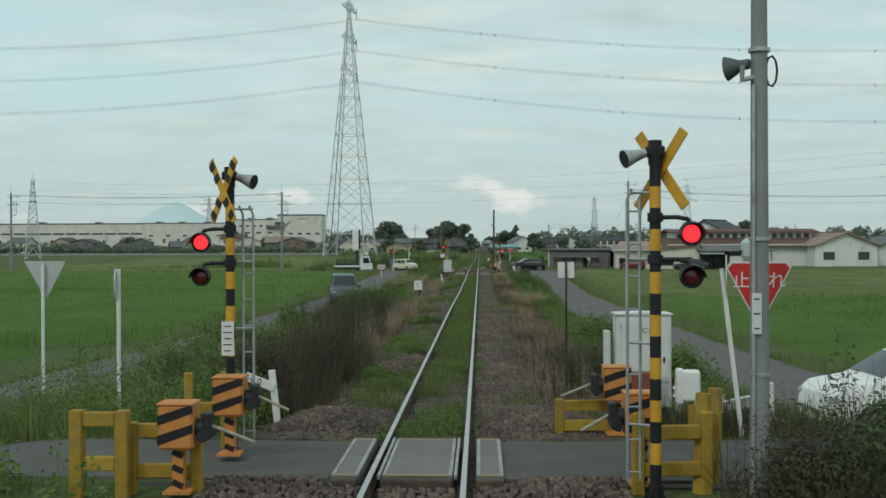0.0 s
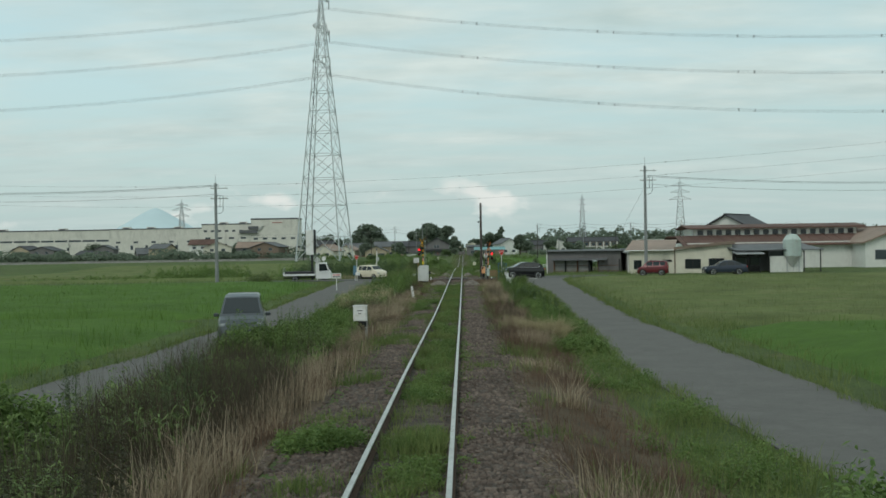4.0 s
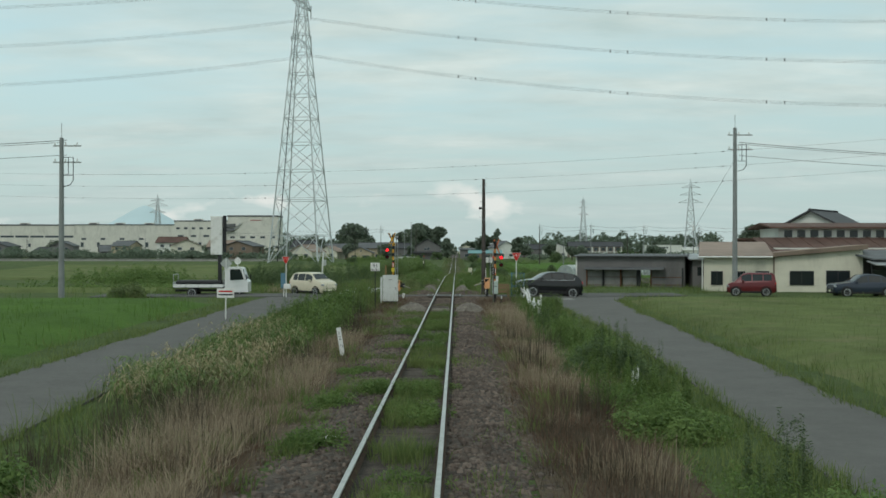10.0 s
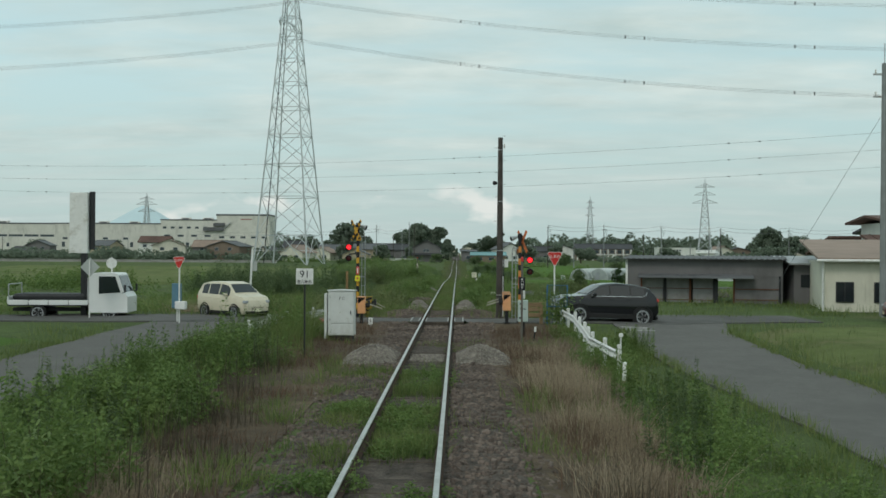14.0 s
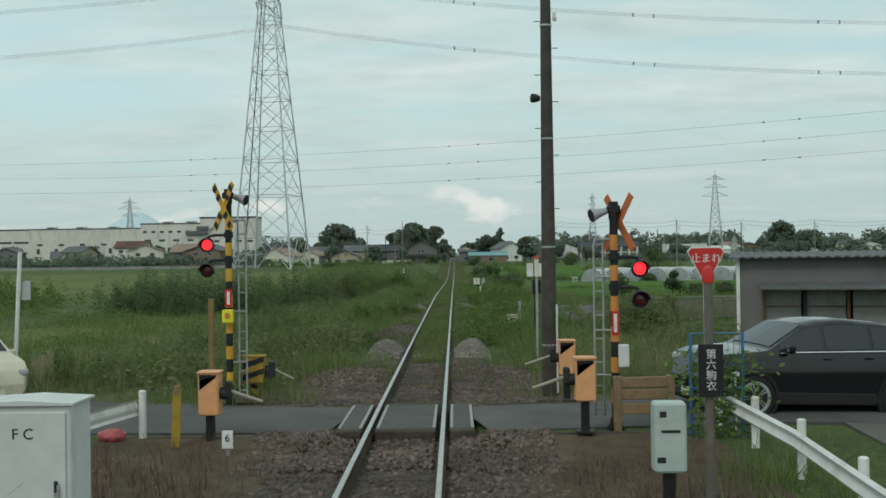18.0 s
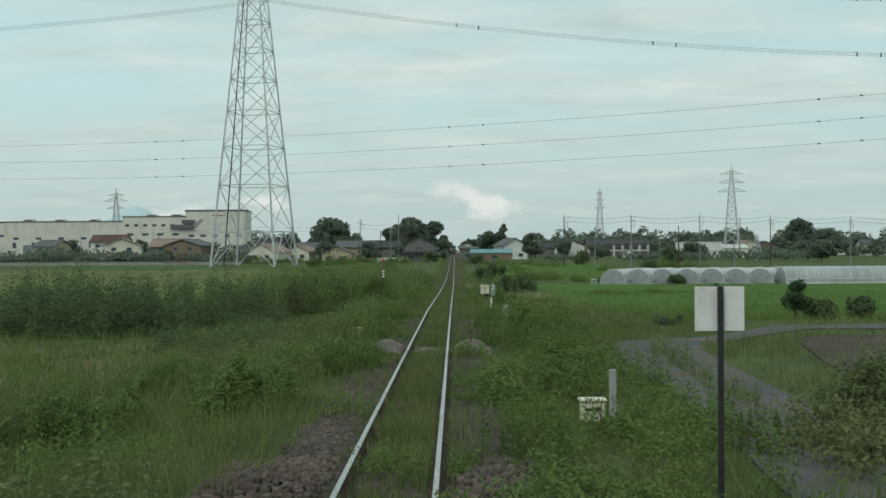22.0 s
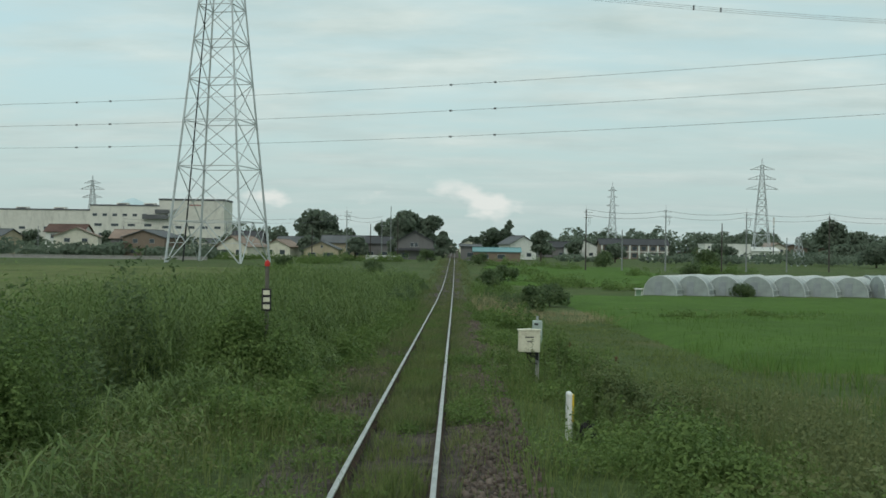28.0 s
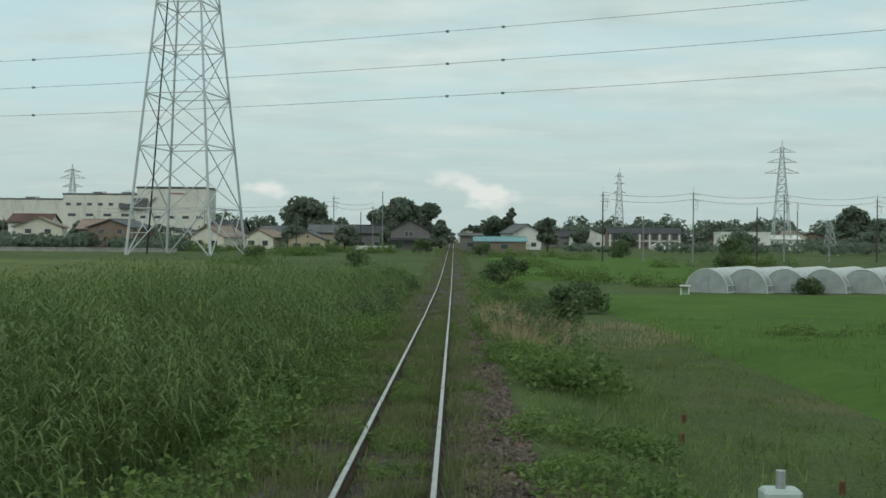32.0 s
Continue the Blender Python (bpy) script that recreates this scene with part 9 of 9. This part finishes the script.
def stones(n, x0, x1, y0, y1, size, seed, lift=0.0, hump=0.0, mid=0.0):
    """Broken stones: skewed six-sided lumps, half bedded."""
    r = np.random.default_rng(seed)
    x, y = r.uniform(x0, x1, n), r.uniform(y0, y1, n)
    z = surface(np.column_stack([x, y])) + lift
    if hump:
        z = z + hump * np.clip(1 - ((y - mid) / 1.5) ** 2, 0, 1) * np.clip(1 - ((np.abs(x) - (abs(x0) + abs(x1)) / 2) / (abs(x1 - x0) / 1.9)) ** 2, 0, 1) * r.uniform(.82, 1.02, n)
    ok = (np.abs(np.abs(x) - .567) > .1)
    x, y, z = x[ok], y[ok], z[ok]
    n = len(x)
    c = np.array([(a, b, d) for d in (-1, 1) for b in (-1, 1) for a in (-1, 1)], float)
    V = c[None] * r.uniform(.55, 1.25, (n, 8, 1)) * r.uniform(.6, 1.2, (n, 1, 3)) * (size * r.uniform(.5, 1.2, n))[:, None, None]
    a, b = r.uniform(0, 6.28, n), r.uniform(-.6, .6, n)
    ca, sa, cb, sb = np.cos(a), np.sin(a), np.cos(b), np.sin(b)
    X, Y, Z = V[..., 0], V[..., 1], V[..., 2]
    Y, Z = Y * cb[:, None] - Z * sb[:, None], Y * sb[:, None] + Z * cb[:, None]
    X, Y = X * ca[:, None] - Y * sa[:, None], X * sa[:, None] + Y * ca[:, None]
    V = np.stack([X + x[:, None], Y + y[:, None], Z + z[:, None]], -1).reshape(-1, 3)
    q = np.array([(4, 5, 7, 6), (0, 1, 5, 4), (2, 6, 7, 3), (0, 4, 6, 2), (1, 3, 7, 5)])
    return V, ((np.arange(n) * 8)[:, None, None] + q[None]).reshape(-1, 4)


def heap(x0, x1, y0, y1, hump, mid):
    """The smooth body of a heap under its loose stones."""
    gx, gy = np.meshgrid(np.linspace(x0, x1, 14), np.linspace(y0, y1, 18))
    x, y = gx.ravel(), gy.ravel()
    z = surface(np.column_stack([x, y])) - .02 + hump * np.clip(1 - ((y - mid) / 1.5) ** 2, 0, 1) * np.clip(1 - ((np.abs(x) - (abs(x0) + abs(x1)) / 2) / (abs(x1 - x0) / 1.9)) ** 2, 0, 1)
    i = (np.arange(17)[:, None] * 14 + np.arange(13)[None]).ravel()
    return np.column_stack([x, y, z]), np.column_stack([i, i + 1, i + 15, i + 14])


stuff("ballast_stones", [stones(500, -.44, .44, 116.4, 118.6, .032, 41, .035), stones(900, -2.2, -.68, 116.2, 118.6, .033, 42, .03), stones(900, .68, 2.2, 116.2, 118.6, .033, 43, .03), stones(350, -.44, .44, -2.2, -.2, .032, 44, .07), stones(900, -2.4, -.68, -2.6, -.2, .033, 45, .07), stones(900, .68, 2.4, -2.6, -.2, .033, 46, .07), heap(-2.7, -.8, 125.4, 128.6, .26, 127), stones(4200, -2.7, -.8, 121.8, 130.5, .025, 33, 0, .26, 127), heap(.8, 2.7, 125.4, 128.6, .26, 127), stones(4200, .8, 2.7, 121.8, 130.5, .025, 34, 0, .26, 127), heap(-2.6, -.8, 3.0, 6.2, .3, 4.6), stones(4200, -2.6, -.8, 2.9, 7.5, .026, 31, 0, .3, 4.6), heap(.8, 2.6, 3.0, 6.2, .3, 4.6), stones(4200, .8, 2.6, 2.9, 7.5, .026, 32, 0, .3, 4.6), stones(4200, -2.3, -.65, -8, 0, .033, 1), stones(4200, .65, 2.3, -8, 0, .033, 2), stones(7000, -2.2, -.65, 2.6, 30, .033, 3), stones(8000, .65, 2.2, 2.6, 30, .033, 4),
      stones(5000, -2.1, -.65, 30, 75, .036, 5), stones(7000, .65, 2.1, 30, 75, .036, 6), stones(4000, -2.1, -.65, 75, 118, .036, 7), stones(6000, .65, 2.1, 75, 118, .036, 8),
      stones(2600, -2.2, -.65, 121.5, 131, .036, 9), stones(2600, .65, 2.2, 121.5, 131, .036, 10), stones(1400, -.45, .45, 110, 130, .03, 11), stones(3600, .9, 1.9, 160, 215, .03, 12, .02), stones(1500, -1.8, -.8, 131, 160, .036, 13),
      stones(900, -.45, .45, -8, 60, .03, 14), stones(1700, -2.4, -.8, 137.5, 142.5, .038, 15, 0, .28, 140), stones(1700, .8, 2.3, 137.5, 142.5, .038, 16, 0, .28, 140), stones(7000, .95, 2.0, 168, 240, .03, 17, .03), stones(700, -2.0, -.9, 186, 200, .04, 18, .03)], BALLAST, "grey-brown broken ballast stones", "ballast")
FRESH = []
for y0, y1, mid, hump, xi, xo, n, sd_ in ((104.6, 107.6, 106.1, .36, .78, 2.2, 5600, 21), (131.7, 134.7, 133.2, .4, .74, 1.75, 4600, 24), (158.3, 160.9, 159.6, .3, .78, 1.85, 3400, 26)):
    for k, (a, b) in enumerate(((-xo, -xi), (xi, xo))):
        FRESH += [heap(a, b, y0, y1, hump, mid), stones(n, a, b, y0, y1, .021, sd_ + 20 * k, 0, hump, mid)]
    FRESH.append(stones(700, -.45, .45, y0 + .5, y1 - .5, .022, sd_ + 50, .02))
stuff("fresh_stones", FRESH, FRESHSTONE, "pale fresh ballast heaped on the shoulders", "ballast")
